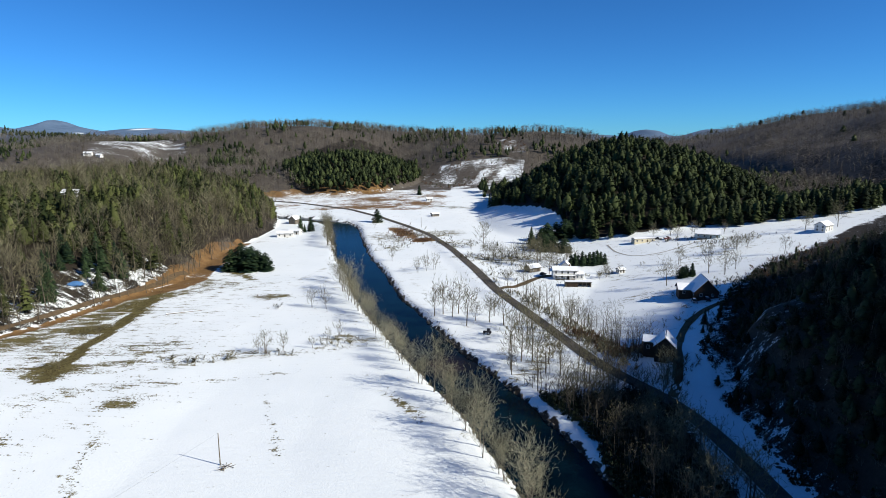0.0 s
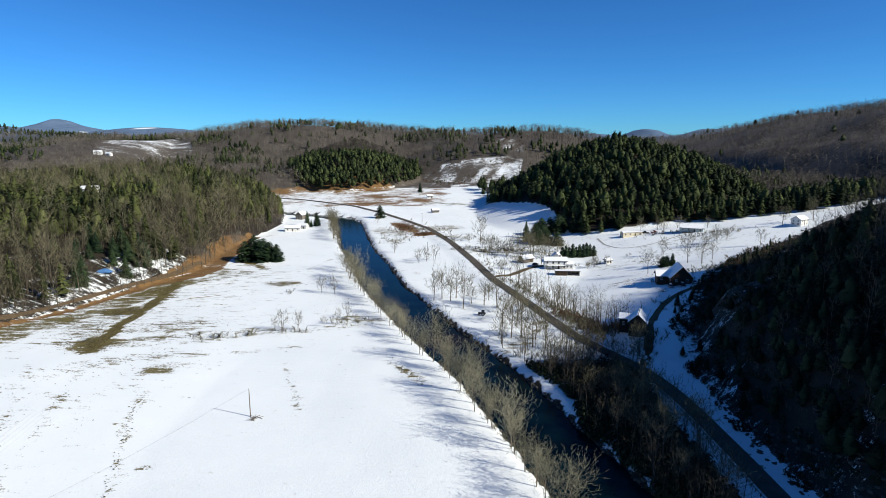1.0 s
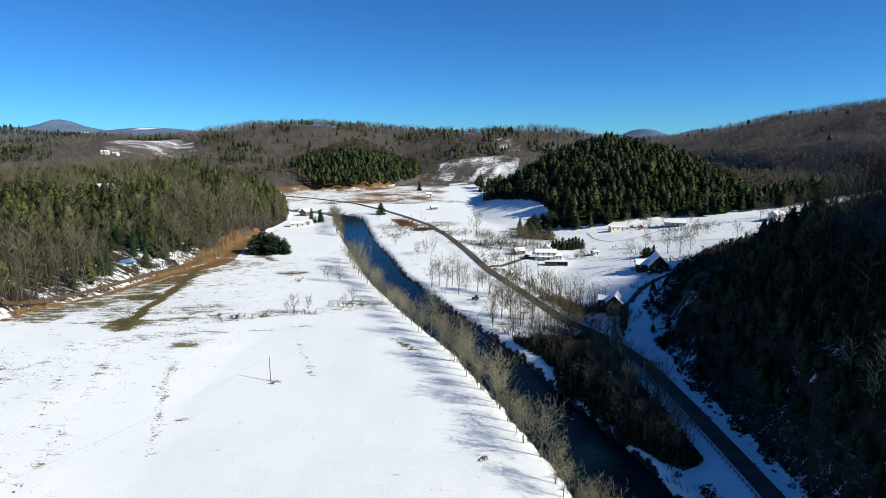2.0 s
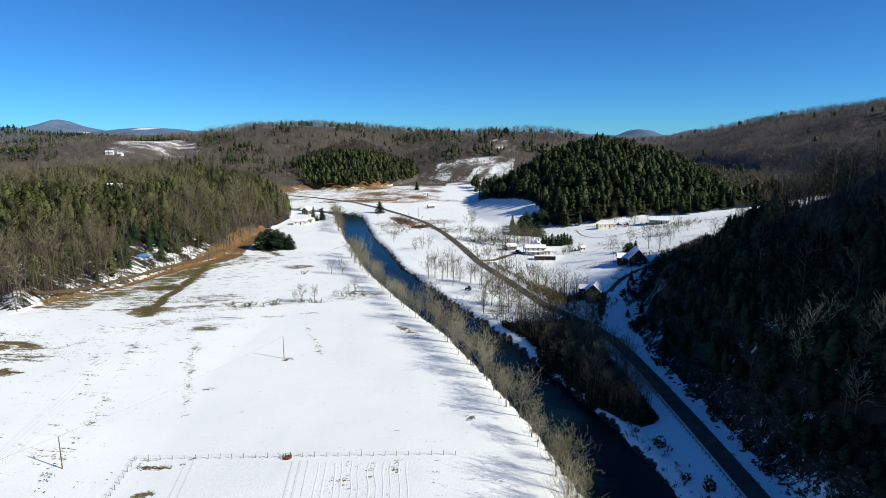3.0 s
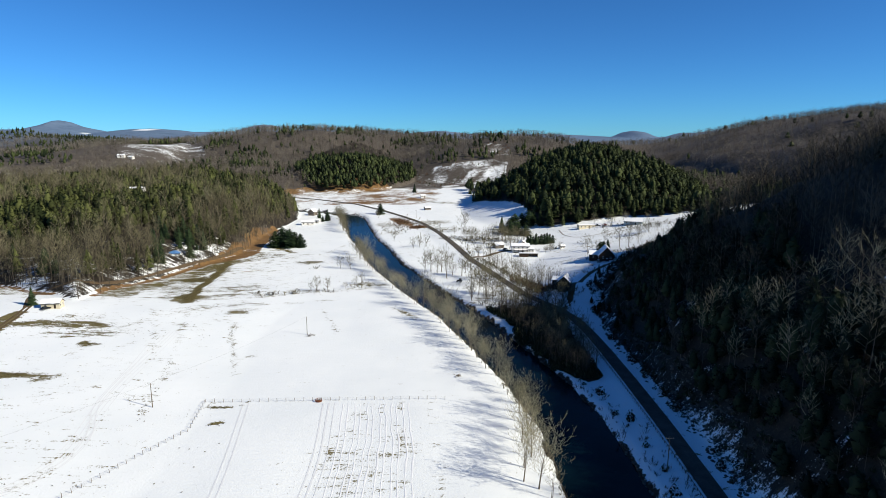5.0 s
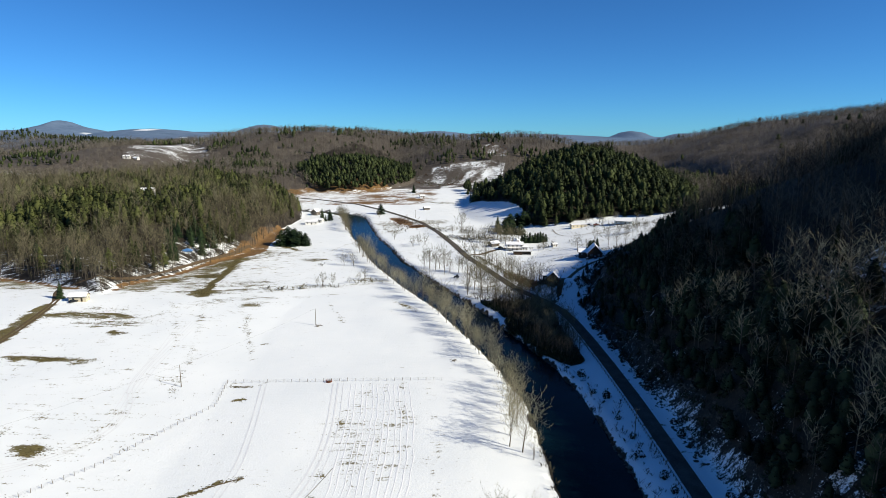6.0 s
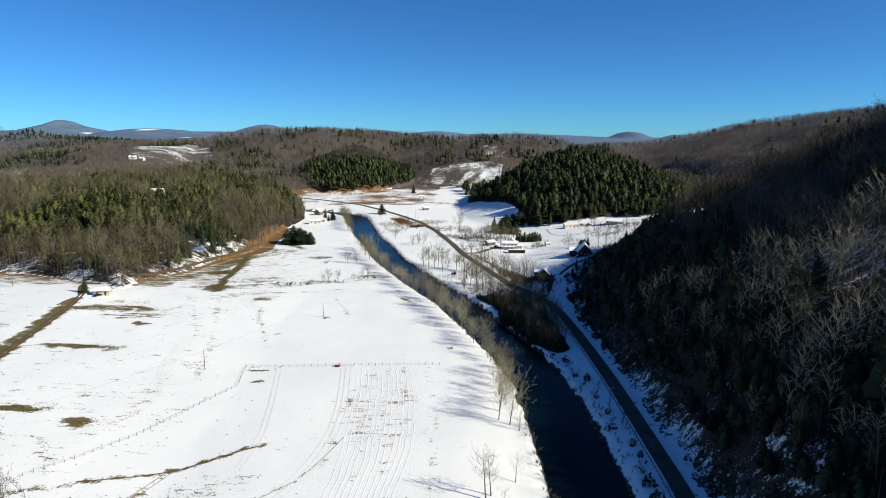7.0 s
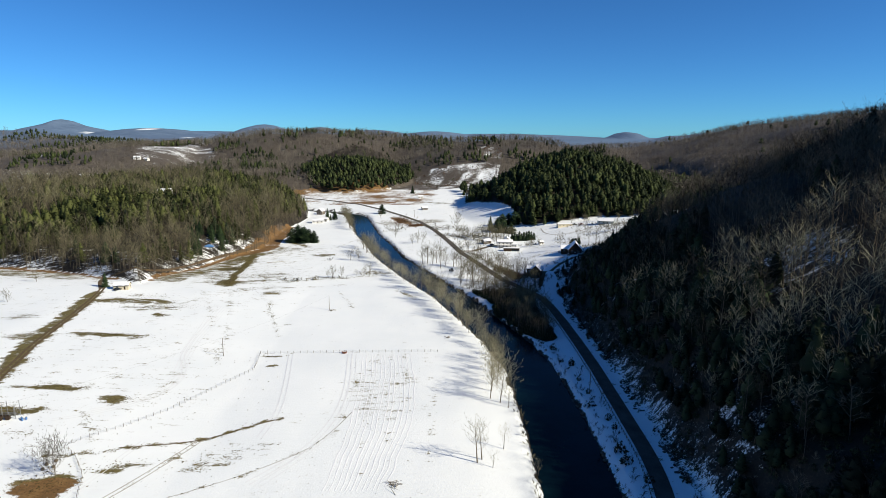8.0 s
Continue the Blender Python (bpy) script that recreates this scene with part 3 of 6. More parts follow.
leaves = np.where((pasture > 0.2) | (pines_h > 9) | (wood & (Y < 1000) & (X > -470) & ((Y < 330) | (edge_d > 45))) | ((b > 1.5) & (Y < 420)) | (mountainside(X, Y) > 12), 0.0, leaves)
litter = np.where((leaves > 0.9) & (X < 380) & (cut <= 0.15) & (pines_h < 1), 0.42, litter)
litter = np.where(pasture > 0.2, 0.40, litter)
straw = np.where(pasture > 0.2, 0.34 + 0.16 * wave(X, Y, 60), straw)
leaves = np.where(pasture > 0.2, 0.70 + 0.14 * wave(X, Y, 60) + 0.20 * wave(X, 2.2 * Y, 26), leaves)
straw = np.where((Y > 640) & (Y < 830) & (X > np.interp(Y, EDGE_Y, EDGE_X) + 10) & (X < 60), np.maximum(straw, (0.60 + 0.2 * wave(X, Y, 30) + 0.12 * wave(X, Y, 10)) * step(45, -20, X + 10 * wave(X, Y, 20))), straw)
scrub = np.maximum(ellipse(XW, YW, -33, 492, 9, 36, 22), ellipse(XW, YW, -12, 455, 16, 9, 0))
straw = np.maximum(straw, 0.74 * np.clip(1.6 * scrub, 0, 1) + 0.1 * wave(X, Y, 9))
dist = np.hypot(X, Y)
# mask that fades the ground beyond 1.5 km into the painted haze blue
hazy_far_wood = step(1500, 2000, dist) * np.where(wave(X, 0.5 * Y, 150) + 0.4 * wave(X, Y, 70) > 0.66, np.where(X < -600, 0.0, 1.0), 1.0)
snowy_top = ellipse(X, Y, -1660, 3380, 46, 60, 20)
hazy_far_wood = np.where((snowy_top > 0.3) & (dist > 3000), 0.0, hazy_far_wood)
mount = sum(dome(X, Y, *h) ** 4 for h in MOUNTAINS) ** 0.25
hazy_far_wood = np.where((mount > 18) & (snowy_top < 0.3), 1.0, hazy_far_wood)
n, k = X.shape
idx = np.arange(n * k).reshape(n, k)
quads = np.stack([idx[:-1, :-1], idx[:-1, 1:], idx[1:, 1:], idx[1:, :-1]], -1).reshape(-1, 4)
ground = mesh_object("ground", np.stack([X, Y, Z], -1).reshape(-1, 3), quads, GROUND, smooth=True)
for name, values in (("grass", grass), ("litter", litter), ("hazy_far_wood", hazy_far_wood), ("straw", straw), ("leaves", leaves)):
    layer = ground.data.attributes.new(name, "FLOAT", "POINT")
    layer.data.foreach_set("value", values.astype(np.float32).ravel())
tagged(ground, "rolling valley ground under thin patchy snow", "ground", kind="structure")


def strip_mesh(name, line, side, half, lift, mat, crown=0.0, z_of=None, cols=3):
    """A ribbon laid over the ground along a line."""
    rows = []
    for j, u in enumerate(np.linspace(-1, 1, cols)):
        p = line + side * (half * u)[..., None] if isinstance(half, np.ndarray) else line + side * half * u
        z = z_of(p[:, 0], p[:, 1]) if z_of else height(p[:, 0], p[:, 1])
        rows.append(np.c_[p, z + lift + crown * (1 - u * u)])
    v = np.stack(rows, 1)
    i = np.arange(len(line) * cols).reshape(len(line), cols)
    f = np.stack([i[:-1, :-1], i[:-1, 1:], i[1:, 1:], i[1:, :-1]], -1).reshape(-1, 4)
    return mesh_object(name, v.reshape(-1, 3), f[:, ::-1], mat, smooth=True)


def river_level(x, y):
    return -1.75 + 1.8 * step(560, 800, y)


def road_level(x, y):
    return 0.9 + 6 * step(560, 800, y)


tagged(strip_mesh("water", RIVER_LINE, RIVER_SIDE, 17.0, 0.0, WATER, z_of=river_level, cols=9), "calm dark river water with faint ripples", "river", kind="structure")
tagged(strip_mesh("road", ROAD_LINE, ROAD_SIDE, 2.65, 0.16, ASPHALT, 0.06, cols=5, z_of=lambda x, y: np.maximum(road_level(x, y), height(x, y))), "worn grey-brown paved country road cleared of snow", "road", kind="structure")


def lane(name, pts, half, lift, mat, label):
    line, side = along(np.array(pts, float), max(24, int(len(pts) * 14)))
    wobble = half * (1 + 0.18 * wave(line[:, 0], line[:, 1], 6))
    return tagged(strip_mesh(name, line, side, wobble, lift, mat, cols=3), label, "lane", kind="structure")


lane("driveway", [(70, 172), (74.5, 177), (78, 190), (83, 203), (92, 220), (101, 232), (112, 240), (120, 243)], 1.5, 0.12, DIRT, "dark gravel driveway through the snow")
lane("farm_driveway", [(28, 303), (40, 312), (52, 330), (60, 338), (66, 338)], 1.9, 0.14, DIRT, "brown dirt driveway to the farmhouse")
lane("farm_lane", [(116, 416), (115, 392), (121, 372), (136, 371), (151, 379), (166, 390), (172, 391)], 0.55, 0.10, PACKED_DIRT, "slushy lane curving through the snowy pasture")
lane("field_rut", [(-24, 2), (-27, -8), (-30, -15), (-34, -24), (-40, -29), (-48, -36), (-58, -43), (-67, -49), (-84, -58)], 0.08, 0.05, DIRT, "thin muddy rut curving across the snowy field")
lane("drain_edge", [(-47, -3), (-52, -4), (-57, -9), (-62, -12), (-70, -18), (-80, -21), (-91, -24)], 0.22, 0.06, DIRT, "narrow bare drain crossing the snowy field")
lane("wood_lane", [(-199, 160), (-212, 182), (-216, 196), (-206, 200), (-193, 201), (-184, 218), (-177, 246), (-168, 272), (-153, 309), (-149, 340)], 1.2, 0.10, DIRT, "brown dirt lane along the foot of the wood")
for off in (-1.0, 1.0):
    lane("farm_track", [(-160 + off, 10), (-164 + off, 24), (-175 + off, 60), (-186 + off, 109), (-195 + off, 150), (-201 + off, 168)], 0.6, 0.10, DIRT, "muddy wheel rut of a farm track")


# ---- vegetation shapes ----
def bare_shape(rng, h, mains, twigs, spread, w_main, w_twig, trunk_sides=3):
    """Points and triangles of a leafless tree: a tapered trunk and slivers for limbs and twigs."""
    v, f = [], []
    lean = rng.normal(0, 0.03, 2)
    axis = lambda s: np.array([lean[0] * h * s, lean[1] * h * s, h * s])
    r0 = 0.017 * h
    base = len(v)
    for s, r in ((0, r0), (0.45, r0 * 0.65), (0.93, r0 * 0.12)):
        for i in range(trunk_sides):
            a = i * math.tau / trunk_sides
            v.append(axis(s) + [math.cos(a) * r, math.sin(a) * r, -0.4 if s == 0 else 0])
    for q in range(2):
        for i in range(trunk_sides):
            a, b2 = base + q * trunk_sides + i, base + q * trunk_sides + (i + 1) % trunk_sides
            f += [(a, b2, b2 + trunk_sides), (a, b2 + trunk_sides, a + trunk_sides)]
    trunk_faces = len(f)

    def sliver(p, q, w):
        d = q - p
        side = np.cross(d, rng.normal(0, 1, 3))
        side *= w / (np.linalg.norm(side) + 1e-9)
        b3 = len(v)
        v.extend([p - side, p + side, q])
        f.append((b3, b3 + 1, b3 + 2))

    limbs = []
    for i in range(mains):
        s = 0.28 + 0.62 * (i + rng.random()) / mains
        a = i * 2.4 + rng.normal(0, 0.5)
        ln = spread * h * (0.55 + 0.75 * math.sin(math.pi * min(1, (s - 0.15) / 0.85))) * rng.uniform(0.7, 1.15)
        up = rng.uniform(0.25, 0.9)
        d = np.array([math.cos(a), math.sin(a), up])
        d /= np.linalg.norm(d)
        p, q = axis(s * 0.92), axis(s * 0.92) + d * ln
        q[2] = min(q[2], h * rng.uniform(0.9, 1.03))
        sliver(p, q, w_main)
        limbs.append((p, q))
    for i in range(twigs):
        p, q = limbs[i % len(limbs)]
        t = rng.uniform(0.25, 1.0)
        o = p + (q - p) * t
        d = (q - p) / (np.linalg.norm(q - p) + 1e-9) + rng.normal(0, 0.8, 3) + [0, 0, 0.22]
        d /= np.linalg.norm(d)
        e = o + d * h * rng.uniform(0.07, 0.18)
        sliver(o, e, w_twig)
        limbs.append((o, e)) if i < twigs * 0.55 else None
    return np.array(v), np.array(f), trunk_faces


def fine_shape(rng, h, mains, seconds, twigs, spread, w_main, w_second, w_twig, fork=0.3):
    """Points and triangles of a leafless tree seen closer: trunk, rising limbs, branches and a fan of fine twigs."""
    v, f = [], []
    lean = rng.normal(0, 0.04, 2)
    axis = lambda s: np.array([lean[0] * h * s, lean[1] * h * s, h * s])
    r0 = 0.015 * h
    for s, r in ((0, r0), (0.45, r0 * 0.65), (0.9, r0 * 0.12)):
        for i in range(3):
            v.append(axis(s) + [math.cos(i * 2.094) * r, math.sin(i * 2.094) * r, -0.4 if s == 0 else 0])
    for q in (0, 3):
        for i in range(3):
            a, b2 = q + i, q + (i + 1) % 3
            f += [(a, b2, b2 + 3), (a, b2 + 3, a + 3)]
    trunk_faces = len(f)

    def sliver(p, d, ln, w):
        d = d / np.linalg.norm(d)
        q = p + d * ln
        side = np.cross(d, rng.normal(0, 1, 3))
        side *= w / (np.linalg.norm(side) + 1e-9)
        b3 = len(v)
        v.extend([p - side, p + side, q])
        f.append((b3, b3 + 1, b3 + 2))
        return p, q, d

    limbs, branches = [], []
    for i in range(mains):
        s = fork + (0.88 - fork) * (i + rng.random()) / mains
        a = i * 2.4 + rng.normal(0, 0.4)
        d = np.array([math.cos(a), math.sin(a), rng.uniform(0.45, 1.1) + 0.5 * s])
        limbs.append(sliver(axis(s), d, spread * h * (1.25 - 0.75 * s) * rng.uniform(0.8, 1.2), w_main * (1.25 - 0.6 * s)))
    for i in range(seconds):
        p, q, d = limbs[i % mains]
        branches.append(sliver(p + (q - p) * rng.uniform(0.25, 0.95), d + rng.normal(0, 0.55, 3) + [0, 0, 0.25], h * rng.uniform(0.10, 0.20), w_second))
    for i in range(twigs):
        p, q, d = branches[i % seconds]
        sliver(p + (q - p) * rng.uniform(0.2, 1.0), d + rng.normal(0, 0.5, 3) + [0, 0, 0.25], h * rng.uniform(0.06, 0.13), w_twig)
    return np.array(v), np.array(f), trunk_faces


def pine_shape(rng, h, tiers, per, radius, round_top=0.0, start=0.12, droop=0.25, width=1.0):
    """Points and triangles of a conifer: tiers of drooping, ragged boughs round a thin trunk."""
    v, f = [], []
    r0 = 0.016 * h
    for s, r in ((0, r0), (0.97, 0.02)):
        for i in range(3):
            v.append([math.cos(i * 2.094) * r, math.sin(i * 2.094) * r, h * s - (0.4 if s == 0 else 0)])
    for i in range(3):
        a, b2 = i, (i + 1) % 3
        f += [(a, b2, b2 + 3), (a, b2 + 3, a + 3)]
    trunk_faces = len(f)
    for k2 in range(tiers):
        s = start + (0.97 - start) * (k2 + 0.5) / tiers
        u = (s - start) / (1 - start)
        env = (1 - u) * (1 - round_top) + round_top * math.sqrt(max(0.0, 1 - u * u))
        for i in range(per):
            a = (i + rng.random() * 0.9) * math.tau / per + k2 * 1.3
            r = radius * env * rng.uniform(0.62, 1.18) + 0.15
            zt = h * s + rng.normal(0, 0.02) * h
            wdt = width * r * math.pi / per * rng.uniform(0.8, 1.3)
            o = np.array([math.cos(a), math.sin(a), 0])
            sd = np.array([-o[1], o[0], 0])
            tip = o * r + [0, 0, zt - r * droop * rng.uniform(0.3, 1.4)]
            top = o * 0.04 * r + [0, 0, zt + h / tiers * rng.uniform(0.55, 1.1)]
            b3 = len(v)
            v.extend([top, tip * [0.93, 0.93, 1] - sd * wdt, tip + [0, 0, 0], tip * [0.93, 0.93, 1] + sd * wdt])
            f += [(b3, b3 + 1, b3 + 2), (b3, b3 + 2, b3 + 3)]
    return np.array(v, float), np.array(f), trunk_faces


def puff_shape(rng, h, r, n, start=0.15, size=1.8, point=0.7, trunk=True):
    """Points and triangles of a full-crowned evergreen: a ragged shell of small leafy clumps round a thin trunk."""
    v, f = [], []
    r0 = 0.016 * h
    for s, q in ((0, r0), (0.9, 0.03)):
        for i in range(3):
            v.append([math.cos(i * 2.094) * q, math.sin(i * 2.094) * q, h * s - (0.4 if s == 0 else 0)])
    for i in range(3):
        f += [(i, (i + 1) % 3, (i + 1) % 3 + 3), (i, (i + 1) % 3 + 3, i + 3)]
    k2 = len(f)
    lobes = rng.uniform(0.7, 1.15, 7)
    for i in range(n):
        u = 1 - math.sqrt(rng.random())
        a = rng.random() * math.tau
        env = r * (1 - u) ** point * min(1.0, 0.55 + u * 4) * lobes[int(a / math.tau * 7) % 7] * rng.uniform(0.72, 1.05)
        c = np.array([math.cos(a) * env, math.sin(a) * env, h * (start + (1 - start) * u)])
        nrm = np.array([math.cos(a), math.sin(a), 0.55]) + rng.normal(0, 0.4, 3)
        nrm /= np.linalg.norm(nrm)
        t1 = np.cross(nrm, [0, 0, 1.0]) + rng.normal(0, 0.05, 3)
        t1 /= np.linalg.norm(t1)
        t2 = np.cross(nrm, t1)
        w = size * rng.uniform(0.6, 1.2) * (1 - 0.4 * u)
        g = rng.random() * math.tau
        b3 = len(v)
        for q in range(3):
            w2 = w * rng.uniform(0.6, 1.0)
            v.append(c + t1 * math.cos(g + q * 2.094) * w2 + t2 * math.sin(g + q * 2.094) * w2)
        f.append((b3, b3 + 1, b3 + 2))
    return np.array(v, float), np.array(f), k2


def crown_shape(rng, h, r, rings, seg, start=0.15, point=0.7, boughs=16, tufts=5, core=0.6, size=0.17):
    """Points and triangles of a full conifer: a dark lumpy heart, and whorls of boughs that each carry a spray of needle tufts."""
    v, f = [], []
    r0 = 0.018 * h
    for s, q in ((0, r0), (0.9, 0.03)):
        for i in range(3):
            v.append([math.cos(i * 2.094) * q, math.sin(i * 2.094) * q, h * s - (0.4 if s == 0 else 0)])
    for i in range(3):
        f += [(i, (i + 1) % 3, (i + 1) % 3 + 3), (i, (i + 1) % 3 + 3, i + 3)]
    k2 = len(f)
    lean = rng.normal(0, 0.02, 2) * h
    b0 = len(v)
    for k in range(rings):
        u = k / rings
        env = core * r * (1 - u ** (1 + point)) ** 0.8 * min(1.0, 0.55 + u * 3.0)
        for i in range(seg):
            a = (i + 0.5 * (k % 2)) * math.tau / seg
            q = env * rng.uniform(0.62, 1.3)
            v.append([math.cos(a) * q + lean[0] * u, math.sin(a) * q + lean[1] * u, h * (start + (0.96 - start) * u) + rng.normal(0, 0.025) * h])
    v.append([lean[0], lean[1], h * 0.97])
    tip = len(v) - 1
    for k in range(rings - 1):
        for i in range(seg):
            a, b2 = b0 + k * seg + i, b0 + k * seg + (i + 1) % seg
            f += [(a, b2, b2 + seg), (a, b2 + seg, a + seg)]
    for i in range(seg):
        f.append((b0 + (rings - 1) * seg + i, b0 + (rings - 1) * seg + (i + 1) % seg, tip))
    for k in range(boughs):
        u = ((k + rng.random()) / boughs) ** 1.1 * 0.99
        a = k * 2.4 + rng.normal(0, 0.35)
        q = r * (1 - u ** (1 + point)) ** 0.8 * rng.uniform(0.72, 1.15) * min(1.0, 0.6 + u * 3) + 0.3
        out, sd = np.array([math.cos(a), math.sin(a), 0.0]), np.array([-math.sin(a), math.cos(a), 0.0])
        rise = rng.uniform(-0.12, 0.3)
        for j in range(tufts):
            t = rng.uniform(0.45, 1.0)
            c = out * q * t + sd * q * rng.normal(0, 0.24) * t + [lean[0] * u, lean[1] * u, h * (start + (1 - start) * u) + rise * q * t]
            w = r * size * rng.uniform(0.6, 1.25) * (1 - 0.35 * u)
            o = out + rng.normal(0, 0.35, 3)
            x2 = np.cross(o, [0, 0, 1.0]) + rng.normal(0, 0.3, 3)
            b3 = len(v)
            v.extend([c - o * w * 0.9 + x2 * w * 0.75 - [0, 0, 0.35 * w], c - o * w * 0.5 - x2 * w * 0.75 - [0, 0, 0.35 * w], c + o * w + [0, 0, 0.35 * w]])
            f.append((b3, b3 + 1, b3 + 2))
    return np.array(v, float), np.array(f), k2


def shrub_shape(rng, h, stems, twigs, w):
    v, f = [], []
    ends = []
    for i in range(stems + twigs):
        if i < stems:
            p = np.r_[rng.normal(0, 0.12, 2) * h, -0.1]
            a = rng.random() * math.tau
            q = p + np.array([math.cos(a) * rng.uniform(0.15, 0.7), math.sin(a) * rng.uniform(0.15, 0.7), rng.uniform(0.55, 1.0)]) * h * 0.8
        else:
            p0, q0 = ends[i % len(ends)]
            p = p0 + (q0 - p0) * rng.uniform(0.3, 0.95)
            d = rng.normal(0, 0.6, 3) + [0, 0, 0.6]
            q = p + d / np.linalg.norm(d) * h * rng.uniform(0.15, 0.4)
        sd = np.cross(q - p, rng.normal(0, 1, 3))
        sd *= w / (np.linalg.norm(sd) + 1e-9)
        b3 = len(v)
        v.extend([p - sd, p + sd, q])
        f.append((b3, b3 + 1, b3 + 2))
        ends.append((p, q))
    return np.array(v), np.array(f), 0


def scatter(name, shapes, spots, rng, mats, label, category, scale=(0.75, 1.2), grow=None, sink=0.15):
    """Many plants of a few shapes, turned and sized by chance, as one mesh of uncounted growth."""
    vs, fs, ms, ts, total = [], [], [], [], 0
    pick = rng.integers(0, len(shapes), len(spots))
    size = rng.uniform(*scale, len(spots)) * (1.0 if grow is None else grow)
    turn = rng.random(len(spots)) * math.tau
    zs = height(spots[:, 0], spots[:, 1]) - sink
    for s, (v, f, trunk) in enumerate(shapes):
        m = np.where(pick == s)[0]
        if not len(m):
            continue
        c, sn, z = np.cos(turn[m])[:, None], np.sin(turn[m])[:, None], size[m][:, None]
        px = (v[None, :, 0] * c - v[None, :, 1] * sn) * z + spots[m, 0][:, None]
        py = (v[None, :, 0] * sn + v[None, :, 1] * c) * z + spots[m, 1][:, None]
        pz = v[None, :, 2] * z * rng.uniform(0.9, 1.15, (len(m), 1)) + zs[m][:, None]
        vs.append(np.stack([px, py, pz], -1).reshape(-1, 3))
        fs.append((f[None] + (np.arange(len(m)) * len(v))[:, None, None] + total).reshape(-1, 3))
        mi = np.ones(len(f), np.int32)
        mi[:trunk] = 0
        ms.append(np.tile(mi, len(m)))
        ts.append(np.repeat(rng.random(len(m)), len(f)))
        total += len(m) * len(v)
    ob = mesh_object(name, np.concatenate(vs), np.concatenate(fs), mats)
    ob.data.polygons.foreach_set("material_index", np.concatenate(ms))
    layer = ob.data.attributes.new("tone", "FLOAT", "FACE")
    layer.data.foreach_set("value", np.concatenate(ts).astype(np.float32))
    return tagged(ob, label, category, kind="stuff")


def jittered(rng, x0, x1, y0, y1, gap):
    gx, gy = np.meshgrid(np.arange(x0, x1, gap), np.arange(y0, y1, gap))
    p = np.stack([gx.ravel(), gy.ravel()], 1)
    return p + rng.uniform(-0.48, 0.48, p.shape) * gap


def clear(p, spots):
    """Drops the points inside any of the clearings (x, y, radius)."""
    for x, y, r in spots:
        p = p[np.hypot(p[:, 0] - x, p[:, 1] - y) > r]
    return p


def resample_line(pts, gap):
    pts = np.array(pts, float)
    s = np.r_[0, np.cumsum(np.hypot(*np.diff(pts, axis=0).T))]
    u = np.arange(0, s[-1], gap)
    return np.stack([np.interp(u, s, pts[:, k]) for k in (0, 1)], 1)


# ---- woods ----
rng = np.random.default_rng(11)
bare_mid = [fine_shape(rng, rng.uniform(15, 19), 13, 44, 140, 0.33, 0.10, 0.060, 0.045) for _ in range(8)]
bare_young = [fine_shape(rng, rng.uniform(14, 18), 8, 24, 56, 0.28, 0.09, 0.060, 0.050, 0.2) for _ in range(4)]
bare_far = [bare_shape(rng, rng.uniform(15, 20), 8, 32, 0.32, 0.20, 0.25) for _ in range(6)]
bare_dim = [bare_shape(rng, rng.uniform(15, 20), 7, 28, 0.36, 0.21, 0.25) for _ in range(6)]
bare_hill = [fine_shape(rng, rng.uniform(15, 20), 13, 48, 150, 0.36, 0.100, 0.055, 0.042) for _ in range(8)]
bare_small = [fine_shape(rng, rng.uniform(11, 15), 9, 28, 76, 0.36, 0.06, 0.042, 0.034) for _ in range(6)]
pine_mid = [crown_shape(rng, rng.uniform(11, 15.5), rng.uniform(4.0, 5.8), 5, 7, 0.16, p, 26, 7, 0.66, 0.15) for p in (0.7, 1.2, 0.4, 1.6, 0.9, 0.5, 1.3, 0.8)]
pine_far = [crown_shape(rng, rng.uniform(12, 16.5), rng.uniform(4.8, 6.4), 5, 7, 0.2, p, 23, 5, 0.64, 0.18) for p in (0.8, 1.4, 1.0, 1.8, 0.5, 1.2, 2.0, 0.7)]
pine_edge = [pine_shape(rng, rng.uniform(13, 18), 11, 8, rng.uniform(3.6, 4.8), top, 0.10, 0.16, 1.0) for top in (0.2, 0.5, 0.35, 0.6, 0.3, 0.45)]
pine_ridge = [crown_shape(rng, rng.uniform(11, 15), rng.uniform(3.8, 5.4), 4, 5, 0.2, p, 10, 5, 0.72, 0.22) for p in (0.3, 0.9, 0.6, 1.4, 0.8, 0.4, 1.1, 0.5)]
pine_stand = [crown_shape(rng, rng.uniform(13, 16), rng.uniform(4.0, 5.2), 4, 5, 0.34, p, 10, 5, 0.72, 0.22) for p in (0.4, 0.8, 0.6, 1.2, 0.8, 0.5, 1.0, 0.5)]

DARK_GROUP = (-186, 314, 26, 13, -8)
p = clear(jittered(rng, -470, -120, 170, 740, 6.0), CLEARINGS)
deep_in = wood_depth(p[:, 0], p[:, 1])
edge_gap = np.where(p[:, 1] > 360, 1.5, 5.0)
p, deep_in = p[deep_in > edge_gap], deep_in[deep_in > edge_gap]
ever = wave(p[:, 0], p[:, 1], 60) + 0.7 * wave(p[:, 0], p[:, 1], 22) + 0.30 * step(200, 420, p[:, 1]) + 0.3 * step(-200, -280, p[:, 0]) + rng.normal(0, 0.33, len(p))
ever += 1.6 * ellipse(p[:, 0], p[:, 1], *DARK_GROUP)
is_pine = ever > np.where(deep_in < 9, 0.62, np.interp(deep_in, [9, 60], [0.05, 0.22]))
LEFT_PINES, LEFT_BARE = p[is_pine], p[~is_pine & (rng.random(len(p)) < 0.86)]
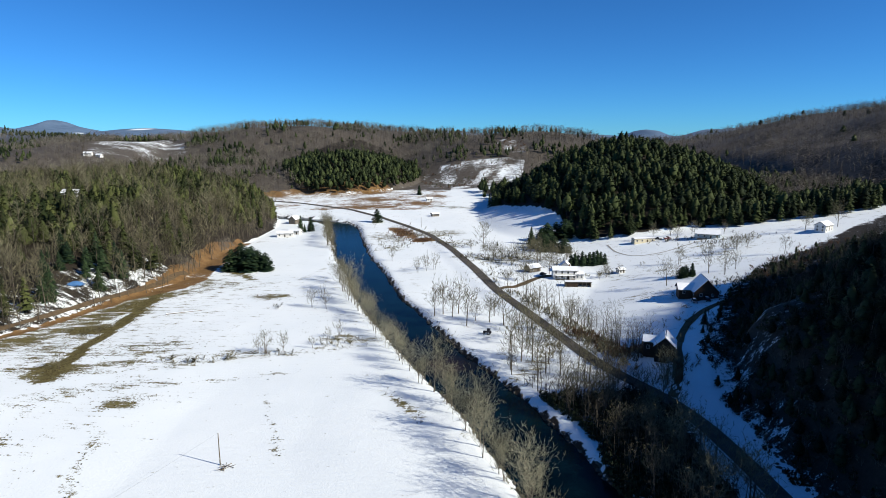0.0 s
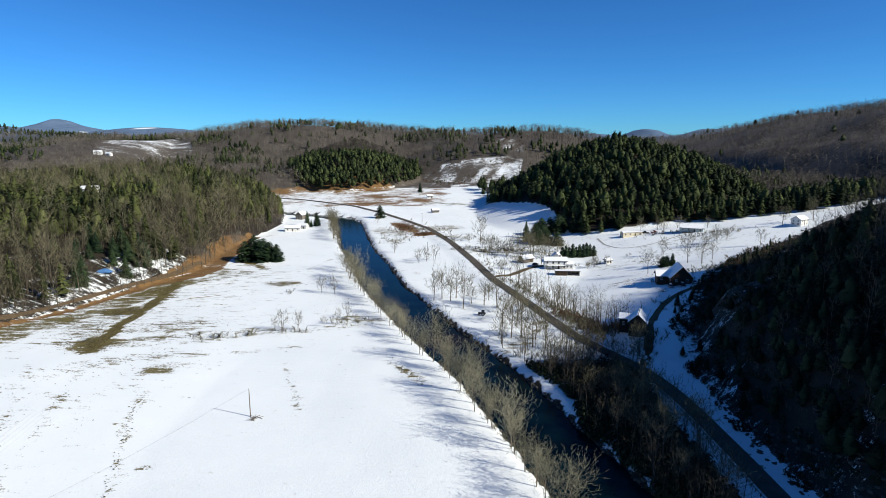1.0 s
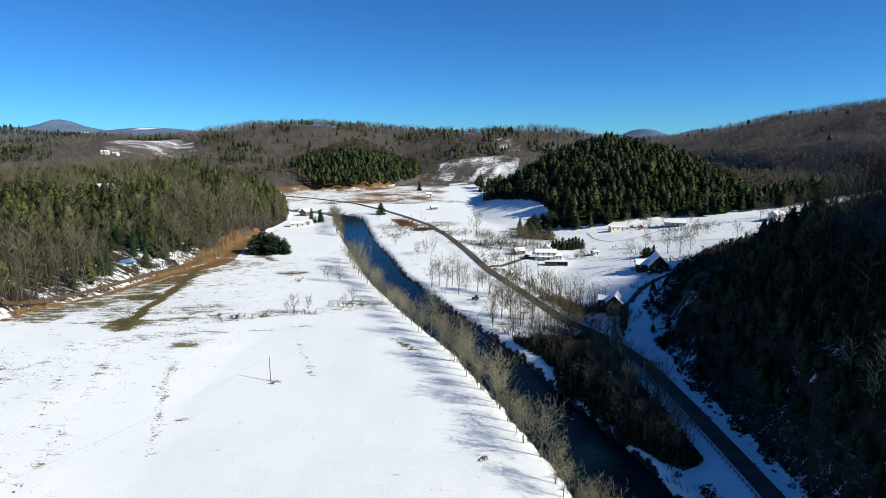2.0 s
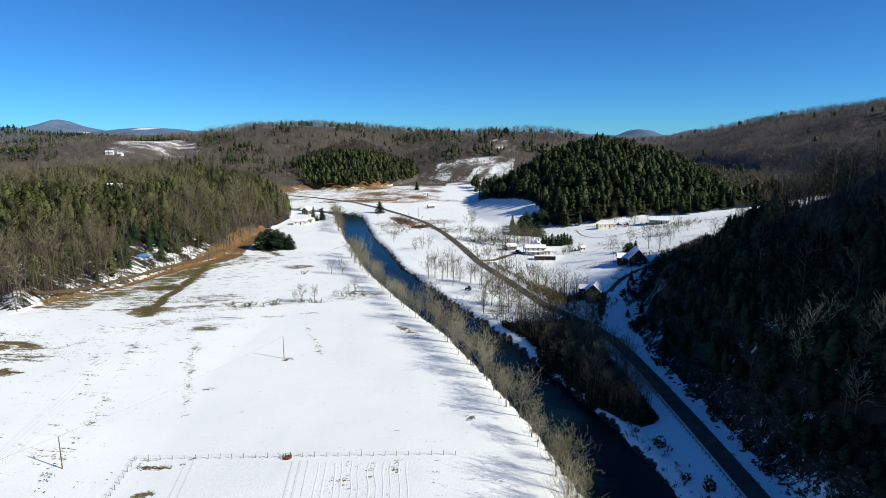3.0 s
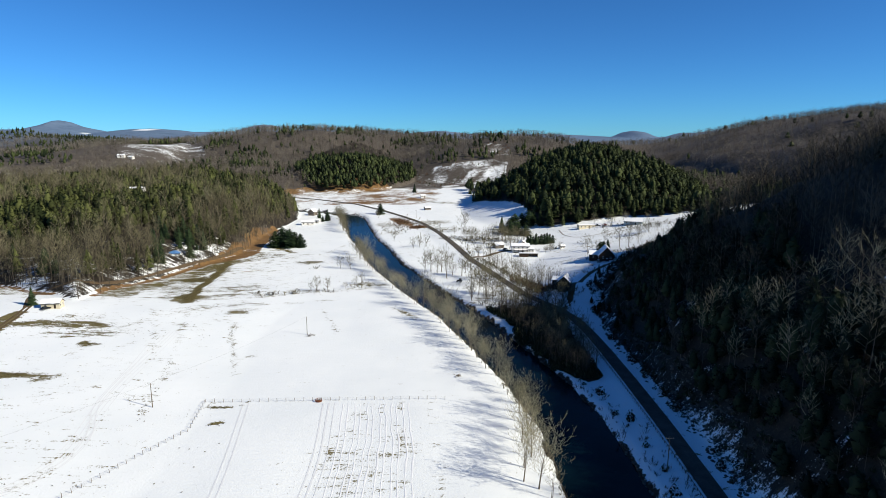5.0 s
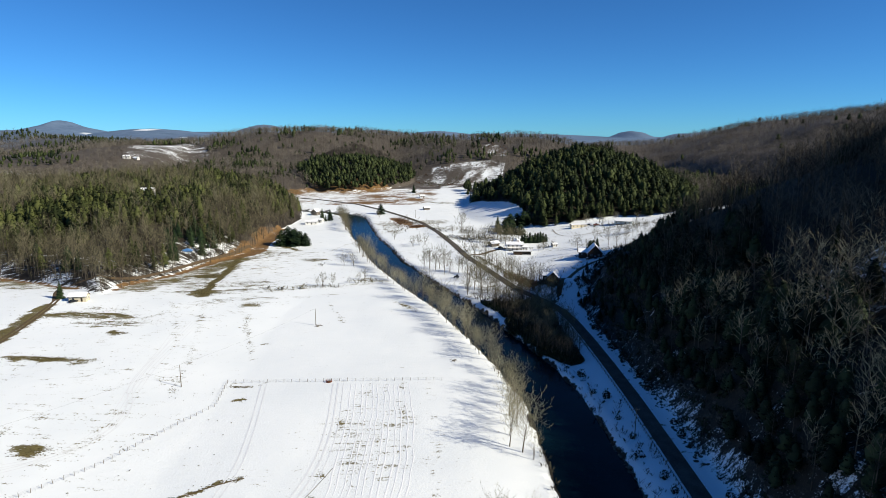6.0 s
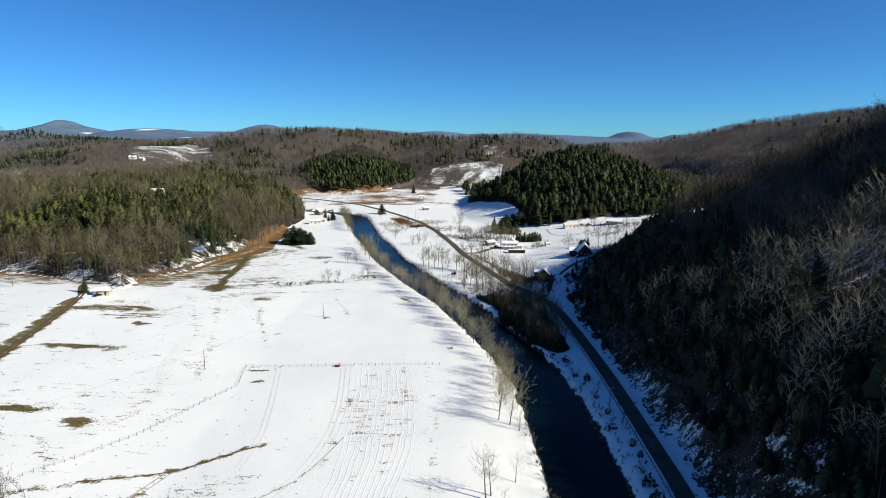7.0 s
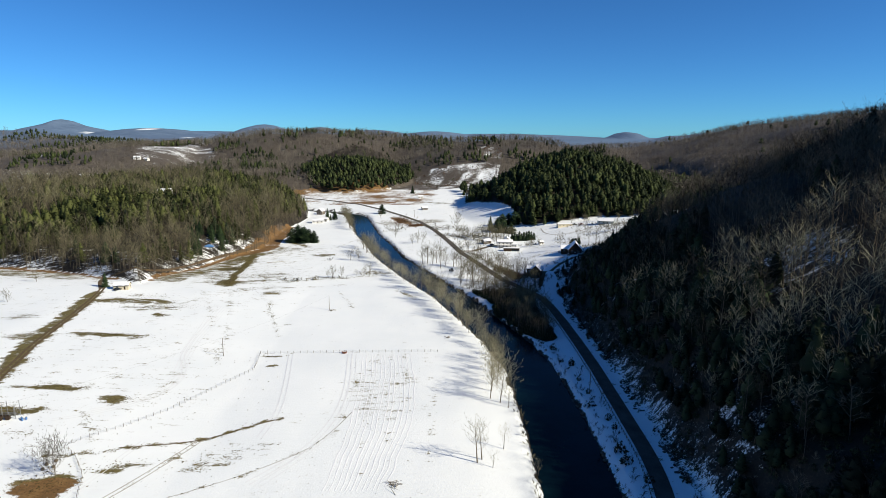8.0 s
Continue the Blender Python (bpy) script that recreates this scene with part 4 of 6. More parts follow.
scatter("bare_wood", bare_mid, LEFT_BARE, rng, [WOOD_BARK, TWIG], "leafless grey-brown hardwoods covering the hillside", "woods", (0.6, 1.3))
p = jittered(rng, -330, -130, 175, 560, 4.2)
d_in = wood_depth(p[:, 0], p[:, 1])
p = clear(p[(d_in > -0.5) & (d_in < 42) & (rng.random(len(p)) < np.interp(d_in, [0, 22], [0.6, 1.0]))], CLEARINGS + [(-168, 292, 9)])
scatter("understory", bare_young, p, rng, [WOOD_BARK, TWIG], "slender young hardwoods along the wood's edge", "woods", (0.5, 1.0))
near_pine = (LEFT_PINES[:, 1] < 430) & (LEFT_PINES[:, 0] > -330)
scatter("hilltop_pines", pine_ridge, LEFT_PINES[~near_pine], rng, [WOOD_BARK, PINE_WARM], "olive green pines on the back of the wooded hill", "woods", (0.5, 1.15))
front = near_pine & (wood_depth(LEFT_PINES[:, 0], LEFT_PINES[:, 1]) < 34)
scatter("edge_pines", pine_edge, LEFT_PINES[front], rng, [WOOD_BARK, PINE_WARM], "layered green pines near the edge of the wood", "woods", (0.55, 1.1))
near_pine &= ~front
scatter("pine_wood", pine_mid, LEFT_PINES[near_pine], rng, [WOOD_BARK, PINE_WARM], "olive green pines mixed through the hillside wood", "woods", (0.5, 1.2))

p = jittered(rng, 20, 400, 400, 860, 8.0)
p = p[np.maximum(dome(p[:, 0], p[:, 1], *PINE_HILL), 2 * dome(p[:, 0], p[:, 1], *PINE_LOBE)) > 2 + 2 * wave(p[:, 0], p[:, 1], 14)]
p = p[p[:, 1] > pine_front(p[:, 0]) + 5 * wave(p[:, 0], p[:, 1], 16)]
q = jittered(rng, 100, 560, 400, 800, 8.2)
foot = np.interp(q[:, 0], BELT_X, BELT_Y)
q = q[(q[:, 1] > foot + 3 * wave(q[:, 0], q[:, 1], 18)) & (dome(q[:, 0], q[:, 1], *PINE_HILL) <= 2 + 2 * wave(q[:, 0], q[:, 1], 14)) & (q[:, 1] > 470 - 1.2 * (q[:, 0] - 100))]
q = q[q[:, 0] < 0.78 * (q[:, 1] + 205)]
near_foot = q[:, 1] < np.interp(q[:, 0], BELT_X, BELT_Y) + 95 + 40 * wave(q[:, 0], q[:, 1], 40)
BELT_BARE = q[~near_foot & (rng.random(len(q)) < 0.7)]
p = p[(p[:, 1] < 705) | (rng.random(len(p)) < 0.45)]
p = np.concatenate([p, q[near_foot]])
scatter("belt_wood", bare_far, BELT_BARE, rng, [WOOD_BARK, TWIG_FAR], "leafless hardwoods between pine hill and mountain", "woods", (0.6, 1.0))
edge = (p[:, 1] < np.interp(p[:, 0], BELT_X, BELT_Y) + 16) | (p[:, 1] < pine_front(p[:, 0]) + 22)
scatter("pine_plantation", pine_far, p[~edge], rng, [WOOD_BARK, PINE], "dense dark green pines covering a rounded hill", "woods", (0.6, 1.22))
scatter("pine_fringe", pine_edge, p[edge], rng, [WOOD_BARK, PINE], "open layered white pines along the foot of the hill", "woods", (0.6, 1.15))
p = jittered(rng, -260, -10, 740, 1060, 7.2)
p = p[dome(p[:, 0], p[:, 1], *PINE_KNOLL) > 1.0]
scatter("pine_knoll", pine_stand, p, rng, [WOOD_BARK, PINE], "dark green pine stand on a low knoll", "woods", (0.75, 1.15))

p = jittered(rng, -640, 460, 742, 1520, 9.5)
p = p[p[:, 1] < np.interp(p[:, 0], [-260, -200, -20, 40, 260, 340], [1370, 1500, 1500, 1290, 1290, 1500])]
h = sum(dome(p[:, 0], p[:, 1], *q) ** 3 for q in HILLS[:5]) ** (1 / 3)
cut_p = cut_in(p[:, 0], p[:, 1])
past_p = pasture_in(p[:, 0], p[:, 1])
ok = (h > 4) & ((p[:, 1] > 800) | (p[:, 0] < -170)) & (dome(p[:, 0], p[:, 1], *PINE_HILL) < 1) & ((dome(p[:, 0], p[:, 1], *PINE_KNOLL) < 1) | (p[:, 1] > 1056)) & (cut_p < 0.25) & (past_p < 0.3)
p, h = p[ok], h[ok]
clump = np.maximum(step(-120, -60, p[:, 0]) * step(190, 130, p[:, 0]), np.clip(2 * ellipse(p[:, 0], p[:, 1], -195, 1300, 34, 200), 0, 1))
top = (h > 68) & (wave(p[:, 0], p[:, 1], 30) + 0.5 * rng.normal(size=len(p)) > 1.6 - 1.35 * clump) | (wave(p[:, 0], p[:, 1], 75) + 0.5 * wave(p[:, 0], p[:, 1], 27) > 0.45) | (rng.random(len(p)) < 0.07)
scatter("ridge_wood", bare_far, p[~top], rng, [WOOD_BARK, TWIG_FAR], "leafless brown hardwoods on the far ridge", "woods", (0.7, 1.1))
scatter("ridge_pines", pine_ridge, p[top], rng, [WOOD_BARK, PINE], "dark pines along the far ridge line", "woods", (0.4, 1.15))

p = jittered(rng, 380, 1420, 420, 1650, 12.2)
ok = (np.maximum(dome(p[:, 0], p[:, 1], *HILLS[5]), dome(p[:, 0], p[:, 1], *HILLS[4])) > 4) & (dome(p[:, 0], p[:, 1], *PINE_HILL) < 1) & ~((p[:, 0] < 560) & (p[:, 1] < 800))
ok &= (p[:, 0] < 0.84 * (p[:, 1] + 205) + 30) & (p[:, 1] < np.maximum(1250 + 0.4 * (p[:, 0] - 400), 1560.0 * (p[:, 0] < 900)))
p = p[ok]
lone = rng.random(len(p)) < 0.012
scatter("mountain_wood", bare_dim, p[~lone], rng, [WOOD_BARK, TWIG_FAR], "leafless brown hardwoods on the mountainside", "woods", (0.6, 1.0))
scatter("mountain_pines", pine_far, p[lone], rng, [WOOD_BARK, PINE], "single dark pines among mountainside hardwoods", "woods", (0.7, 1.1))
p = jittered(rng, 330, 660, 700, 1150, 9.0)
ok = (np.maximum(dome(p[:, 0], p[:, 1], *HILLS[5]), dome(p[:, 0], p[:, 1], *HILLS[4])) <= 4.5) & (dome(p[:, 0], p[:, 1], *PINE_HILL) < 1) & (p[:, 0] < 0.78 * (p[:, 1] + 205) + 20)
green = ok & (wave(p[:, 0], p[:, 1], 45) + 0.4 * rng.normal(size=len(p)) > -0.1)
ok &= ~green
scatter("saddle_pines", pine_ridge, p[green], rng, [WOOD_BARK, PINE], "dark pines in the saddle behind the round hill", "woods", (0.5, 1.0))
scatter("saddle_wood", bare_dim, p[ok], rng, [WOOD_BARK, TWIG_FAR], "leafless grey-brown wood in the saddle behind the pines", "woods", (0.6, 1.0))
p = jittered(rng, 300, 400, 400, 470, 8.0)
ok = (height(p[:, 0], p[:, 1]) > 20) & (dome(p[:, 0], p[:, 1], *PINE_HILL) < 1) & (p[:, 1] > np.interp(p[:, 0], [300, 400], [440, 405]))
scatter("valley_pines", pine_far, p[ok], rng, [WOOD_BARK, PINE_WARM], "pines at the head of the side valley", "woods", (0.5, 0.85))

def bluff_spots(rng, gap, lowest, much):
    p = jittered(rng, 78, 330, -115, 340, gap)
    b = bluff_in(p[:, 0], p[:, 1])
    p = p[(p[:, 0] < 0.74 * (p[:, 1] + 205) + 30) & (b > np.interp(p[:, 1], [90, 170], [lowest, 1.5])) & (p[:, 1] < 360) & (rng.random(len(p)) < much)]
    return p, bluff_in(p[:, 0], p[:, 1]), 1 - (1 - np.interp(p[:, 1], [70, 160, 230], [1.0, 0.62, 0.5])) * step(85, 35, bluff_in(p[:, 0], p[:, 1]))


p, b, tall = bluff_spots(rng, 6.3, 9, 0.92)
keep = wave(p[:, 0], p[:, 1], 26) > np.interp(b, [20, 60], [0.0, -0.75])
tall *= np.interp(b, [8, 26, 40], [0.50, 0.62, 1.0])
# half the trees on the sunlit band get paler twigs, sunlight painted in
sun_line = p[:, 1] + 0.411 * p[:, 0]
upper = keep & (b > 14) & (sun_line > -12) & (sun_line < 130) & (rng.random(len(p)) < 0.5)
scatter("bluff_wood", bare_hill, p[keep & ~upper], rng, [WOOD_BARK, TWIG_DARK], "leafless hardwoods on the steep bluff, darkened for its shade", "woods", (0.9, 1.25), tall[keep & ~upper])
scatter("upper_bluff_wood", bare_hill, p[upper], rng, [WOOD_BARK, TWIG_NEAR], "tall hardwoods high on the bluff, painted sunlit pale", "woods", (0.9, 1.25), tall[upper])
# evergreens crowd the lower slope, added thickly to darken it and shade the river
p, b, tall = bluff_spots(rng, 4.8, 8, 0.95)
keep = wave(p[:, 0], p[:, 1], 24) + 0.6 * wave(p[:, 0], p[:, 1], 11) + np.interp(b, [8, 30, 44, 58, 80], [0.9, 0.55, 0.25, -0.4, -0.75]) > 0.1
keep &= (p[:, 1] < 170) | (b > 30) | (rng.random(len(p)) < 0.3)
tall *= np.interp(b, [8, 24, 38], [0.55, 0.68, 1.15])
scatter("bluff_pines", pine_mid, p[keep], rng, [WOOD_BARK, PINE_SHADED], "tall pines on the steep bluff, darkened for its shade", "woods", (0.8, 1.15), tall[keep])
p = jittered(rng, 90, 640, -330, 110, 24.0)
p = p[(mountainside(p[:, 0], p[:, 1]) > 12) & (p[:, 0] > 0.74 * (p[:, 1] + 205) + 16)]
scatter("unseen_slope_wood", bare_far, p, rng, [WOOD_BARK, TWIG_FAR], "leafless hardwoods on the unseen slope above the bluff", "woods", (0.6, 1.0))

p = jittered(rng, -1500, -330, 540, 1500, 13.4)
p = p[(p[:, 0] < -466) | (p[:, 1] > 745)]
past_p = pasture_in(p[:, 0], p[:, 1])
ok = (past_p < 0.25) & (p[:, 0] > -0.78 * (p[:, 1] + 260) - 60)
ok &= sum(dome(p[:, 0], p[:, 1], *q) ** 3 for q in HILLS[:5]) < 125
p = p[ok]
mix = wave(p[:, 0], p[:, 1], 90) > 0.1
scatter("hazy_far_wood", bare_far, p[~mix], rng, [WOOD_BARK, TWIG_FAR], "distant leafless wood round the cleared pasture", "woods", (0.7, 1.15))
scatter("far_pines", pine_ridge, p[mix], rng, [WOOD_BARK, PINE], "distant pine stands round the cleared pasture", "woods", (0.5, 0.95))


# ---- single trees ----
def near_bare(rng, h, limbs, twigs, spread, fork=0.3, stems=1, w=0.035, rise=(0.5, 0.95)):
    """Trunk and limbs as bent tubes, and the spray of twigs, as two point and face lists."""
    tv, tf, cv, cf = [], [], [], []

    def tube(pts, r0, r1, n=5):
        b0 = len(tv)
        pts = np.array(pts, float)
        for i, q in enumerate(pts):
            r = r0 + (r1 - r0) * i / (len(pts) - 1)
            for j in range(n):
                a = j * math.tau / n
                tv.append(q + [math.cos(a) * r, math.sin(a) * r, 0])
        for i in range(len(pts) - 1):
            for j in range(n):
                a, c = b0 + i * n + j, b0 + i * n + (j + 1) % n
                tf.extend([(a, c, c + n), (a, c + n, a + n)])

    arms = []
    for s in range(stems):
        off = rng.normal(0, 0.25, 2) * (stems > 1)
        lean = rng.normal(0, 0.05, 2) + (rng.normal(0, 0.10, 2) if stems > 1 else 0)
        hh = h * rng.uniform(0.85, 1.0)
        stem = [np.array([off[0] + lean[0] * hh * t + rng.normal(0, 0.01) * hh * t, off[1] + lean[1] * hh * t + rng.normal(0, 0.01) * hh * t, hh * t - (0.4 if t == 0 else 0)]) for t in (0, 0.2, 0.4, 0.6, 0.8, 0.95)]
        tube(stem, 0.018 * h / math.sqrt(stems), 0.02)
        for i in range(limbs // stems):
            t = fork + (0.93 - fork) * (i + rng.random()) / (limbs // stems)
            k = min(4, int(t * 5))
            p = stem[k] + (stem[k + 1] - stem[k]) * (t * 5 - k if t * 5 - k < 1 else 1)
            a = i * 2.4 + rng.normal(0, 0.6)
            ln = h * spread * rng.uniform(0.8, 1.2) * (1.25 - 0.75 * (t - fork) / (1 - fork))
            d = np.array([math.cos(a), math.sin(a), rng.uniform(*rise)])
            d /= np.linalg.norm(d)
            m = p + d * ln * 0.5
            e = m + (d + [0, 0, rng.uniform(0.05, 0.4)]) * ln * 0.5
            tube([p, m, e], 0.006 * h * (1.2 - t), 0.012, 4)
            arms += [(p, m), (m, e), (m, e)]
        arms.append((stem[4], stem[5] + [0, 0, 0.06 * h]))
    count = len(arms)
    for i in range(twigs):
        p, q = arms[i % len(arms)] if i < twigs * 0.5 else arms[rng.integers(count, len(arms))]
        o = p + (q - p) * rng.uniform(0.15, 1.0)
        d = (q - p) / (np.linalg.norm(q - p) + 1e-9) + rng.normal(0, 0.5, 3) + [0, 0, 0.28]
        d /= np.linalg.norm(d)
        e = o + d * h * rng.uniform(0.05, 0.13)
        sd = np.cross(d, rng.normal(0, 1, 3))
        sd *= w / np.linalg.norm(sd)
        b0 = len(cv)
        cv.extend([o - sd, o + sd, e])
        cf.append((b0, b0 + 1, b0 + 2))
        if i < twigs * 0.5:
            arms.append((o, e))
    return np.array(tv), np.array(tf), np.array(cv), np.array(cf)


def bare_tree(kind, shape, crown_mat, label, group):
    t = empty(kind, 0, 0, 0)
    tv, tf, cv, cf = shape
    mesh_object("trunk", tv, tf, BARK, t, smooth=True)
    crown = mesh_object("crown", cv, cf, crown_mat, t)
    layer = crown.data.attributes.new("tone", "FLOAT", "FACE")
    layer.data.foreach_set("value", np.full(len(cf), 0.6, np.float32))
    return tagged(t, label, "tree", group)


def conifer(kind, rng, h, radius, tiers, per, mat, label, group, round_top=0.3, start=0.06):
    v, f, k2 = pine_shape(rng, h, tiers, per, radius, round_top, start, 0.3, 1.15)
    t = empty(kind, 0, 0, 0)
    mesh_object("trunk", v[:6], f[:k2], BARK, t)
    mesh_object("crown", v[6:], f[k2:] - 6, mat, t)
    return tagged(t, label, "tree", group)


def at_ground(x, y, turn=0.0, size=1.0, sink=0.1, tall=1.0):
    z = float(height(np.array([x]), np.array([y]))[0]) - sink
    return pose(x, y, z, 0, 0, turn) @ Matrix.Diagonal((size, size, size * tall, 1))


def plant(models, spots, rng, sizes=(0.8, 1.15)):
    """Stands copies of the models at the spots; the models themselves take the first ones."""
    used = set()
    for i, (x, y, *rest) in enumerate(spots):
        m = models[i % len(models)]
        size = rest[0] if rest else rng.uniform(*sizes)
        at = at_ground(x, y, rng.uniform(0, 360), size, tall=rng.uniform(0.93, 1.1))
        if m.name in used:
            copy_thing(m, at)
        else:
            used.add(m.name)
            m.matrix_basis = at


def bank_spots(rng, u0, u1, gap, off, loose):
    """Spots along a bank of the river, between two y values."""
    keep = (RIVER_LINE[:, 1] < u0) & (RIVER_LINE[:, 1] > u1)
    line, side = RIVER_LINE[keep], RIVER_SIDE[keep]
    s = np.r_[0, np.cumsum(np.hypot(*np.diff(line, axis=0).T))]
    u = np.arange(0, s[-1], gap) + rng.uniform(-0.45, 0.45, len(np.arange(0, s[-1], gap))) * gap
    p = np.stack([np.interp(u, s, line[:, k]) for k in (0, 1)], 1)
    n = np.stack([np.interp(u, s, side[:, k]) for k in (0, 1)], 1)
    return p + n * (off + rng.uniform(-loose, loose, len(u)))[:, None]



def between_spots(rng, y0, y1, count):
    """Spots on the ground between the river's ledge and the road."""
    y = rng.uniform(y0, y1, count)
    a = np.interp(y, RIVER_LINE[::-1, 1], RIVER_LINE[::-1, 0]) + np.interp(y, [84, 96, 132, 150], [17.5, 12.6, 12.8, 17.0]) + 2.0 * wave(y, y, 9)
    b = np.interp(y, ROAD_LINE[::-1, 1], ROAD_LINE[::-1, 0]) - np.interp(y, [84, 138, 160], [10.0, 9.0, 4.4])
    return np.stack([a + (b - a) * rng.random(count), y], 1)


rng = np.random.default_rng(23)
river_trees = [bare_tree("riverside_tree", near_bare(rng, rng.uniform(13.0, 17.0), 26, 2300, 0.285, 0.22, st, 0.034, (0.45, 1.2)), TWIG_NEAR, "leafless pale grey-brown tree on the snowy river bank", "trees along the field bank") for st in (1, 2, 1, 1, 3)]
spots = [tuple(p) for p in bank_spots(rng, 300, 115, 6.2, 14.4, 1.6) if wave(p[0], p[1], 14) > -1.1] + [tuple(p) for p in bank_spots(rng, 115, 38, 8.2, 14.0, 1.4)] + [(29.5, 36, 1.0), (31, 28, 0.95), (28, 22, 1.05), (30.5, 12, 0.9)]
plant(river_trees, spots, rng, (0.60, 0.94))
spots = [(27, 15, 0.8), (33, 8, 0.6), (18.9, -31, 1.22), (23.5, -33, 0.62), (28, -22, 0.72), (37.5, -33, 0.62), (20.5, -29, 1.05)]
open_trees = [bare_tree("field_edge_tree", near_bare(rng, 14, 11, 330, 0.24, 0.28, st, 0.03), TWIG_NEAR, "open leafless tree at the edge of the snowy field", "trees at the field corner") for st in (1, 2)]
plant(open_trees, spots, rng)
small_trees = [bare_tree("sapling", near_bare(rng, 9, 12, 420, 0.28, 0.14, st, 0.06), TWIG, "thin leafless sapling in the snow", "saplings on the valley floor") for st in (1, 2, 3)]
spots = [(-62, 273, 0.95), (-55, 271, 1.0), (-66, 211, 0.95), (-60, 213, 0.9), (-45, 221, 0.7), (-42, 229, 0.8), (-50, 218, 0.5), (-33, 380, 0.9), (-15, 346, 1.0), (-10, 350, 1.1), (-5, 353, 1.05),
         (-139, 231, 0.8), (-235, 130, 0.9), (-252, 181, 0.8), (-131, 193, 0.7), (58, 387, 1.0), (85, 372, 0.9), (136, 337, 1.2), (192, 330, 1.2), (-70, 215, 0.55), (20, 417, 0.8), (8, 402, 0.7), (-60, 520, 0.8),
         (120, 300, 0.8), (160, 352, 0.8), (170, 345, 0.9), (72, 178, 0.6), (100, 330, 0.8), (95, 340, 0.75)]
plant(small_trees, spots, rng)
bottom_trees = [bare_tree("bottomland_tree", near_bare(rng, 13, 18, 700, 0.30, 0.22, st, 0.055), TWIG, "leafless grey-brown tree between the road and river", "trees between road and river") for st in (1, 1, 2)]
spots = [(-4, 259), (0, 262), (4, 258), (10, 245), (7, 263), (26, 222), (28, 204), (26, 246), (23, 259), (32, 204), (35, 193), (20, 250), (31, 236), (33, 226), (14, 252), (28.8, 422, 1.25), (58, 361, 1.1), (72, 369, 1.15),
         (75, 358, 0.9), (52, 366, 0.9), (43, 383, 0.7), (34, 398, 0.7), (62, 341, 0.9), (70.5, 178, 1.05), (71.5, 179.5, 0.95), (37, 240), (46, 243, 0.9), (50, 232, 0.9), (54, 222, 0.85), (140, 290, 1.1), (137, 301, 1.0), (110, 286, 0.85), (150, 300, 0.8), (172, 402, 0.7), (160, 404, 0.6), (192, 404, 0.8), (232, 379, 0.95), (254, 381, 1.0), (162, 421, 0.85), (176, 418, 0.7), (148, 416, 0.7), (49, 245, 0.7), (60, 206, 0.8)]
for y in np.arange(96, 205, 4.2):
    x = float(np.interp(y, RIVER_LINE[::-1, 1], RIVER_LINE[::-1, 0]))
    xr = float(np.interp(y, ROAD_LINE[::-1, 1], ROAD_LINE[::-1, 0]))
    spots += [(rng.uniform(x + 17, max(x + 18, xr - 6)), y + rng.uniform(-2, 2), rng.uniform(0.6, 0.95)), (rng.uniform(x + 20, max(x + 21, xr - 5)), y + 2 + rng.uniform(-2, 2), rng.uniform(0.55, 0.9))]
spots += [(float(q[0]), float(q[1]), rng.uniform(0.7, 1.05)) for q in np.concatenate([bank_spots(rng, 545, 415, 7.0, 15.0, 2.0), bank_spots(rng, 335, 300, 7.0, 15.0, 2.0)])]
spots += [(float(x), float(y), rng.uniform(0.55, 0.85)) for x, y in ((57, 183), (61, 172), (64, 163), (66, 152), (67, 144), (68, 137), (62, 178), (55, 190), (50, 200), (69, 130), (66, 158))]
plant(bottom_trees, spots, rng, (0.85, 1.2))
ROUND = [(33, 381), (38, 379), (46, 379), (63, 405), (62, 373), (70, 375), (35, 316, 0.8), (45, 326), (92, 330, 0.62), (82, 382, 0.8), (54, 388), (28, 392, 0.8), (88, 328, 0.5), (166, 346, 0.8), (176, 352, 0.9), (184, 356, 0.75)]
round_trees = [bare_tree("round_tree", near_bare(rng, 8.5, 24, 2400, 0.44, 0.12, st, 0.042, (0.3, 1.0)), TWIG, "round-headed leafless tree by the farm lane", "round trees near the farmhouse") for st in (2, 3, 3)]
plant(round_trees, ROUND, rng, (0.85, 1.2))
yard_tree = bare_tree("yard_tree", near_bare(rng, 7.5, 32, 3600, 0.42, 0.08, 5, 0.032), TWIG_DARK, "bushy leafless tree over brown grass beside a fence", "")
plant([yard_tree], [(-104, -40, 1.0)], rng)

spruces = [conifer("spruce", rng, 13, r, 20, 13, PINE_NEAR, "dark green conifer standing in the snowy valley", "conifers on the valley floor", rt) for r, rt in ((3.2, 0.2), (3.9, 0.35), (3.0, 0.1))]
spots = [(-121, 504, 1.05), (-112.5, 504, 1.0), (-116, 497, 0.6), (65.8, 440, 1.05), (128, 300, 0.6), (-174, 303, 1.1), (-166, 303, 1.0), (-169, 286, 0.9),
         (97, 214, 0.5), (101, 222, 0.45), (-30, 760, 1.0), (40, 432, 0.5), (-188, 275, 1.1), (-181, 262, 0.9), (-199, 262, 1.0), (-199, 165, 0.7), (-228, 221, 1.15), (-224, 224, 1.05), (-220, 219, 0.85), (-231, 227, 1.1), (-178, 264, 1.05), (-181, 268, 0.95), (-262, 244, 1.0), (-256, 240, 0.9), (-197, 304, 1.05), (-191, 299, 0.95), (-186, 304, 1.1), (-181, 298, 1.0), (-175, 301, 1.05), (-169, 298, 0.9), (-178, 291, 0.75), (-190, 290, 0.7), (-200, 297, 0.9), (-182, 309, 1.15), (-172, 308, 1.1)]
plant(spruces, spots, rng)
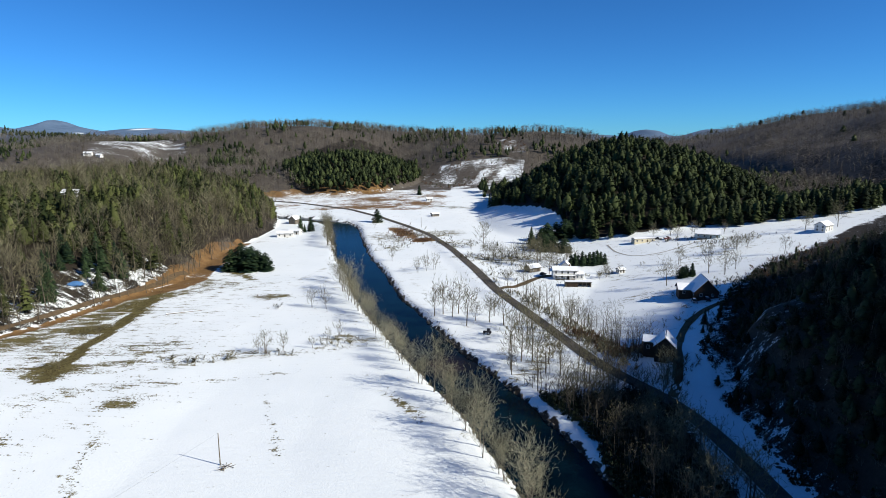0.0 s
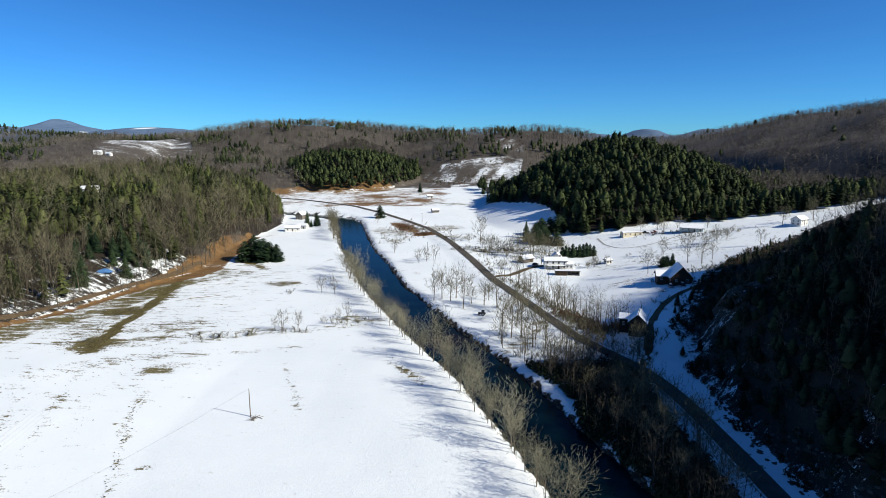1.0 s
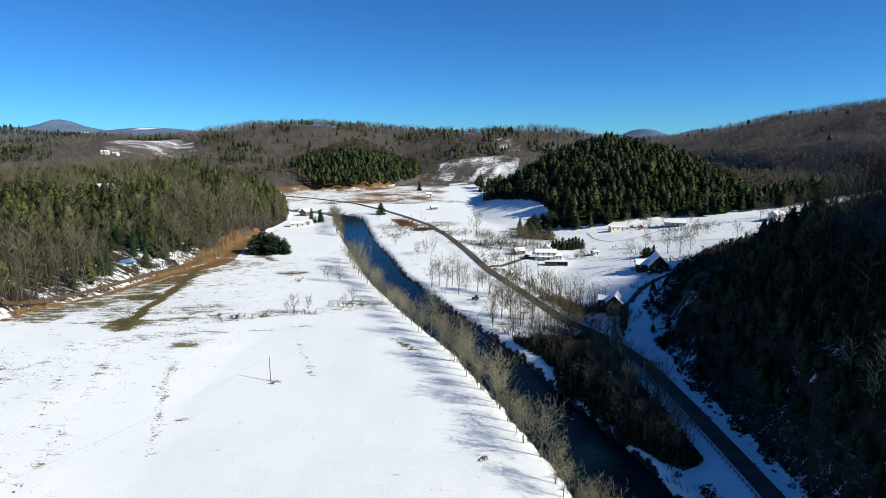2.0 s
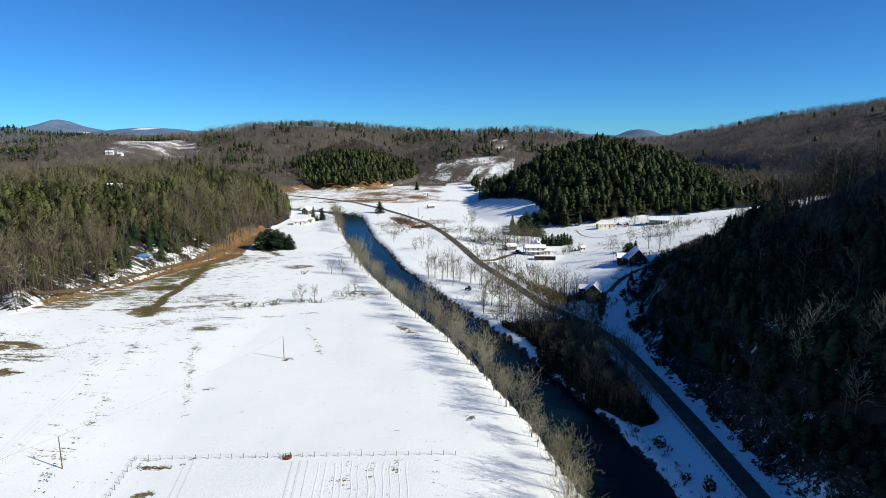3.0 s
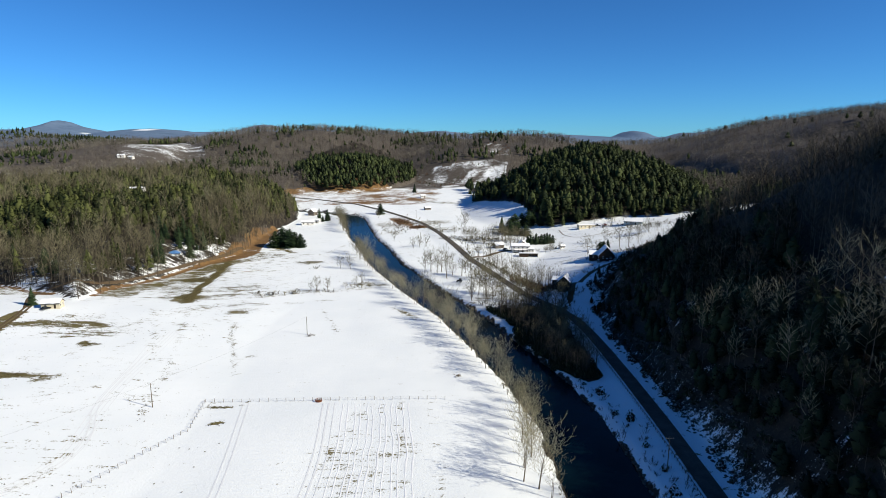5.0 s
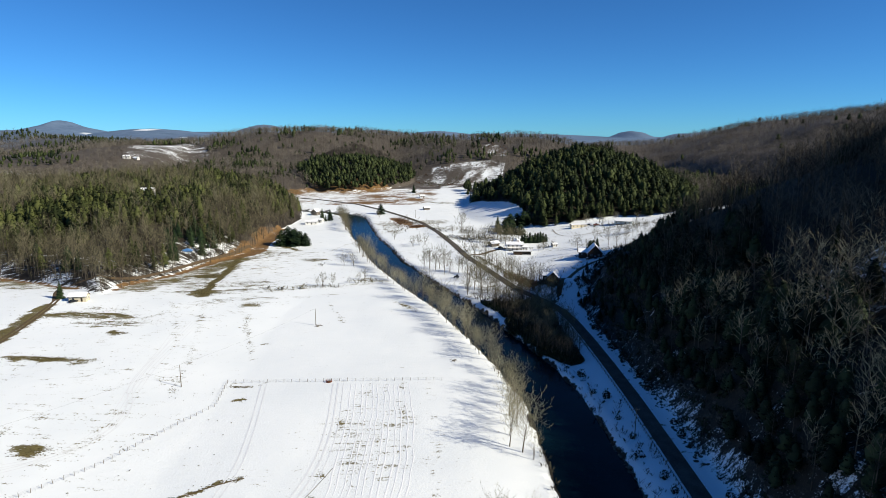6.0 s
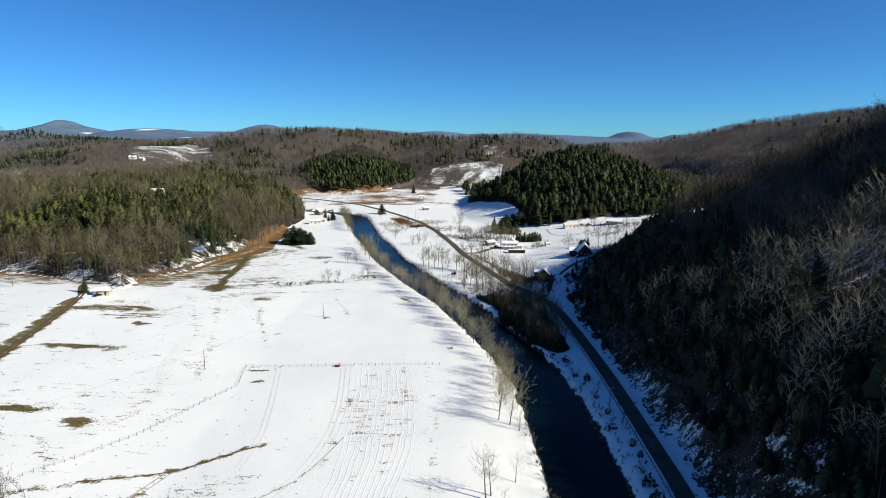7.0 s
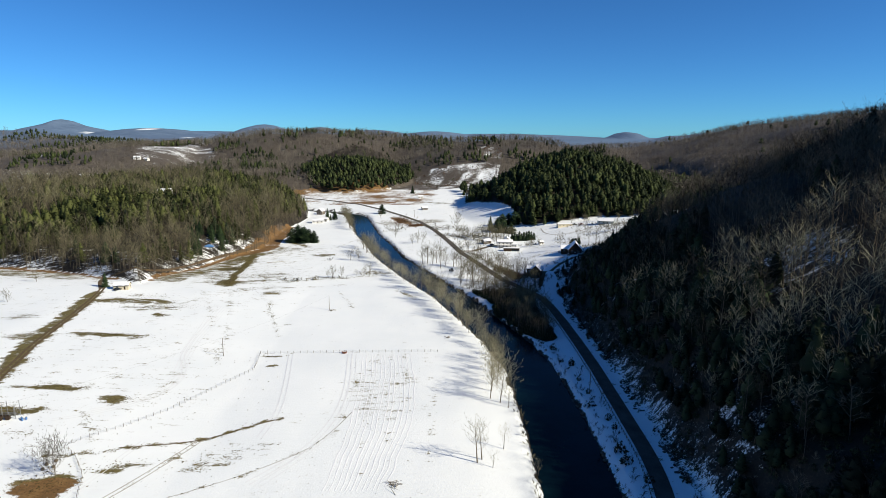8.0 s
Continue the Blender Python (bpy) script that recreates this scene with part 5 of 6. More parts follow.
bright_pine = conifer("bluff_pine", rng, 15, 3.6, 15, 12, PINE_WARM, "yellow-green pine standing out on the sunlit bluff", "", 0.5, 0.2)
plant([bright_pine], [(148, 58, 1.0)], rng)


def broad_pine(rng, h, r):
    v, f, k2 = pine_shape(rng, h, 18, 19, r, 0.8, 0.02, 0.12, 1.1)
    t = empty("white_pine", 0, 0, 0)
    mesh_object("trunk", v[:6], f[:k2], BARK, t)
    mesh_object("crown", v[6:], f[k2:] - 6, PINE_NEAR, t)
    return tagged(t, "broad dark green pine with branches to the snow", "tree", "broad pines")


broad = [broad_pine(rng, 14, r) for r in (6.0, 7.0)]
spots = [(-61, 552, 0.95), (-117, 352, 1.1), (-112, 355, 1.02), (-122, 355, 1.05), (-107, 353, 0.9), (-127, 353, 0.88), (-117, 359, 1.12), (80, 452, 0.95), (87, 455, 1.05), (93, 452, 1.0), (98, 456, 0.95), (75, 450, 0.7), (126, 303, 0.5), (123, 300, 0.42), (65, 423, 0.72), (71, 412, 0.8), (78, 413, 0.85), (84, 407, 0.75), (75, 420, 0.9)]
plant(broad, spots, rng)
hedge = conifer("hedge_evergreen", rng, 6, 2.1, 12, 11, PINE_NEAR, "clipped dark evergreen in a garden row", "evergreen row by the farmhouse", 0.8, 0.02)
plant([hedge], [(79.5 + 2.3 * i, 364 + rng.uniform(-0.5, 0.5), rng.uniform(0.9, 1.2)) for i in range(10)], rng)

# evergreen thicket of laurel under the road and along the bluff's foot
laurel = [puff_shape(rng, rng.uniform(1.6, 2.6), rng.uniform(1.2, 1.9), 46, 0.02, 0.55, 0.5) for _ in range(4)]
p = np.concatenate([between_spots(rng, 84, 176, 1500), bank_spots(rng, 80, -58, 11.0, -17.5, 3.2)])
scatter("laurel_thicket", laurel, p, rng, [BARK, LAUREL], "dark evergreen laurel thicket below the road", "thicket", (0.7, 1.7), sink=0.1)
# laurel carried up the bluff as added dark cover, to deepen its shade
p = jittered(rng, 78, 260, -100, 300, 3.4)
b = bluff_in(p[:, 0], p[:, 1])
p = p[(b > 1) & (b < 60) & (wave(p[:, 0], p[:, 1], 16) > np.where(p[:, 1] > 165, -0.55, -0.3))]
scatter("bluff_laurel", laurel, p, rng, [BARK, LAUREL], "dark evergreen laurel on the foot of the bluff", "thicket", (0.6, 1.4), sink=0.1)
# twigs take the dark tone, which paints in the thicket's shade
p = between_spots(rng, 86, 190, 300)
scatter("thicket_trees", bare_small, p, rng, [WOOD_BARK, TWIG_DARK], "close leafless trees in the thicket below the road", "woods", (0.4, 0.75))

# brush, bank growth and stones, too many to count
brush = [shrub_shape(rng, rng.uniform(1.6, 2.6), 8, 34, 0.045) for _ in range(5)]
p = np.concatenate([bank_spots(rng, 600, -60, 1.7, 12.4, 1.2), bank_spots(rng, 560, 410, 0.9, 12.8, 2.2)])
scatter("bank_brush", brush, p, rng, [BARK, TWIG], "dry brown brush along the river bank", "brush", (0.5, 1.3), sink=0.1)
q = bank_spots(rng, 600, 190, 2.4, -13.0, 1.0)
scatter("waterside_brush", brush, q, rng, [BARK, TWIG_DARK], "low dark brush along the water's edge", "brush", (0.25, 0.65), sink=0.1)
p = np.concatenate([between_spots(rng, 88, 188, 420), bank_spots(rng, 88, -60, 2.4, -14, 2.5), bank_spots(rng, 84, -58, 3.2, -17.5, 3.0)])
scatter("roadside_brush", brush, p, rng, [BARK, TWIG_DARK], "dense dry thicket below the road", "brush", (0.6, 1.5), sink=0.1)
line = np.array([(30, 300), (45, 255), (52, 232), (58, 212), (64, 196)], float)
p = np.stack([np.interp(np.linspace(0, 4, 560), range(5), line[:, k]) for k in (0, 1)], 1) + rng.normal(0, 2.8, (560, 2)) + [5.5, 0]
q = np.stack([np.interp(np.linspace(0, 4, 76), range(5), line[:, k]) for k in (0, 1)], 1) + rng.normal(0, 3.4, (76, 2)) + [8, -2]
q = q[(np.hypot(q[:, 0] - 74, q[:, 1] - 190) > 9) & (distance(q[:, 0], q[:, 1], ROAD_LINE) > 3.6)]
scatter("verge_trees", bare_small, q, rng, [WOOD_BARK, TWIG], "grey-brown leafless trees beside the road", "woods", (0.5, 1.0))
k = np.array([(50, 236), (56, 220), (62, 206), (68, 192), (71, 182)], float)
q = np.stack([np.interp(np.linspace(0, 4, 420), range(5), k[:, j]) for j in (0, 1)], 1) + rng.normal(0, 3.2, (420, 2)) + [4, 0]
q = q[(np.hypot(q[:, 0] - 74, q[:, 1] - 190) > 7) & (distance(q[:, 0], q[:, 1], ROAD_LINE) > 3.6)]
scatter("verge_thicket", brush, q, rng, [BARK, TWIG_RED], "ruddy brown thicket on the bank above the road", "brush", (0.9, 1.8), sink=0.1)
scatter("verge_brush", brush, p, rng, [BARK, TWIG], "grey-brown leafless brush on the road verge", "brush", (0.6, 1.4), sink=0.1)
p = np.concatenate([rng.normal((-79, 206), (1.6, 1.0), (9, 2)), rng.normal((-90, 202), (4, 1.2), (16, 2)), rng.normal((-79, 273), (2, 1), (6, 2)), rng.normal((-40, 226), (6, 3), (26, 2)), rng.normal((-63, 211), (4, 1), (12, 2)),
                    rng.normal((40, 390), (16, 7), (190, 2)), rng.normal((60, 368), (18, 4), (70, 2)), rng.normal((30, 345), (5, 24), (70, 2)), rng.normal((10, 440), (14, 8), (50, 2)), rng.normal((-36, 432), (9, 9), (40, 2)), rng.normal((-20, 480), (10, 14), (60, 2)), rng.normal((93, 338), (4, 1.5), (20, 2)),
                    rng.normal((185, 385), (14, 5), (60, 2)), rng.normal((168, 404), (14, 2.5), (46, 2)), rng.normal((134, 268), (7, 7), (40, 2)), rng.normal((150, 345), (25, 8), (10, 2)), rng.normal((120, 262), (12, 8), (14, 2)), rng.normal((100, 228), (7, 5), (24, 2)), rng.normal((-147, 240), (3, 2), (8, 2)), rng.normal((-178, 284), (7, 5), (26, 2))])
scatter("valley_brush", brush, p, rng, [BARK, TWIG], "low leafless shrubs scattered over the snow", "brush", (0.6, 1.6), sink=0.1)
p = jittered(rng, 78, 300, -100, 330, 3.2)
b = bluff_in(p[:, 0], p[:, 1])
p = p[(b > 1.2) & (b < 26)]
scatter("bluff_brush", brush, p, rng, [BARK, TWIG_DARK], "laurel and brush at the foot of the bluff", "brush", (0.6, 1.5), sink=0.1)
p = np.concatenate([rng.normal((-33, 492), (5, 17), (300, 2)), rng.normal((-12, 455), (7, 4), (200, 2))])
p = p[(distance(p[:, 0], p[:, 1], RIVER_LINE) > 14) & (distance(p[:, 0], p[:, 1], ROAD_LINE) > 4)]
scatter("bend_scrub", brush, p, rng, [BARK, TWIG_RED], "ruddy leafless scrub between the road bend and river", "brush", (0.5, 1.3), sink=0.1)
p = np.stack([rng.uniform(120, 330, 900), rng.uniform(225, 345, 900)], 1)
b = bluff_in(p[:, 0], p[:, 1])
p = p[(b > -4) & (b < 20)]
scatter("nose_brush", brush, p, rng, [BARK, TWIG_RED], "ruddy brush on the nose of the bluff", "brush", (0.8, 1.8), sink=0.1)

p = jittered(rng, -30, 175, 850, 1200, 9.0)
cut_p = cut_in(p[:, 0], p[:, 1])
p = p[(cut_p > 0.2) & (wave(p[:, 0], p[:, 1], 26) + 0.8 * step(930, 1080, p[:, 1]) > 0.15)]
scatter("cut_slope_brush", brush, p, rng, [BARK, TWIG_RED], "ruddy regrowth brush on a cut-over slope", "brush", (1.4, 3.2), sink=0.1)
p = jittered(rng, -30, 150, 850, 1060, 9.0)
p = p[(cut_in(p[:, 0], p[:, 1]) > 0.2) & (wave((p[:, 0] * 0.87 - p[:, 1] * 0.5), (p[:, 0] * 0.5 + p[:, 1] * 0.87) / 5.0, 11) > 0.12)]
scatter("young_cedars", pine_ridge, p, rng, [WOOD_BARK, PINE], "dark young cedars dotted over the cut slope", "saplings", (0.10, 0.26))


def stone_shape(rng):
    bm = bmesh.new()
    bmesh.ops.create_icosphere(bm, subdivisions=1, radius=1.0)
    v = np.array([[*q.co] for q in bm.verts]) * rng.uniform(0.75, 1.25, (len(bm.verts), 1)) * [1.1, 0.8, 0.55]
    f = np.array([[q.index for q in face.verts] for face in bm.faces])
    bm.free()
    return v, f, 0


p = np.concatenate([bank_spots(rng, 600, -60, 0.9, -11.0, 0.9), bank_spots(rng, 330, 60, 1.6, 11.0, 0.8)])
scatter("bank_stones", [stone_shape(rng) for _ in range(4)], p, rng, [ROCK, ROCK], "dark wet stones edging the river", "stones", (0.3, 0.9), sink=0.1)
p = np.stack([rng.uniform(76, 100, 2600), rng.uniform(-90, 150, 2600)], 1)
b = bluff_in(p[:, 0], p[:, 1])
p = p[(b > 0.2) & (b < 12) & (wave(p[:, 0], p[:, 1], 9) > -0.3)]
scatter("rock_rubble", [stone_shape(rng) for _ in range(4)], p, rng, [ROCK, ROCK], "dark broken rock at the foot of the bluff", "stones", (0.25, 0.95), sink=0.1)


# ---- dry grass showing through the snow ----
def tuft_shape(rng):
    v, f = [], []
    for i in range(5):
        a, r = rng.random() * math.tau, rng.uniform(0.0, 0.28)
        c = np.array([math.cos(a) * r, math.sin(a) * r, 0.02])
        g = rng.random() * math.tau
        w = rng.uniform(0.16, 0.4)
        b0 = len(v)
        for q in range(3):
            v.append(c + [math.cos(g + q * 2.094) * w, math.sin(g + q * 2.094) * w * 0.6, rng.uniform(0.0, 0.22)])
        f.append((b0, b0 + 1, b0 + 2))
    return np.array(v), np.array(f), 0


tufts = [tuft_shape(rng) for _ in range(6)]
STUBBLE = []
spots = []
for cx, cy, rx, ry, turn, much in PATCHES:
    if cy < 345 and rx * ry < 420:
        n2 = int(min(700, rx * ry * math.pi * 1.6 * max(0.06, (much - 0.38) * 1.7)))
        q = rng.normal(0, 0.55, (n2, 2)) * [rx, ry]
        c, s2 = math.cos(radians(turn)), math.sin(radians(turn))
        spots.append(np.stack([cx + q[:, 0] * c - q[:, 1] * s2, cy + q[:, 0] * s2 + q[:, 1] * c], 1))
for pts, half, much in RUTS:
    if much >= 0.5:
        q = resample_line(pts, 1.15 - 1.0 * much)
        q = q[wave(q[:, 0], q[:, 1], 5) + rng.normal(0, 0.5, len(q)) > 0.75 - 1.3 * much]
        spots.append(q + rng.normal(0, half * 0.8, q.shape))
q = jittered(rng, -215, -60, -50, 300, 3.2)
q = q[(wave(q[:, 0], q[:, 1], 26) + 0.7 * wave(q[:, 0], q[:, 1], 8) > 0.35) & (rng.random(len(q)) < 0.32)]
spots.append(q + rng.normal(0, 1.0, q.shape))
# stubble in the curving rows of the garden plot
for i in range(24):
    x = -34 + 2.0 * i + rng.normal(0, 0.2)
    q = resample_line([(x, 62), (x + 1.5, 40), (x + 1.0 - 0.05 * i, 10), (x - 3.5 - 0.1 * i, -20), (x - 12 - 0.2 * i, -50)], 0.9)
    q = q[rng.random(len(q)) < np.clip(0.16 + 0.2 * wave(q[:, 0], q[:, 1], 13), 0, 1) * (1.5 if i < 10 else 0.7)]
    STUBBLE.append(q + rng.normal(0, 0.22, q.shape))
# fanning plough rows in the far corner of the field
for u in np.linspace(0, 1, 15):
    a, b2 = np.array((-158, 272)) * (1 - u) + np.array((-136, 256)) * u, np.array((-177, 224)) * (1 - u) + np.array((-131, 187)) * u
    q = resample_line([tuple(a), tuple(0.5 * (a + b2) + [1.5, 0]), tuple(b2)], 0.55)
    q = q[rng.random(len(q)) < np.clip(0.62 + 0.5 * wave(q[:, 0], q[:, 1], 8), 0, 1)]
    spots.append(q + rng.normal(0, 0.2, q.shape))
q = jittered(rng, 60, 240, 230, 400, 4.0)
spots.append(q[(wave(q[:, 0], q[:, 1], 22) > 0.1) & (bluff_in(q[:, 0], q[:, 1]) < -3)])
q = jittered(rng, -60, 30, 190, 420, 4.5)
spots.append(q[(wave(q[:, 0], q[:, 1], 22) > 0.25) & (distance(q[:, 0], q[:, 1], RIVER_LINE) > 15) & (distance(q[:, 0], q[:, 1], ROAD_LINE) > 4)])
p = np.concatenate(spots)
scatter("dry_grass", tufts, p, rng, [TUFT, TUFT], "dry brown grass tufts poking through the snow", "grass", (0.2, 0.9), sink=0.0)
scatter("stubble", tufts, np.concatenate(STUBBLE), rng, [TUFT, TUFT], "grey stubble poking through the snow in rows", "stubble", (0.10, 0.34), sink=0.0)


def tyre_track(pts, gauge=1.6, half=0.2, mat=PACKED, label="packed tyre track pressed into the field snow"):
    for off in (-gauge / 2, gauge / 2):
        line, side = along(np.array(pts, float), max(20, len(pts) * 10))
        ob = strip_mesh("tyre_track", line + side * off, side, half * (1 + 0.3 * wave(line[:, 0], line[:, 1], 3)), 0.05, mat, cols=2)
        tagged(ob, label, "track", kind="structure")


tyre_track([(-116, 134), (-111, 80), (-106, 54), (-99, 27), (-101, 12), (-106, 2), (-113, -4), (-124, -9)], 1.6, 0.16)
tyre_track([(-113, 134), (-108, 80), (-103, 54), (-96, 27), (-98, 12), (-104, 3), (-112, -2)], 1.5, 0.12)
tyre_track([(-118, 120), (-107, 54), (-98, 39), (-95, 25), (-98, 12), (-104, 5), (-116, -1)], 1.5, 0.14)
tyre_track([(-60, 62), (-54, 29), (-50, 1), (-52, -16)], 1.8, 0.2)
tyre_track([(-33, 62), (-29, 25), (-29, 1), (-32, -15), (-37, -28), (-48, -42)], 1.8, 0.24)
tyre_track([(-31, 62), (-27, 25), (-27, 1), (-30, -15), (-35, -28), (-45, -44)], 1.8, 0.14)
for i in range(6):
    x = -26 + 4.0 * i
    pts = np.array([(x, 61), (x + 2.5, 30), (x + 3.5, 4), (x + 3.4 - 0.5 * i, -20), (x + 1 - 0.9 * i, -46)], float)
    for off in (-0.8, 0.8):
        line, side = along(pts, 90)
        line = line + side * (off + 0.5 * wave(line[:, 0], line[:, 1], 7) + rng.normal(0, 0.12))[:, None]
        furrow = strip_mesh("snow_furrow", line, side, 0.2 * (1 + 0.5 * wave(line[:, 0], line[:, 1], 3)), 0.03, SNOW, crown=0.035, cols=3)
        tagged(furrow, "faint raised furrow in the snow of the garden plot", "furrow", kind="structure")
tyre_track([(-71, -18), (-74, -27), (-77, -34), (-80, -42), (-85, -52)], 1.5, 0.15, PACKED_DIRT, "muddy tyre rut through the field snow")
tyre_track([(-88, -20), (-92, -38), (-96, -56)], 1.5, 0.16)


# ---- buildings ----
def prism(bm, x0, x1, w, z0, z1, peak, m=None):
    """A gabled block: ridge along x."""
    pts = [(x, y, z) for x in (x0, x1) for y, z in ((-w / 2, z0), (w / 2, z0), (w / 2, z1), (0, peak), (-w / 2, z1))]
    v = [bm.verts.new(m @ Vector(q) if m else q) for q in pts]
    bm.faces.new(v[4::-1])
    bm.faces.new(v[5:])
    for i in range(5):
        bm.faces.new((v[i], v[(i + 1) % 5], v[5 + (i + 1) % 5], v[5 + i]))
    return bm


def roof_slab(x0, x1, w, z1, peak, side, thick, over, lift=0.0, wave_by=0.0):
    """One pitch of a gable roof, as a slab."""
    half = w / 2
    n = Vector((0, side * (peak - z1), half)).normalized()
    eave_y, slope = half + over, (peak - z1) / half
    bm = bmesh.new()
    cols = 7 if wave_by else 2
    rows = []
    for i in range(cols):
        x = x0 - over + (x1 - x0 + 2 * over) * i / (cols - 1)
        cut = wave_by * (0.5 + 0.5 * math.sin(i * 2.3 + x0))
        lower = Vector((x, side * (eave_y - cut), peak - slope * (eave_y - cut)))
        upper = Vector((x, -side * 0.0, peak))
        rows.append([bm.verts.new(q + n * t) for q in (upper, lower) for t in (lift, lift + thick)])
    for a, b2 in zip(rows[:-1], rows[1:]):
        for i, j in ((0, 1), (1, 3), (3, 2), (2, 0)):
            bm.faces.new((a[i], a[j], b2[j], b2[i]))
    bm.faces.new((rows[0][0], rows[0][2], rows[0][3], rows[0][1]))
    bm.faces.new((rows[-1][0], rows[-1][1], rows[-1][3], rows[-1][2]))
    bmesh.ops.recalc_face_normals(bm, faces=bm.faces)
    return bm


def window(house, x, y, z, w, h, facing):
    """A framed window on a wall; facing: degrees of the wall's outward side from +x."""
    m = pose(x, y, z, 0, 0, facing)
    bm = bmesh.new()
    for a in ((0, 0.07, -w / 2, w / 2, -h / 2 - 0.08, -h / 2), (0, 0.07, -w / 2, w / 2, h / 2, h / 2 + 0.08), (0, 0.07, -w / 2 - 0.08, -w / 2, -h / 2 - 0.08, h / 2 + 0.08), (0, 0.07, w / 2, w / 2 + 0.08, -h / 2 - 0.08, h / 2 + 0.08), (0, 0.05, -0.025, 0.025, -h / 2, h / 2)):
        box(bm, *a, m)
    f = part("window", bm, WHITE, house)
    part("pane", solid(0, 0.025, -w / 2, w / 2, -h / 2, h / 2, m), GLASS, f)


def house(kind, x, y, turn, length, width, wall_h, roof_h, walls, label, roof=None, snow=True, storeys=1, chimney=False, porch=0.0, wing=None, z=None, over=0.5, category="house", doors=1, gable_windows=True):
    """A gabled building with its ridge along its own x."""
    h0 = float(height(np.array([x]), np.array([y]))[0]) if z is None else z
    t = empty(kind, x, y, h0, turn)
    tagged(t, label, category)
    roof = roof or SHINGLE
    part("wall", prism(bmesh.new(), -length / 2, length / 2, width, -1.5, wall_h, wall_h + roof_h), walls, t)
    for side in (-1, 1):
        r = part("roof", roof_slab(-length / 2, length / 2, width, wall_h, wall_h + roof_h, side, 0.14, over, 0.02), roof, t)
        if snow:
            part("roof_snow", roof_slab(-length / 2, length / 2, width, wall_h, wall_h + roof_h, side, 0.16, over * 0.92, 0.164, 0.25), SNOW, r, "snow lying on the roof")
    rows = [wall_h / storeys * (s + 0.58) for s in range(storeys)]
    count = max(2, int(length / 3.2))
    for side in (-1, 1):
        for zz in rows:
            for i in range(count):
                wx = -length / 2 + length * (i + 0.5) / count
                if not (zz == rows[0] and i == count // 2 and doors):
                    window(t, wx, side * width / 2, zz, 0.95, 1.25, 90 * side)
        if doors:
            wx = -length / 2 + length * (count // 2 + 0.5) / count
            d = part("door", solid(0, 0.06, -0.47, 0.47, 0, 2.05, pose(wx, side * width / 2, 0.1, 0, 0, 90 * side)), LOG, t, "dark panelled door")
            part("door_handle", solid(0.06, 0.11, 0.33, 0.38, 1.0, 1.05, pose(wx, side * width / 2, 0.1, 0, 0, 90 * side)), STEEL, d)
        if gable_windows:
            for zz in rows:
                for wy in (-width * 0.24, width * 0.24):
                    window(t, side * length / 2, wy, zz, 0.95, 1.2, 0 if side > 0 else 180)
    if chimney:
        c = part("chimney", solid(length * 0.18, length * 0.18 + 0.8, 0.4, 1.2, wall_h, wall_h + roof_h + 1.0, bevel=0.03), BRICK, t)
        part("chimney_cap", solid(length * 0.18 - 0.08, length * 0.18 + 0.88, 0.32, 1.28, wall_h + roof_h + 1.0, wall_h + roof_h + 1.12), ROCK, c)
    if porch:
        p = part("porch_roof", solid(-length * 0.42, length * 0.42, -width / 2 - porch, -width / 2, wall_h / storeys * 0.92, wall_h / storeys * 0.92 + 0.14), roof, t)
        part("porch_snow", solid(-length * 0.42 + 0.05, length * 0.42 - 0.05, -width / 2 - porch + 0.05, -width / 2 - 0.02, wall_h / storeys * 0.92 + 0.144, wall_h / storeys * 0.92 + 0.3, bevel=0.05), SNOW, p)
        for i in range(5):
            px = -length * 0.40 + length * 0.80 * i / 4
            part("porch_post", solid(px - 0.07, px + 0.07, -width / 2 - porch + 0.1, -width / 2 - porch + 0.24, -0.5, wall_h / storeys * 0.92), walls, t)
        part("porch_floor", solid(-length * 0.42, length * 0.42, -width / 2 - porch, -width / 2, -0.6, 0.05), WOOD, t)
    if wing:
        wx, wy, wl, ww, wh, wr, wturn = wing
        m = pose(wx, wy, 0, 0, 0, wturn)
        a = part("wing", prism(bmesh.new(), -wl / 2, wl / 2, ww, -1.5, wh, wh + wr, m), walls, t)
        for side in (-1, 1):
            bm = roof_slab(-wl / 2, wl / 2, ww, wh, wh + wr, side, 0.14, over, 0.02)
            bmesh.ops.transform(bm, matrix=m, verts=bm.verts)
            part("wing_roof", bm, roof, a)
            if snow:
                bm = roof_slab(-wl / 2, wl / 2, ww, wh, wh + wr, side, 0.16, over * 0.92, 0.164, 0.25)
                bmesh.ops.transform(bm, matrix=m, verts=bm.verts)
                part("wing_snow", bm, SNOW, a, "snow lying on the roof")
        for wxx in (-wl * 0.25, wl * 0.25):
            q = m @ Vector((wxx, -ww / 2, wh * 0.55))
            window(t, q.x, q.y, q.z, 0.9, 1.1, wturn - 90)
    return t


house("cabin", 114, 254, -100, 11.5, 9.8, 3.2, 5.2, LOG, "dark timber gabled lodge with a snowy roof", wing=(-1.5, -6.4, 8.0, 6.0, 3.0, 2.0, 90), over=0.7, storeys=1)
house("barn", 74, 190, -112, 8.5, 6.2, 4.0, 2.9, LOG, "dark board cabin with snow on its roofs", wing=(-2.0, -3.8, 6.0, 5.2, 3.9, 1.4, 90), over=0.45, gable_windows=False)
house("farmhouse", 69, 332, -4, 13.5, 7.5, 5.0, 1.6, WHITE, "white two-storey farmhouse with a snowy roof and porch", storeys=2, chimney=True, porch=2.2, wing=(8.0, -1.2, 4.5, 5.5, 3.0, 1.4, 0))
house("outbuilding", 73, 350, 80, 7, 5.5, 3.4, 2.4, WHITE, "small white gabled house behind the farmhouse")
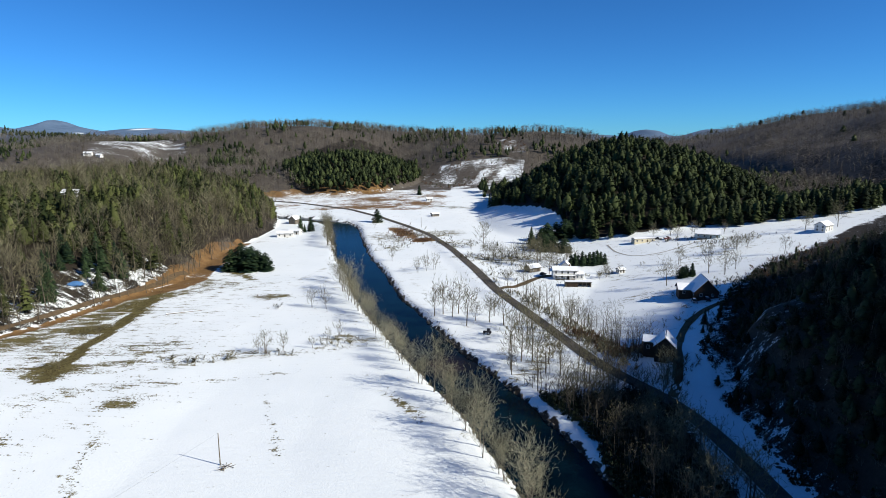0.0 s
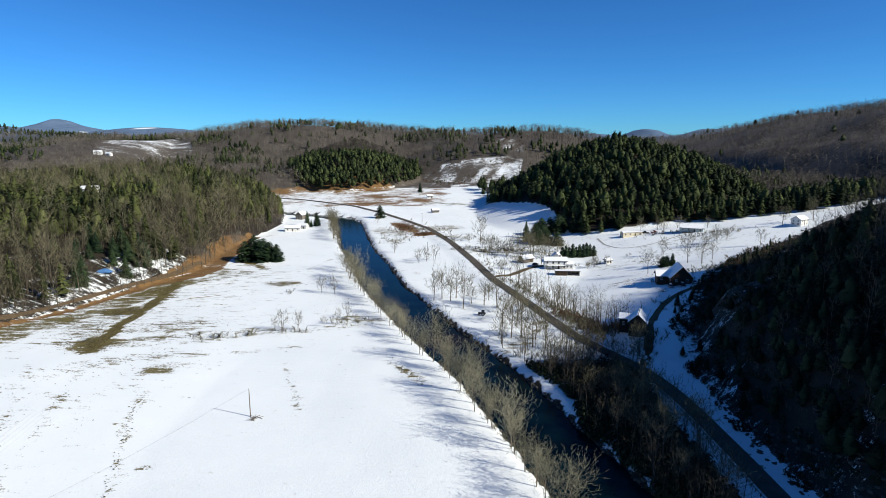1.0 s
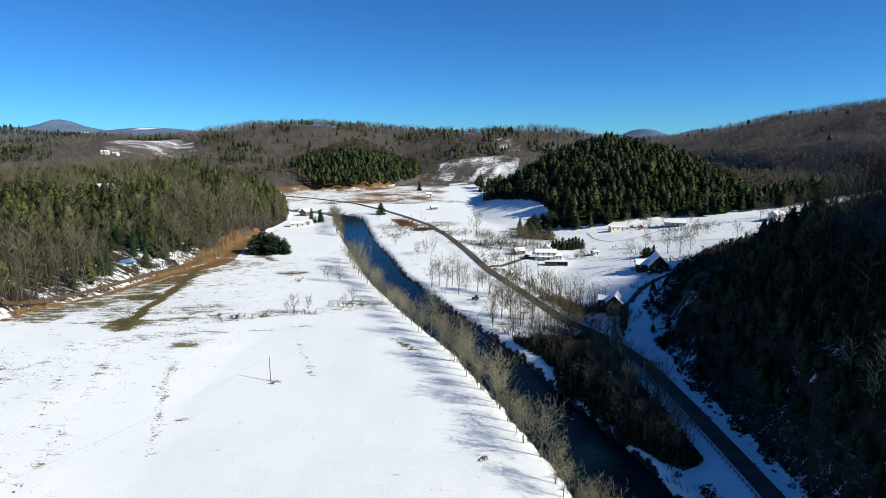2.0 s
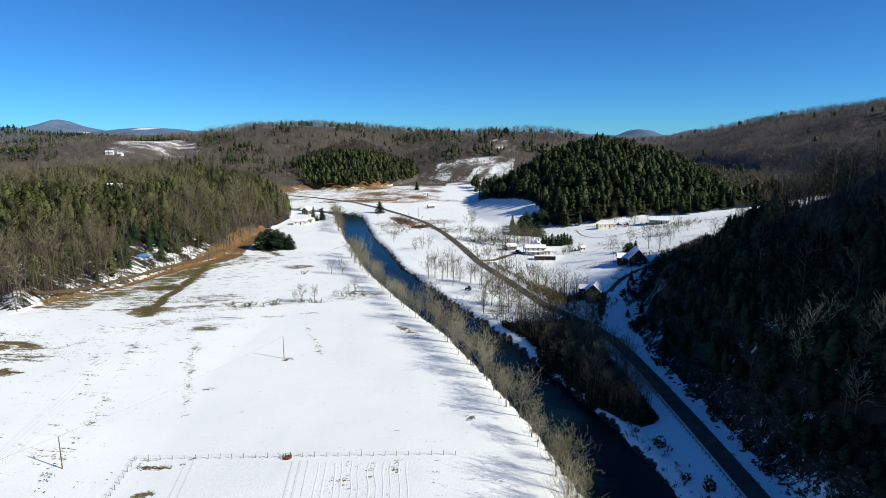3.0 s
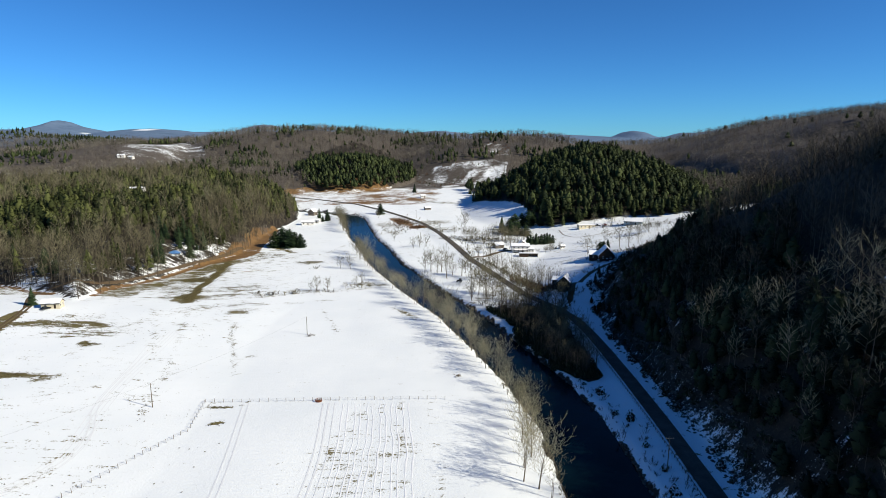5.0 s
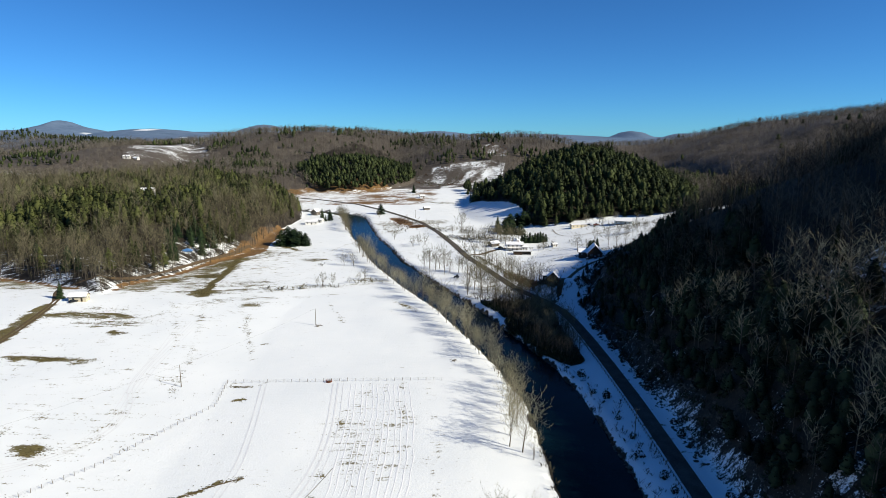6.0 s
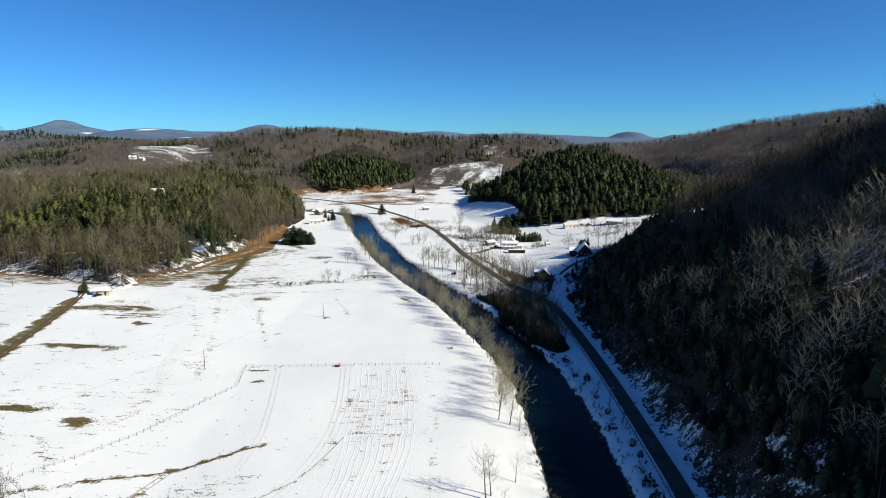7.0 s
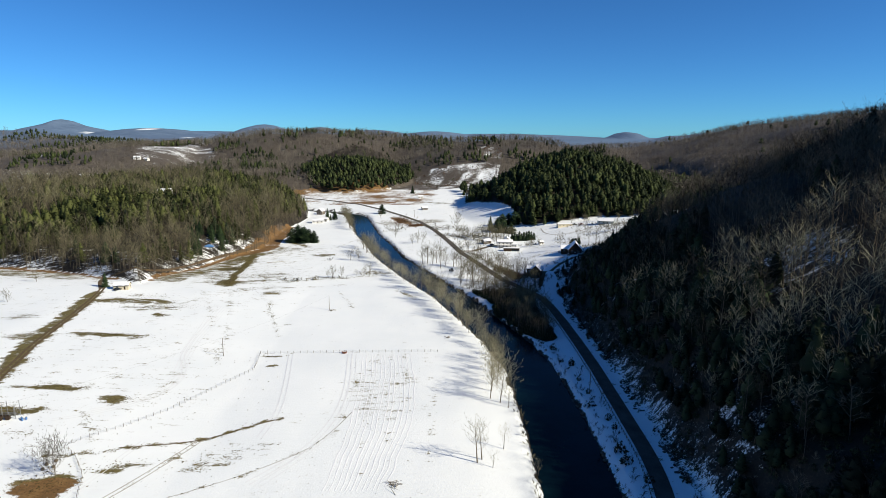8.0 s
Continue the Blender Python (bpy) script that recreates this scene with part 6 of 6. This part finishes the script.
house("garage", 53.5, 349, 30, 8, 5, 2.6, 1.8, WOOD, "weathered brown garage with a snowy roof", category="garage")
house("shed", 102.5, 337, 20, 4.0, 3.0, 2.1, 0.9, WHITE, "small pale garden shed in the snow", category="shed", doors=1)
house("mobile_home", 139.5, 411, 12, 15.5, 4.4, 2.8, 0.5, CREAM, "long cream mobile home with a snowy roof", category="mobile home", over=0.2)
house("ranch_house", 178.5, 399, -20, 15.5, 8.5, 3.2, 2.3, PALE_BLUE, "pale blue-grey house with a snow-covered roof", porch=1.8)
house("hill_house", 240.5, 374, 35, 10.0, 6.5, 3.9, 2.2, WHITE, "white house alone on the snowy rise", storeys=2)
house("cottage", -127, 476, 8, 12.5, 7, 3.0, 1.6, WHITE, "low white cottage with a flat snowy roof by the trees")
house("cottage_annex", -122, 489, -10, 9, 6, 3.0, 1.4, WHITE, "low snowy-roofed annex behind the cottage")
house("grey_house", -137, 548, 70, 8, 7, 4.2, 2.8, WOOD, "grey gabled house at the edge of the wood", storeys=2)
house("white_shed", -187, 162, 8, 8.5, 5.0, 2.8, 1.5, CREAM, "small cream building with a snowy roof beside the farm track", category="outbuilding")
house("wood_house", -302, 488, 5, 14, 8, 5.5, 2.4, WHITE, "white house in a clearing on the wooded hill", storeys=2)
house("hill_cabin", -235, 574, -15, 13, 7, 4.0, 2.2, WHITE, "pale house among the hilltop trees")
house("pasture_house", -556, 950, 10, 12, 7, 3.5, 2.2, WHITE, "distant pale farmhouse on the cleared hill")
house("pasture_barn", -541, 954, -20, 10, 6, 3, 2, WHITE, "distant pale barn on the cleared hill", category="barn", doors=0)
house("field_barn", -16, 706, 10, 7, 5, 2.6, 1.6, WHITE, "small white barn at the far field", category="barn")
house("trackside_house", -8, 596, 20, 7.1, 5, 2.4, 1.4, WOOD, "small weathered shed by the far road", category="shed", doors=0)


def open_shed():
    """The long pole shed below the farmhouse, open to the road side."""
    x, y = 72.5, 313
    t = tagged(empty("pole_shed", x, y, float(height(np.array([x]), np.array([y]))[0]), -3), "long low open-fronted shed with a snowy roof", "shed")
    part("wall", solid(-6.8, 6.8, 2.0, 2.15, -0.5, 2.3), WOOD, t)
    for sx in (-6.8, 6.65):
        part("wall", solid(sx, sx + 0.15, -2.2, 2.0, -0.5, 2.4), WOOD, t)
    part("wall", solid(-6.6, -0.5, -2.2, -2.05, -0.5, 2.5), LOG, t)
    r = part("roof", solid(-7.2, 7.2, -2.7, 2.5, 2.5, 2.65, pose(0, 0, 0, -2.5)), SHINGLE, t)
    part("roof_snow", solid(-7.1, 7.1, -2.55, 2.4, 2.655, 2.85, pose(0, 0, 0, -2.5), 0.06), SNOW, r)
    for i in range(4):
        part("post", solid(-0.3 + i * 2.2, -0.12 + i * 2.2, -2.2, -2.02, -0.6, 2.5), WOOD, t)


open_shed()


# ---- vehicles ----
def wheel(parent, x, y, r, w):
    bm = bmesh.new()
    rod(bm, (x, y - w / 2, r), (x, y + w / 2, r), r, n=14)
    t = part("wheel", bm, RUBBER, parent)
    rim = bmesh.new()
    s = 1 if y > 0 else -1
    rod(rim, (x, y + s * w / 2, r), (x, y + s * (w / 2 + 0.02), r), r * 0.6, n=12)
    part("rim", rim, STEEL, t)


def profile_body(pts, w, inset=0.0):
    """A body from a side outline, narrowed a little towards its top."""
    top = max(z for _, z in pts)
    bm = bmesh.new()
    rings = [[bm.verts.new((x, s * (w / 2 - inset * (z / top) ** 2), z)) for x, z in pts] for s in (-1, 1)]
    n = len(pts)
    bm.faces.new(rings[0])
    bm.faces.new(rings[1][::-1])
    for i in range(n):
        bm.faces.new((rings[0][i], rings[0][(i + 1) % n], rings[1][(i + 1) % n], rings[1][i]))
    bmesh.ops.recalc_face_normals(bm, faces=bm.faces)
    bmesh.ops.bevel(bm, geom=list(bm.edges), offset=0.05, segments=1, affect="EDGES")
    return bm


def car(kind, x, y, turn, paint, label, snow=True, truck=False):
    t = tagged(empty(kind, x, y, float(height(np.array([x]), np.array([y]))[0]) + 0.12, turn), label, "truck" if truck else "car", "vehicles in the yards")
    if truck:
        part("body", profile_body([(-2.6, 0.4), (2.55, 0.4), (2.6, 0.9), (1.3, 1.08), (-2.6, 1.05)], 1.85, 0.05), paint, t)
        part("cab", profile_body([(-0.5, 1.05), (1.3, 1.05), (0.7, 1.75), (-0.4, 1.78)], 1.7, 0.15), GLASS, t)
        part("roof", profile_body([(-0.42, 1.77), (0.68, 1.74), (0.55, 1.85), (-0.35, 1.86)], 1.5, 0.03), paint, t)
        if snow:
            part("snow_cover", solid(-2.5, -0.6, -0.8, 0.8, 1.09, 1.22, bevel=0.05), SNOW, t)
    else:
        part("body", profile_body([(-2.2, 0.35), (2.2, 0.35), (2.25, 0.7), (1.15, 0.95), (-2.1, 0.98), (-2.25, 0.75)], 1.8, 0.06), paint, t)
        part("cabin", profile_body([(-1.8, 0.95), (1.2, 0.93), (0.45, 1.45), (-1.3, 1.48)], 1.68, 0.2), GLASS, t)
        part("roof", profile_body([(-1.35, 1.46), (0.5, 1.43), (0.35, 1.53), (-1.2, 1.55)], 1.36, 0.03), paint, t)
        if snow:
            part("snow_cover", solid(-1.25, 0.4, -0.6, 0.6, 1.56, 1.68, bevel=0.05), SNOW, t)
    for wx in (-1.4, 1.45):
        for wy in (-0.82, 0.82):
            wheel(t, wx, wy, 0.34, 0.24)
    for wy in (-0.62, 0.62):
        part("headlight", solid(2.2, 2.27, wy - 0.15, wy + 0.15, 0.62, 0.76), GLASS, t)
    part("bumper", solid(2.18, 2.32, -0.85, 0.85, 0.38, 0.55, bevel=0.04), STEEL, t)


car("parked_car", 107.6, 247.5, -98, CAR_SILVER, "silver car with snow on it by the lodge")
car("parked_car", 112.6, 246.5, -94, CAR_DARK, "dark car with snow on it by the lodge")
car("parked_car", 118.2, 246.5, -96, CAR_SILVER, "pale car with snow on it by the lodge")
car("pickup_truck", 150.5, 413, 170, CAR_DARK, "dark pickup truck parked beside the mobile home", truck=True)
car("pickup_truck", 156.5, 412, 20, CAR_RED, "maroon pickup truck parked beside the mobile home", truck=True)
car("parked_car", -178, 297, 30, CAR_DARK, "dark car under snow at the edge of the wood")
car("parked_car", 58, 339, 40, CAR_DARK, "dark car on the farm driveway", snow=False)
car("parked_car", -188, 158, 60, CAR_DARK, "dark car beside the small cream building", snow=False)


def tractor(x, y, turn):
    t = tagged(empty("tractor", x, y, float(height(np.array([x]), np.array([y]))[0]), turn), "dark old tractor standing in the snow", "tractor")
    part("hood", profile_body([(0.1, 0.7), (1.7, 0.75), (1.7, 1.3), (0.1, 1.4)], 0.7, 0.06), CAR_DARK, t)
    part("cab", profile_body([(-1.3, 0.8), (0.15, 0.8), (0.05, 2.2), (-1.1, 2.25)], 1.2, 0.1), GLASS, t)
    part("cab_roof", solid(-1.25, 0.2, -0.68, 0.68, 2.25, 2.38, bevel=0.04), CAR_DARK, t)
    for x0, r, w in ((-0.8, 0.75, 0.42), (1.3, 0.45, 0.26)):
        for s in (-1, 1):
            wheel(t, x0, s * 0.85, r, w)
    bm = bmesh.new()
    part("exhaust", rod(bm, (0.8, 0.2, 1.3), (0.8, 0.2, 2.1), 0.05), RUST, t)


tractor(18, 234, 160)


# ---- poles, fences, rails and farm gear ----
def field_pole(x, y, h, label, arm=False):
    z = float(height(np.array([x]), np.array([y]))[0])
    t = tagged(empty("utility_pole", x, y, z), label, "utility pole", "utility poles")
    bm = bmesh.new()
    part("shaft", rod(bm, (0, 0, -1), (0.03, 0, h), 0.17, 0.10, 8), BARK, t)
    if arm:
        a = part("crossarm", solid(-1.1, 1.1, -0.16, -0.05, h - 0.7, h - 0.56), WOOD, t)
        for px in (-0.95, -0.35, 0.35, 0.95):
            bm = bmesh.new()
            part("insulator", rod(bm, (px, -0.1, h - 0.56), (px, -0.1, h - 0.38), 0.05, 0.035), WHITE, a)
    else:
        bm = bmesh.new()
        part("insulator", rod(bm, (0.03, 0, h), (0.03, 0, h + 0.22), 0.06, 0.04), WHITE, t)
        part("sign_plate", solid(-0.1, 0.1, -0.19, -0.16, 1.6, 1.9), WHITE, t)


field_pole(-55.2, 135.5, 8.5, "slender wooden pole alone in the snowy field")
field_pole(-89.1, 57.3, 8.5, "slender wooden pole alone in the snowy field")
field_pole(66.4, 19.8, 10.5, "dark wooden utility pole beside the road", True)
field_pole(-10, 371, 9, "slender wooden pole on the valley floor")
field_pole(33, 283, 9, "wooden utility pole beside the road", True)
field_pole(-19, 520, 9, "wooden utility pole beside the far road", True)


def power_cable(a, b, ha, hb, sag, label):
    """A slack cable between two pole tops."""
    za, zb = (float(height(np.array([q[0]]), np.array([q[1]]))[0]) for q in (a, b))
    t = tagged(empty("power_cable", a[0], a[1], za + ha), label, "cable")
    pts = [Vector(((b[0] - a[0]) * u, (b[1] - a[1]) * u, (zb + hb - za - ha) * u - 4 * sag * u * (1 - u))) for u in np.linspace(0, 1, 15)]
    bm = bmesh.new()
    for p0, p1 in zip(pts[:-1], pts[1:]):
        rod(bm, p0, p1, 0.013, n=4)
    part("wire", bm, RUBBER, t)


power_cable((-55.2, 135.5), (-89.1, 57.3), 8.6, 8.6, 1.2, "slack dark cable between the two field poles")
power_cable((-89.1, 57.3), (-140, -9.4), 8.6, 5.1, 1.2, "slack dark cable from a field pole to the farmyard")


def resample(pts, gap):
    pts = np.array(pts, float)
    s = np.r_[0, np.cumsum(np.hypot(*np.diff(pts, axis=0).T))]
    u = np.arange(0, s[-1], gap)
    return np.stack([np.interp(u, s, pts[:, k]) for k in (0, 1)], 1)


def wire_fence(pts, gap, h, label):
    p = resample(pts, gap)
    z = height(p[:, 0], p[:, 1])
    t = tagged(empty("wire_fence", *p[0], z[0]), label, "fence", "field fences")
    rng2 = np.random.default_rng(len(p))
    bm = bmesh.new()
    rod(bm, (0, 0, -0.3), (0, 0, h), 0.075, 0.065)
    first = part("post", bm, WOOD, t)
    for i, (q, zz) in enumerate(zip(p, z)):
        ob = first if i == 0 else new("post", first.data)
        ob.parent = t
        ob.matrix_basis = pose(q[0] - p[0][0], q[1] - p[0][1], zz - z[0], rng2.normal(0, 3), rng2.normal(0, 3), rng2.uniform(0, 90)) @ Matrix.Diagonal((1, 1, rng2.uniform(0.85, 1.12), 1))
    for lift in (0.45, 0.8, 1.1):
        bm = bmesh.new()
        for a, c, za, zc in zip(p[:-1], p[1:], z[:-1], z[1:]):
            rod(bm, (a[0] - p[0][0], a[1] - p[0][1], za - z[0] + lift), (c[0] - p[0][0], c[1] - p[0][1], zc - z[0] + lift), 0.012, n=3)
        part("wire", bm, STEEL, t)


wire_fence([(-109, -23), (-101, -14), (-89, 2), (-78, 27), (-71, 42), (-74, 63)], 2.6, 1.35, "wooden post and wire fence across the snow")
wire_fence([(-74, 63), (-38, 64), (9, 64.5)], 3.0, 1.3, "wooden post and wire fence along the garden plot")
wire_fence([(-111, -25), (-104, -30), (-96, -40), (-89, -56)], 2.2, 1.35, "leaning post and wire fence beside the yard")


def guard_rail():
    keep = (ROAD_LINE[:, 1] < 158) & (ROAD_LINE[:, 1] > -110)
    line, side = ROAD_LINE[keep] + ROAD_SIDE[keep] * 3.9, ROAD_SIDE[keep]
    p = resample(line, 2.0)
    z = np.maximum(height(p[:, 0], p[:, 1]), 0.5)
    t = tagged(empty("guard_rail", *p[0], z[0]), "low steel guard rail on dark posts beside the road", "guard rail")
    first = part("post", solid(-0.09, 0.09, -0.09, 0.09, -0.5, 0.75), WOOD, t)
    for i, (q, zz) in enumerate(zip(p, z)):
        ob = first if i == 0 else new("post", first.data)
        ob.parent = t
        ob.matrix_basis = pose(q[0] - p[0][0], q[1] - p[0][1], zz - z[0])
    outline = [(0, 0.42), (0.06, 0.48), (0.0, 0.57), (0.06, 0.66), (0, 0.72), (-0.03, 0.72), (0.02, 0.66), (-0.04, 0.57), (0.02, 0.48), (-0.03, 0.42)]
    v, k2 = [], len(outline)
    d = np.gradient(p, axis=0)
    d /= np.linalg.norm(d, axis=1)[:, None]
    for q, zz, dd in zip(p, z, d):
        for o, up in outline:
            v.append((q[0] - p[0][0] - dd[1] * (o + 0.13), q[1] - p[0][1] + dd[0] * (o + 0.13), zz - z[0] + up))
    i = np.arange(len(p) * k2).reshape(len(p), k2)
    f = np.stack([i[:-1], np.roll(i[:-1], -1, 1), np.roll(i[1:], -1, 1), i[1:]], -1).reshape(-1, 4)
    mesh_object("rail", v, f, STEEL, t)


guard_rail()


def log_row():
    x, y = 61.5, 84
    t = tagged(empty("timber_stack", x, y, float(height(np.array([x]), np.array([y]))[0]), 25), "row of dark timbers lying in the snow by the river", "timbers")
    for i in range(6):
        part("timber", solid(-2.6, 2.6, -2.2 + i * 0.85, -1.85 + i * 0.85, 0.05, 0.4, bevel=0.05), LOG, t)


log_row()


def hay_feeder(x, y):
    t = tagged(empty("hay_feeder", x, y, float(height(np.array([x]), np.array([y]))[0])), "rusty red round hay feeder ring in the snow", "hay feeder")
    for zz in (0.12, 0.42, 0.72):
        bm = bmesh.new()
        for i in range(16):
            a, c = i * math.tau / 16, (i + 1) * math.tau / 16
            rod(bm, (1.15 * math.cos(a), 1.15 * math.sin(a), zz), (1.15 * math.cos(c), 1.15 * math.sin(c), zz), 0.05, n=5)
        part("ring", bm, RUST, t)
    for i in range(12):
        a = i * math.tau / 12
        bm = bmesh.new()
        part("bar", rod(bm, (1.15 * math.cos(a), 1.15 * math.sin(a), -0.1), (1.15 * math.cos(a), 1.15 * math.sin(a), 0.72), 0.04, n=5), RUST, t)
    bm = bmesh.new()
    part("hay", rod(bm, (0, 0, 0), (0, 0, 0.35), 1.0, 0.7, 12), DIRT, t)


hay_feeder(-35.9, 63.6)


def stock_pen(x, y):
    """The pipe frame with carts and barrels at the end of the farm track."""
    t = tagged(empty("stock_pen", x, y, float(height(np.array([x]), np.array([y]))[0]), 6), "grey pipe cattle chute with dark panels in the farmyard", "cattle chute")
    for i, px in enumerate((-4, -2, 0, 2, 4)):
        for py in (-1.4, 1.4):
            bm = bmesh.new()
            part("post", rod(bm, (px, py, -0.3), (px, py, 5.2 if i % 2 == 0 else 2.4), 0.11, n=6), STEEL, t)
    for py in (-1.4, 1.4):
        for zz in (0.5, 1.0, 1.5, 2.1):
            bm = bmesh.new()
            part("rail", rod(bm, (-4.2, py, zz), (4.2, py, zz), 0.05, n=5), STEEL, t)
    bm = bmesh.new()
    part("beam", rod(bm, (-5, -1.4, 2.8), (5.5, -1.4, 2.8), 0.09, n=6), WOOD, t)
    for j, (bx, by, w) in enumerate(((-3.0, -2.6, 1.5), (-0.9, -2.9, 1.1), (1.2, -2.5, 1.3))):
        part("feed_box", solid(bx, bx + w, by, by + 1.1, 0, 1.1 + 0.3 * (j % 2), None, 0.04), LOG, t)
    part("panel", solid(-3.8, 1.8, -1.3, -1.2, 0.1, 1.4), LOG, t)
    for i in range(3):
        b2 = tagged(empty("barrel", x + 6.2 + i * 0.8, y - 1.2 - (i % 2) * 0.8, float(height(np.array([x + 6.2]), np.array([y - 1.2]))[0])), "blue plastic barrel in the farmyard", "barrel", "barrels")
        bm = bmesh.new()
        rod(bm, (0, 0, 0), (0, 0, 0.45), 0.26, 0.30, 12)
        rod(bm, (0, 0, 0.45), (0, 0, 0.9), 0.30, 0.26, 12)
        part("drum", bm, BLUE, b2)
        bm = bmesh.new()
        part("lid", rod(bm, (0, 0, 0.9), (0, 0, 0.93), 0.24, n=12), RUBBER, b2)


stock_pen(-140, -8)
for i, (x, y) in enumerate(((-107.5, -33.5), (-109, -35.5), (-106.3, -36.6), (-108.6, -38))):
    s = empty("tree_stump", x, y, float(height(np.array([x]), np.array([y]))[0]) - 0.1)
    bm = bmesh.new()
    rod(bm, (0, 0, 0), (0, 0, 0.7), 0.55, 0.45, 9)
    part("bark", bm, BARK, s)
    bm = bmesh.new()
    part("cut_face", rod(bm, (0, 0, 0.7), (0, 0, 0.72), 0.42, n=9), WOOD, s)
    tagged(s, "weathered grey stump beside the bushy tree", "stump", "stumps in the yard")


def brush_pile(x, y, size, label):
    """A heap of crossed sticks with snow between."""
    t = tagged(empty("brush_pile", x, y, float(height(np.array([x]), np.array([y]))[0])), label, "brush pile")
    r2 = np.random.default_rng(int(abs(x * 7 + y)))
    for i in range(14):
        a = r2.uniform(0, math.tau)
        c, d = Vector((*(r2.normal(0, 0.4, 2) * size), 0.15 + 0.3 * r2.random())), Vector((math.cos(a), math.sin(a), r2.uniform(0.0, 0.35))) * size * r2.uniform(0.6, 1.1)
        bm = bmesh.new()
        part("stick", rod(bm, c - d * 0.5, c + d * 0.6, 0.09, 0.04, 5), BARK, t)


brush_pile(12, 86, 1.6, "small dark heap of branches on the field snow")
brush_pile(-54, 134, 1.8, "scatter of cut branches at the foot of a pole")
brush_pile(103, 244, 3.0, "heap of dark branches before the lodge")
brush_pile(-6, -44, 3.0, "fallen branches lying in the field snow")


def tarp_heap(x, y):
    """A blue tarpaulin drawn over a heap, weighted at its hem."""
    t = tagged(empty("tarpaulin_heap", x, y, float(height(np.array([x]), np.array([y]))[0]), 12), "blue tarpaulin over a heap at the wood's edge", "tarpaulin")
    r2 = np.random.default_rng(5)
    u, v = np.meshgrid(np.linspace(-1, 1, 11), np.linspace(-1, 1, 7))
    bulge = 1.6 * (1 - np.abs(u) ** 3) * (1 - np.abs(v) ** 2.4) * (0.8 + 0.25 * np.sin(3.1 * u + 1)) + 0.12 * r2.random(u.shape) - 0.5 * (np.maximum(np.abs(u), np.abs(v)) > 0.99)
    pts = np.stack([4.2 * u + 0.15 * r2.normal(size=u.shape), 1.9 * v + 0.15 * r2.normal(size=u.shape), bulge + 0.3], -1).reshape(-1, 3)
    i = np.arange(77).reshape(7, 11)
    mesh_object("cover", pts, np.stack([i[:-1, :-1], i[:-1, 1:], i[1:, 1:], i[1:, :-1]], -1).reshape(-1, 4), BLUE, t, smooth=True)
    for wx, wy in ((-3.9, -1.9), (-1.2, -2.1), (1.9, -2.0), (3.9, -1.7), (4.0, 1.6)):
        bm = bmesh.new()
        part("tyre_weight", rod(bm, (wx, wy, 0.0), (wx, wy, 0.25), 0.32, 0.3, 10), RUBBER, t)


tarp_heap(-178, 281)


def fallen_pole(a, b, label):
    """A felled trunk with a ridge of snow along its top."""
    za, zb = (float(height(np.array([q[0]]), np.array([q[1]]))[0]) for q in (a, b))
    t = tagged(empty("fallen_trunk", a[0], a[1], za), label, "log", "felled trunks by the wood")
    end = Vector((b[0] - a[0], b[1] - a[1], zb - za + 0.2))
    bm = bmesh.new()
    part("trunk", rod(bm, (0, 0, 0.25), end, 0.26, 0.12, 7), BARK, t)
    bm = bmesh.new()
    part("snow_ridge", rod(bm, (0, 0, 0.42), end + Vector((0, 0, 0.10)), 0.17, 0.08, 6), SNOW, t, "snow lying along the trunk")


fallen_pole((-152, 306), (-148, 318), "snow-topped felled trunk on the brown bank")
fallen_pole((-160, 263), (-143, 265), "snow-topped felled trunk lying across the grass")
fallen_pole((-126, 262), (-112, 268), "dark felled trunk in the snowy field")
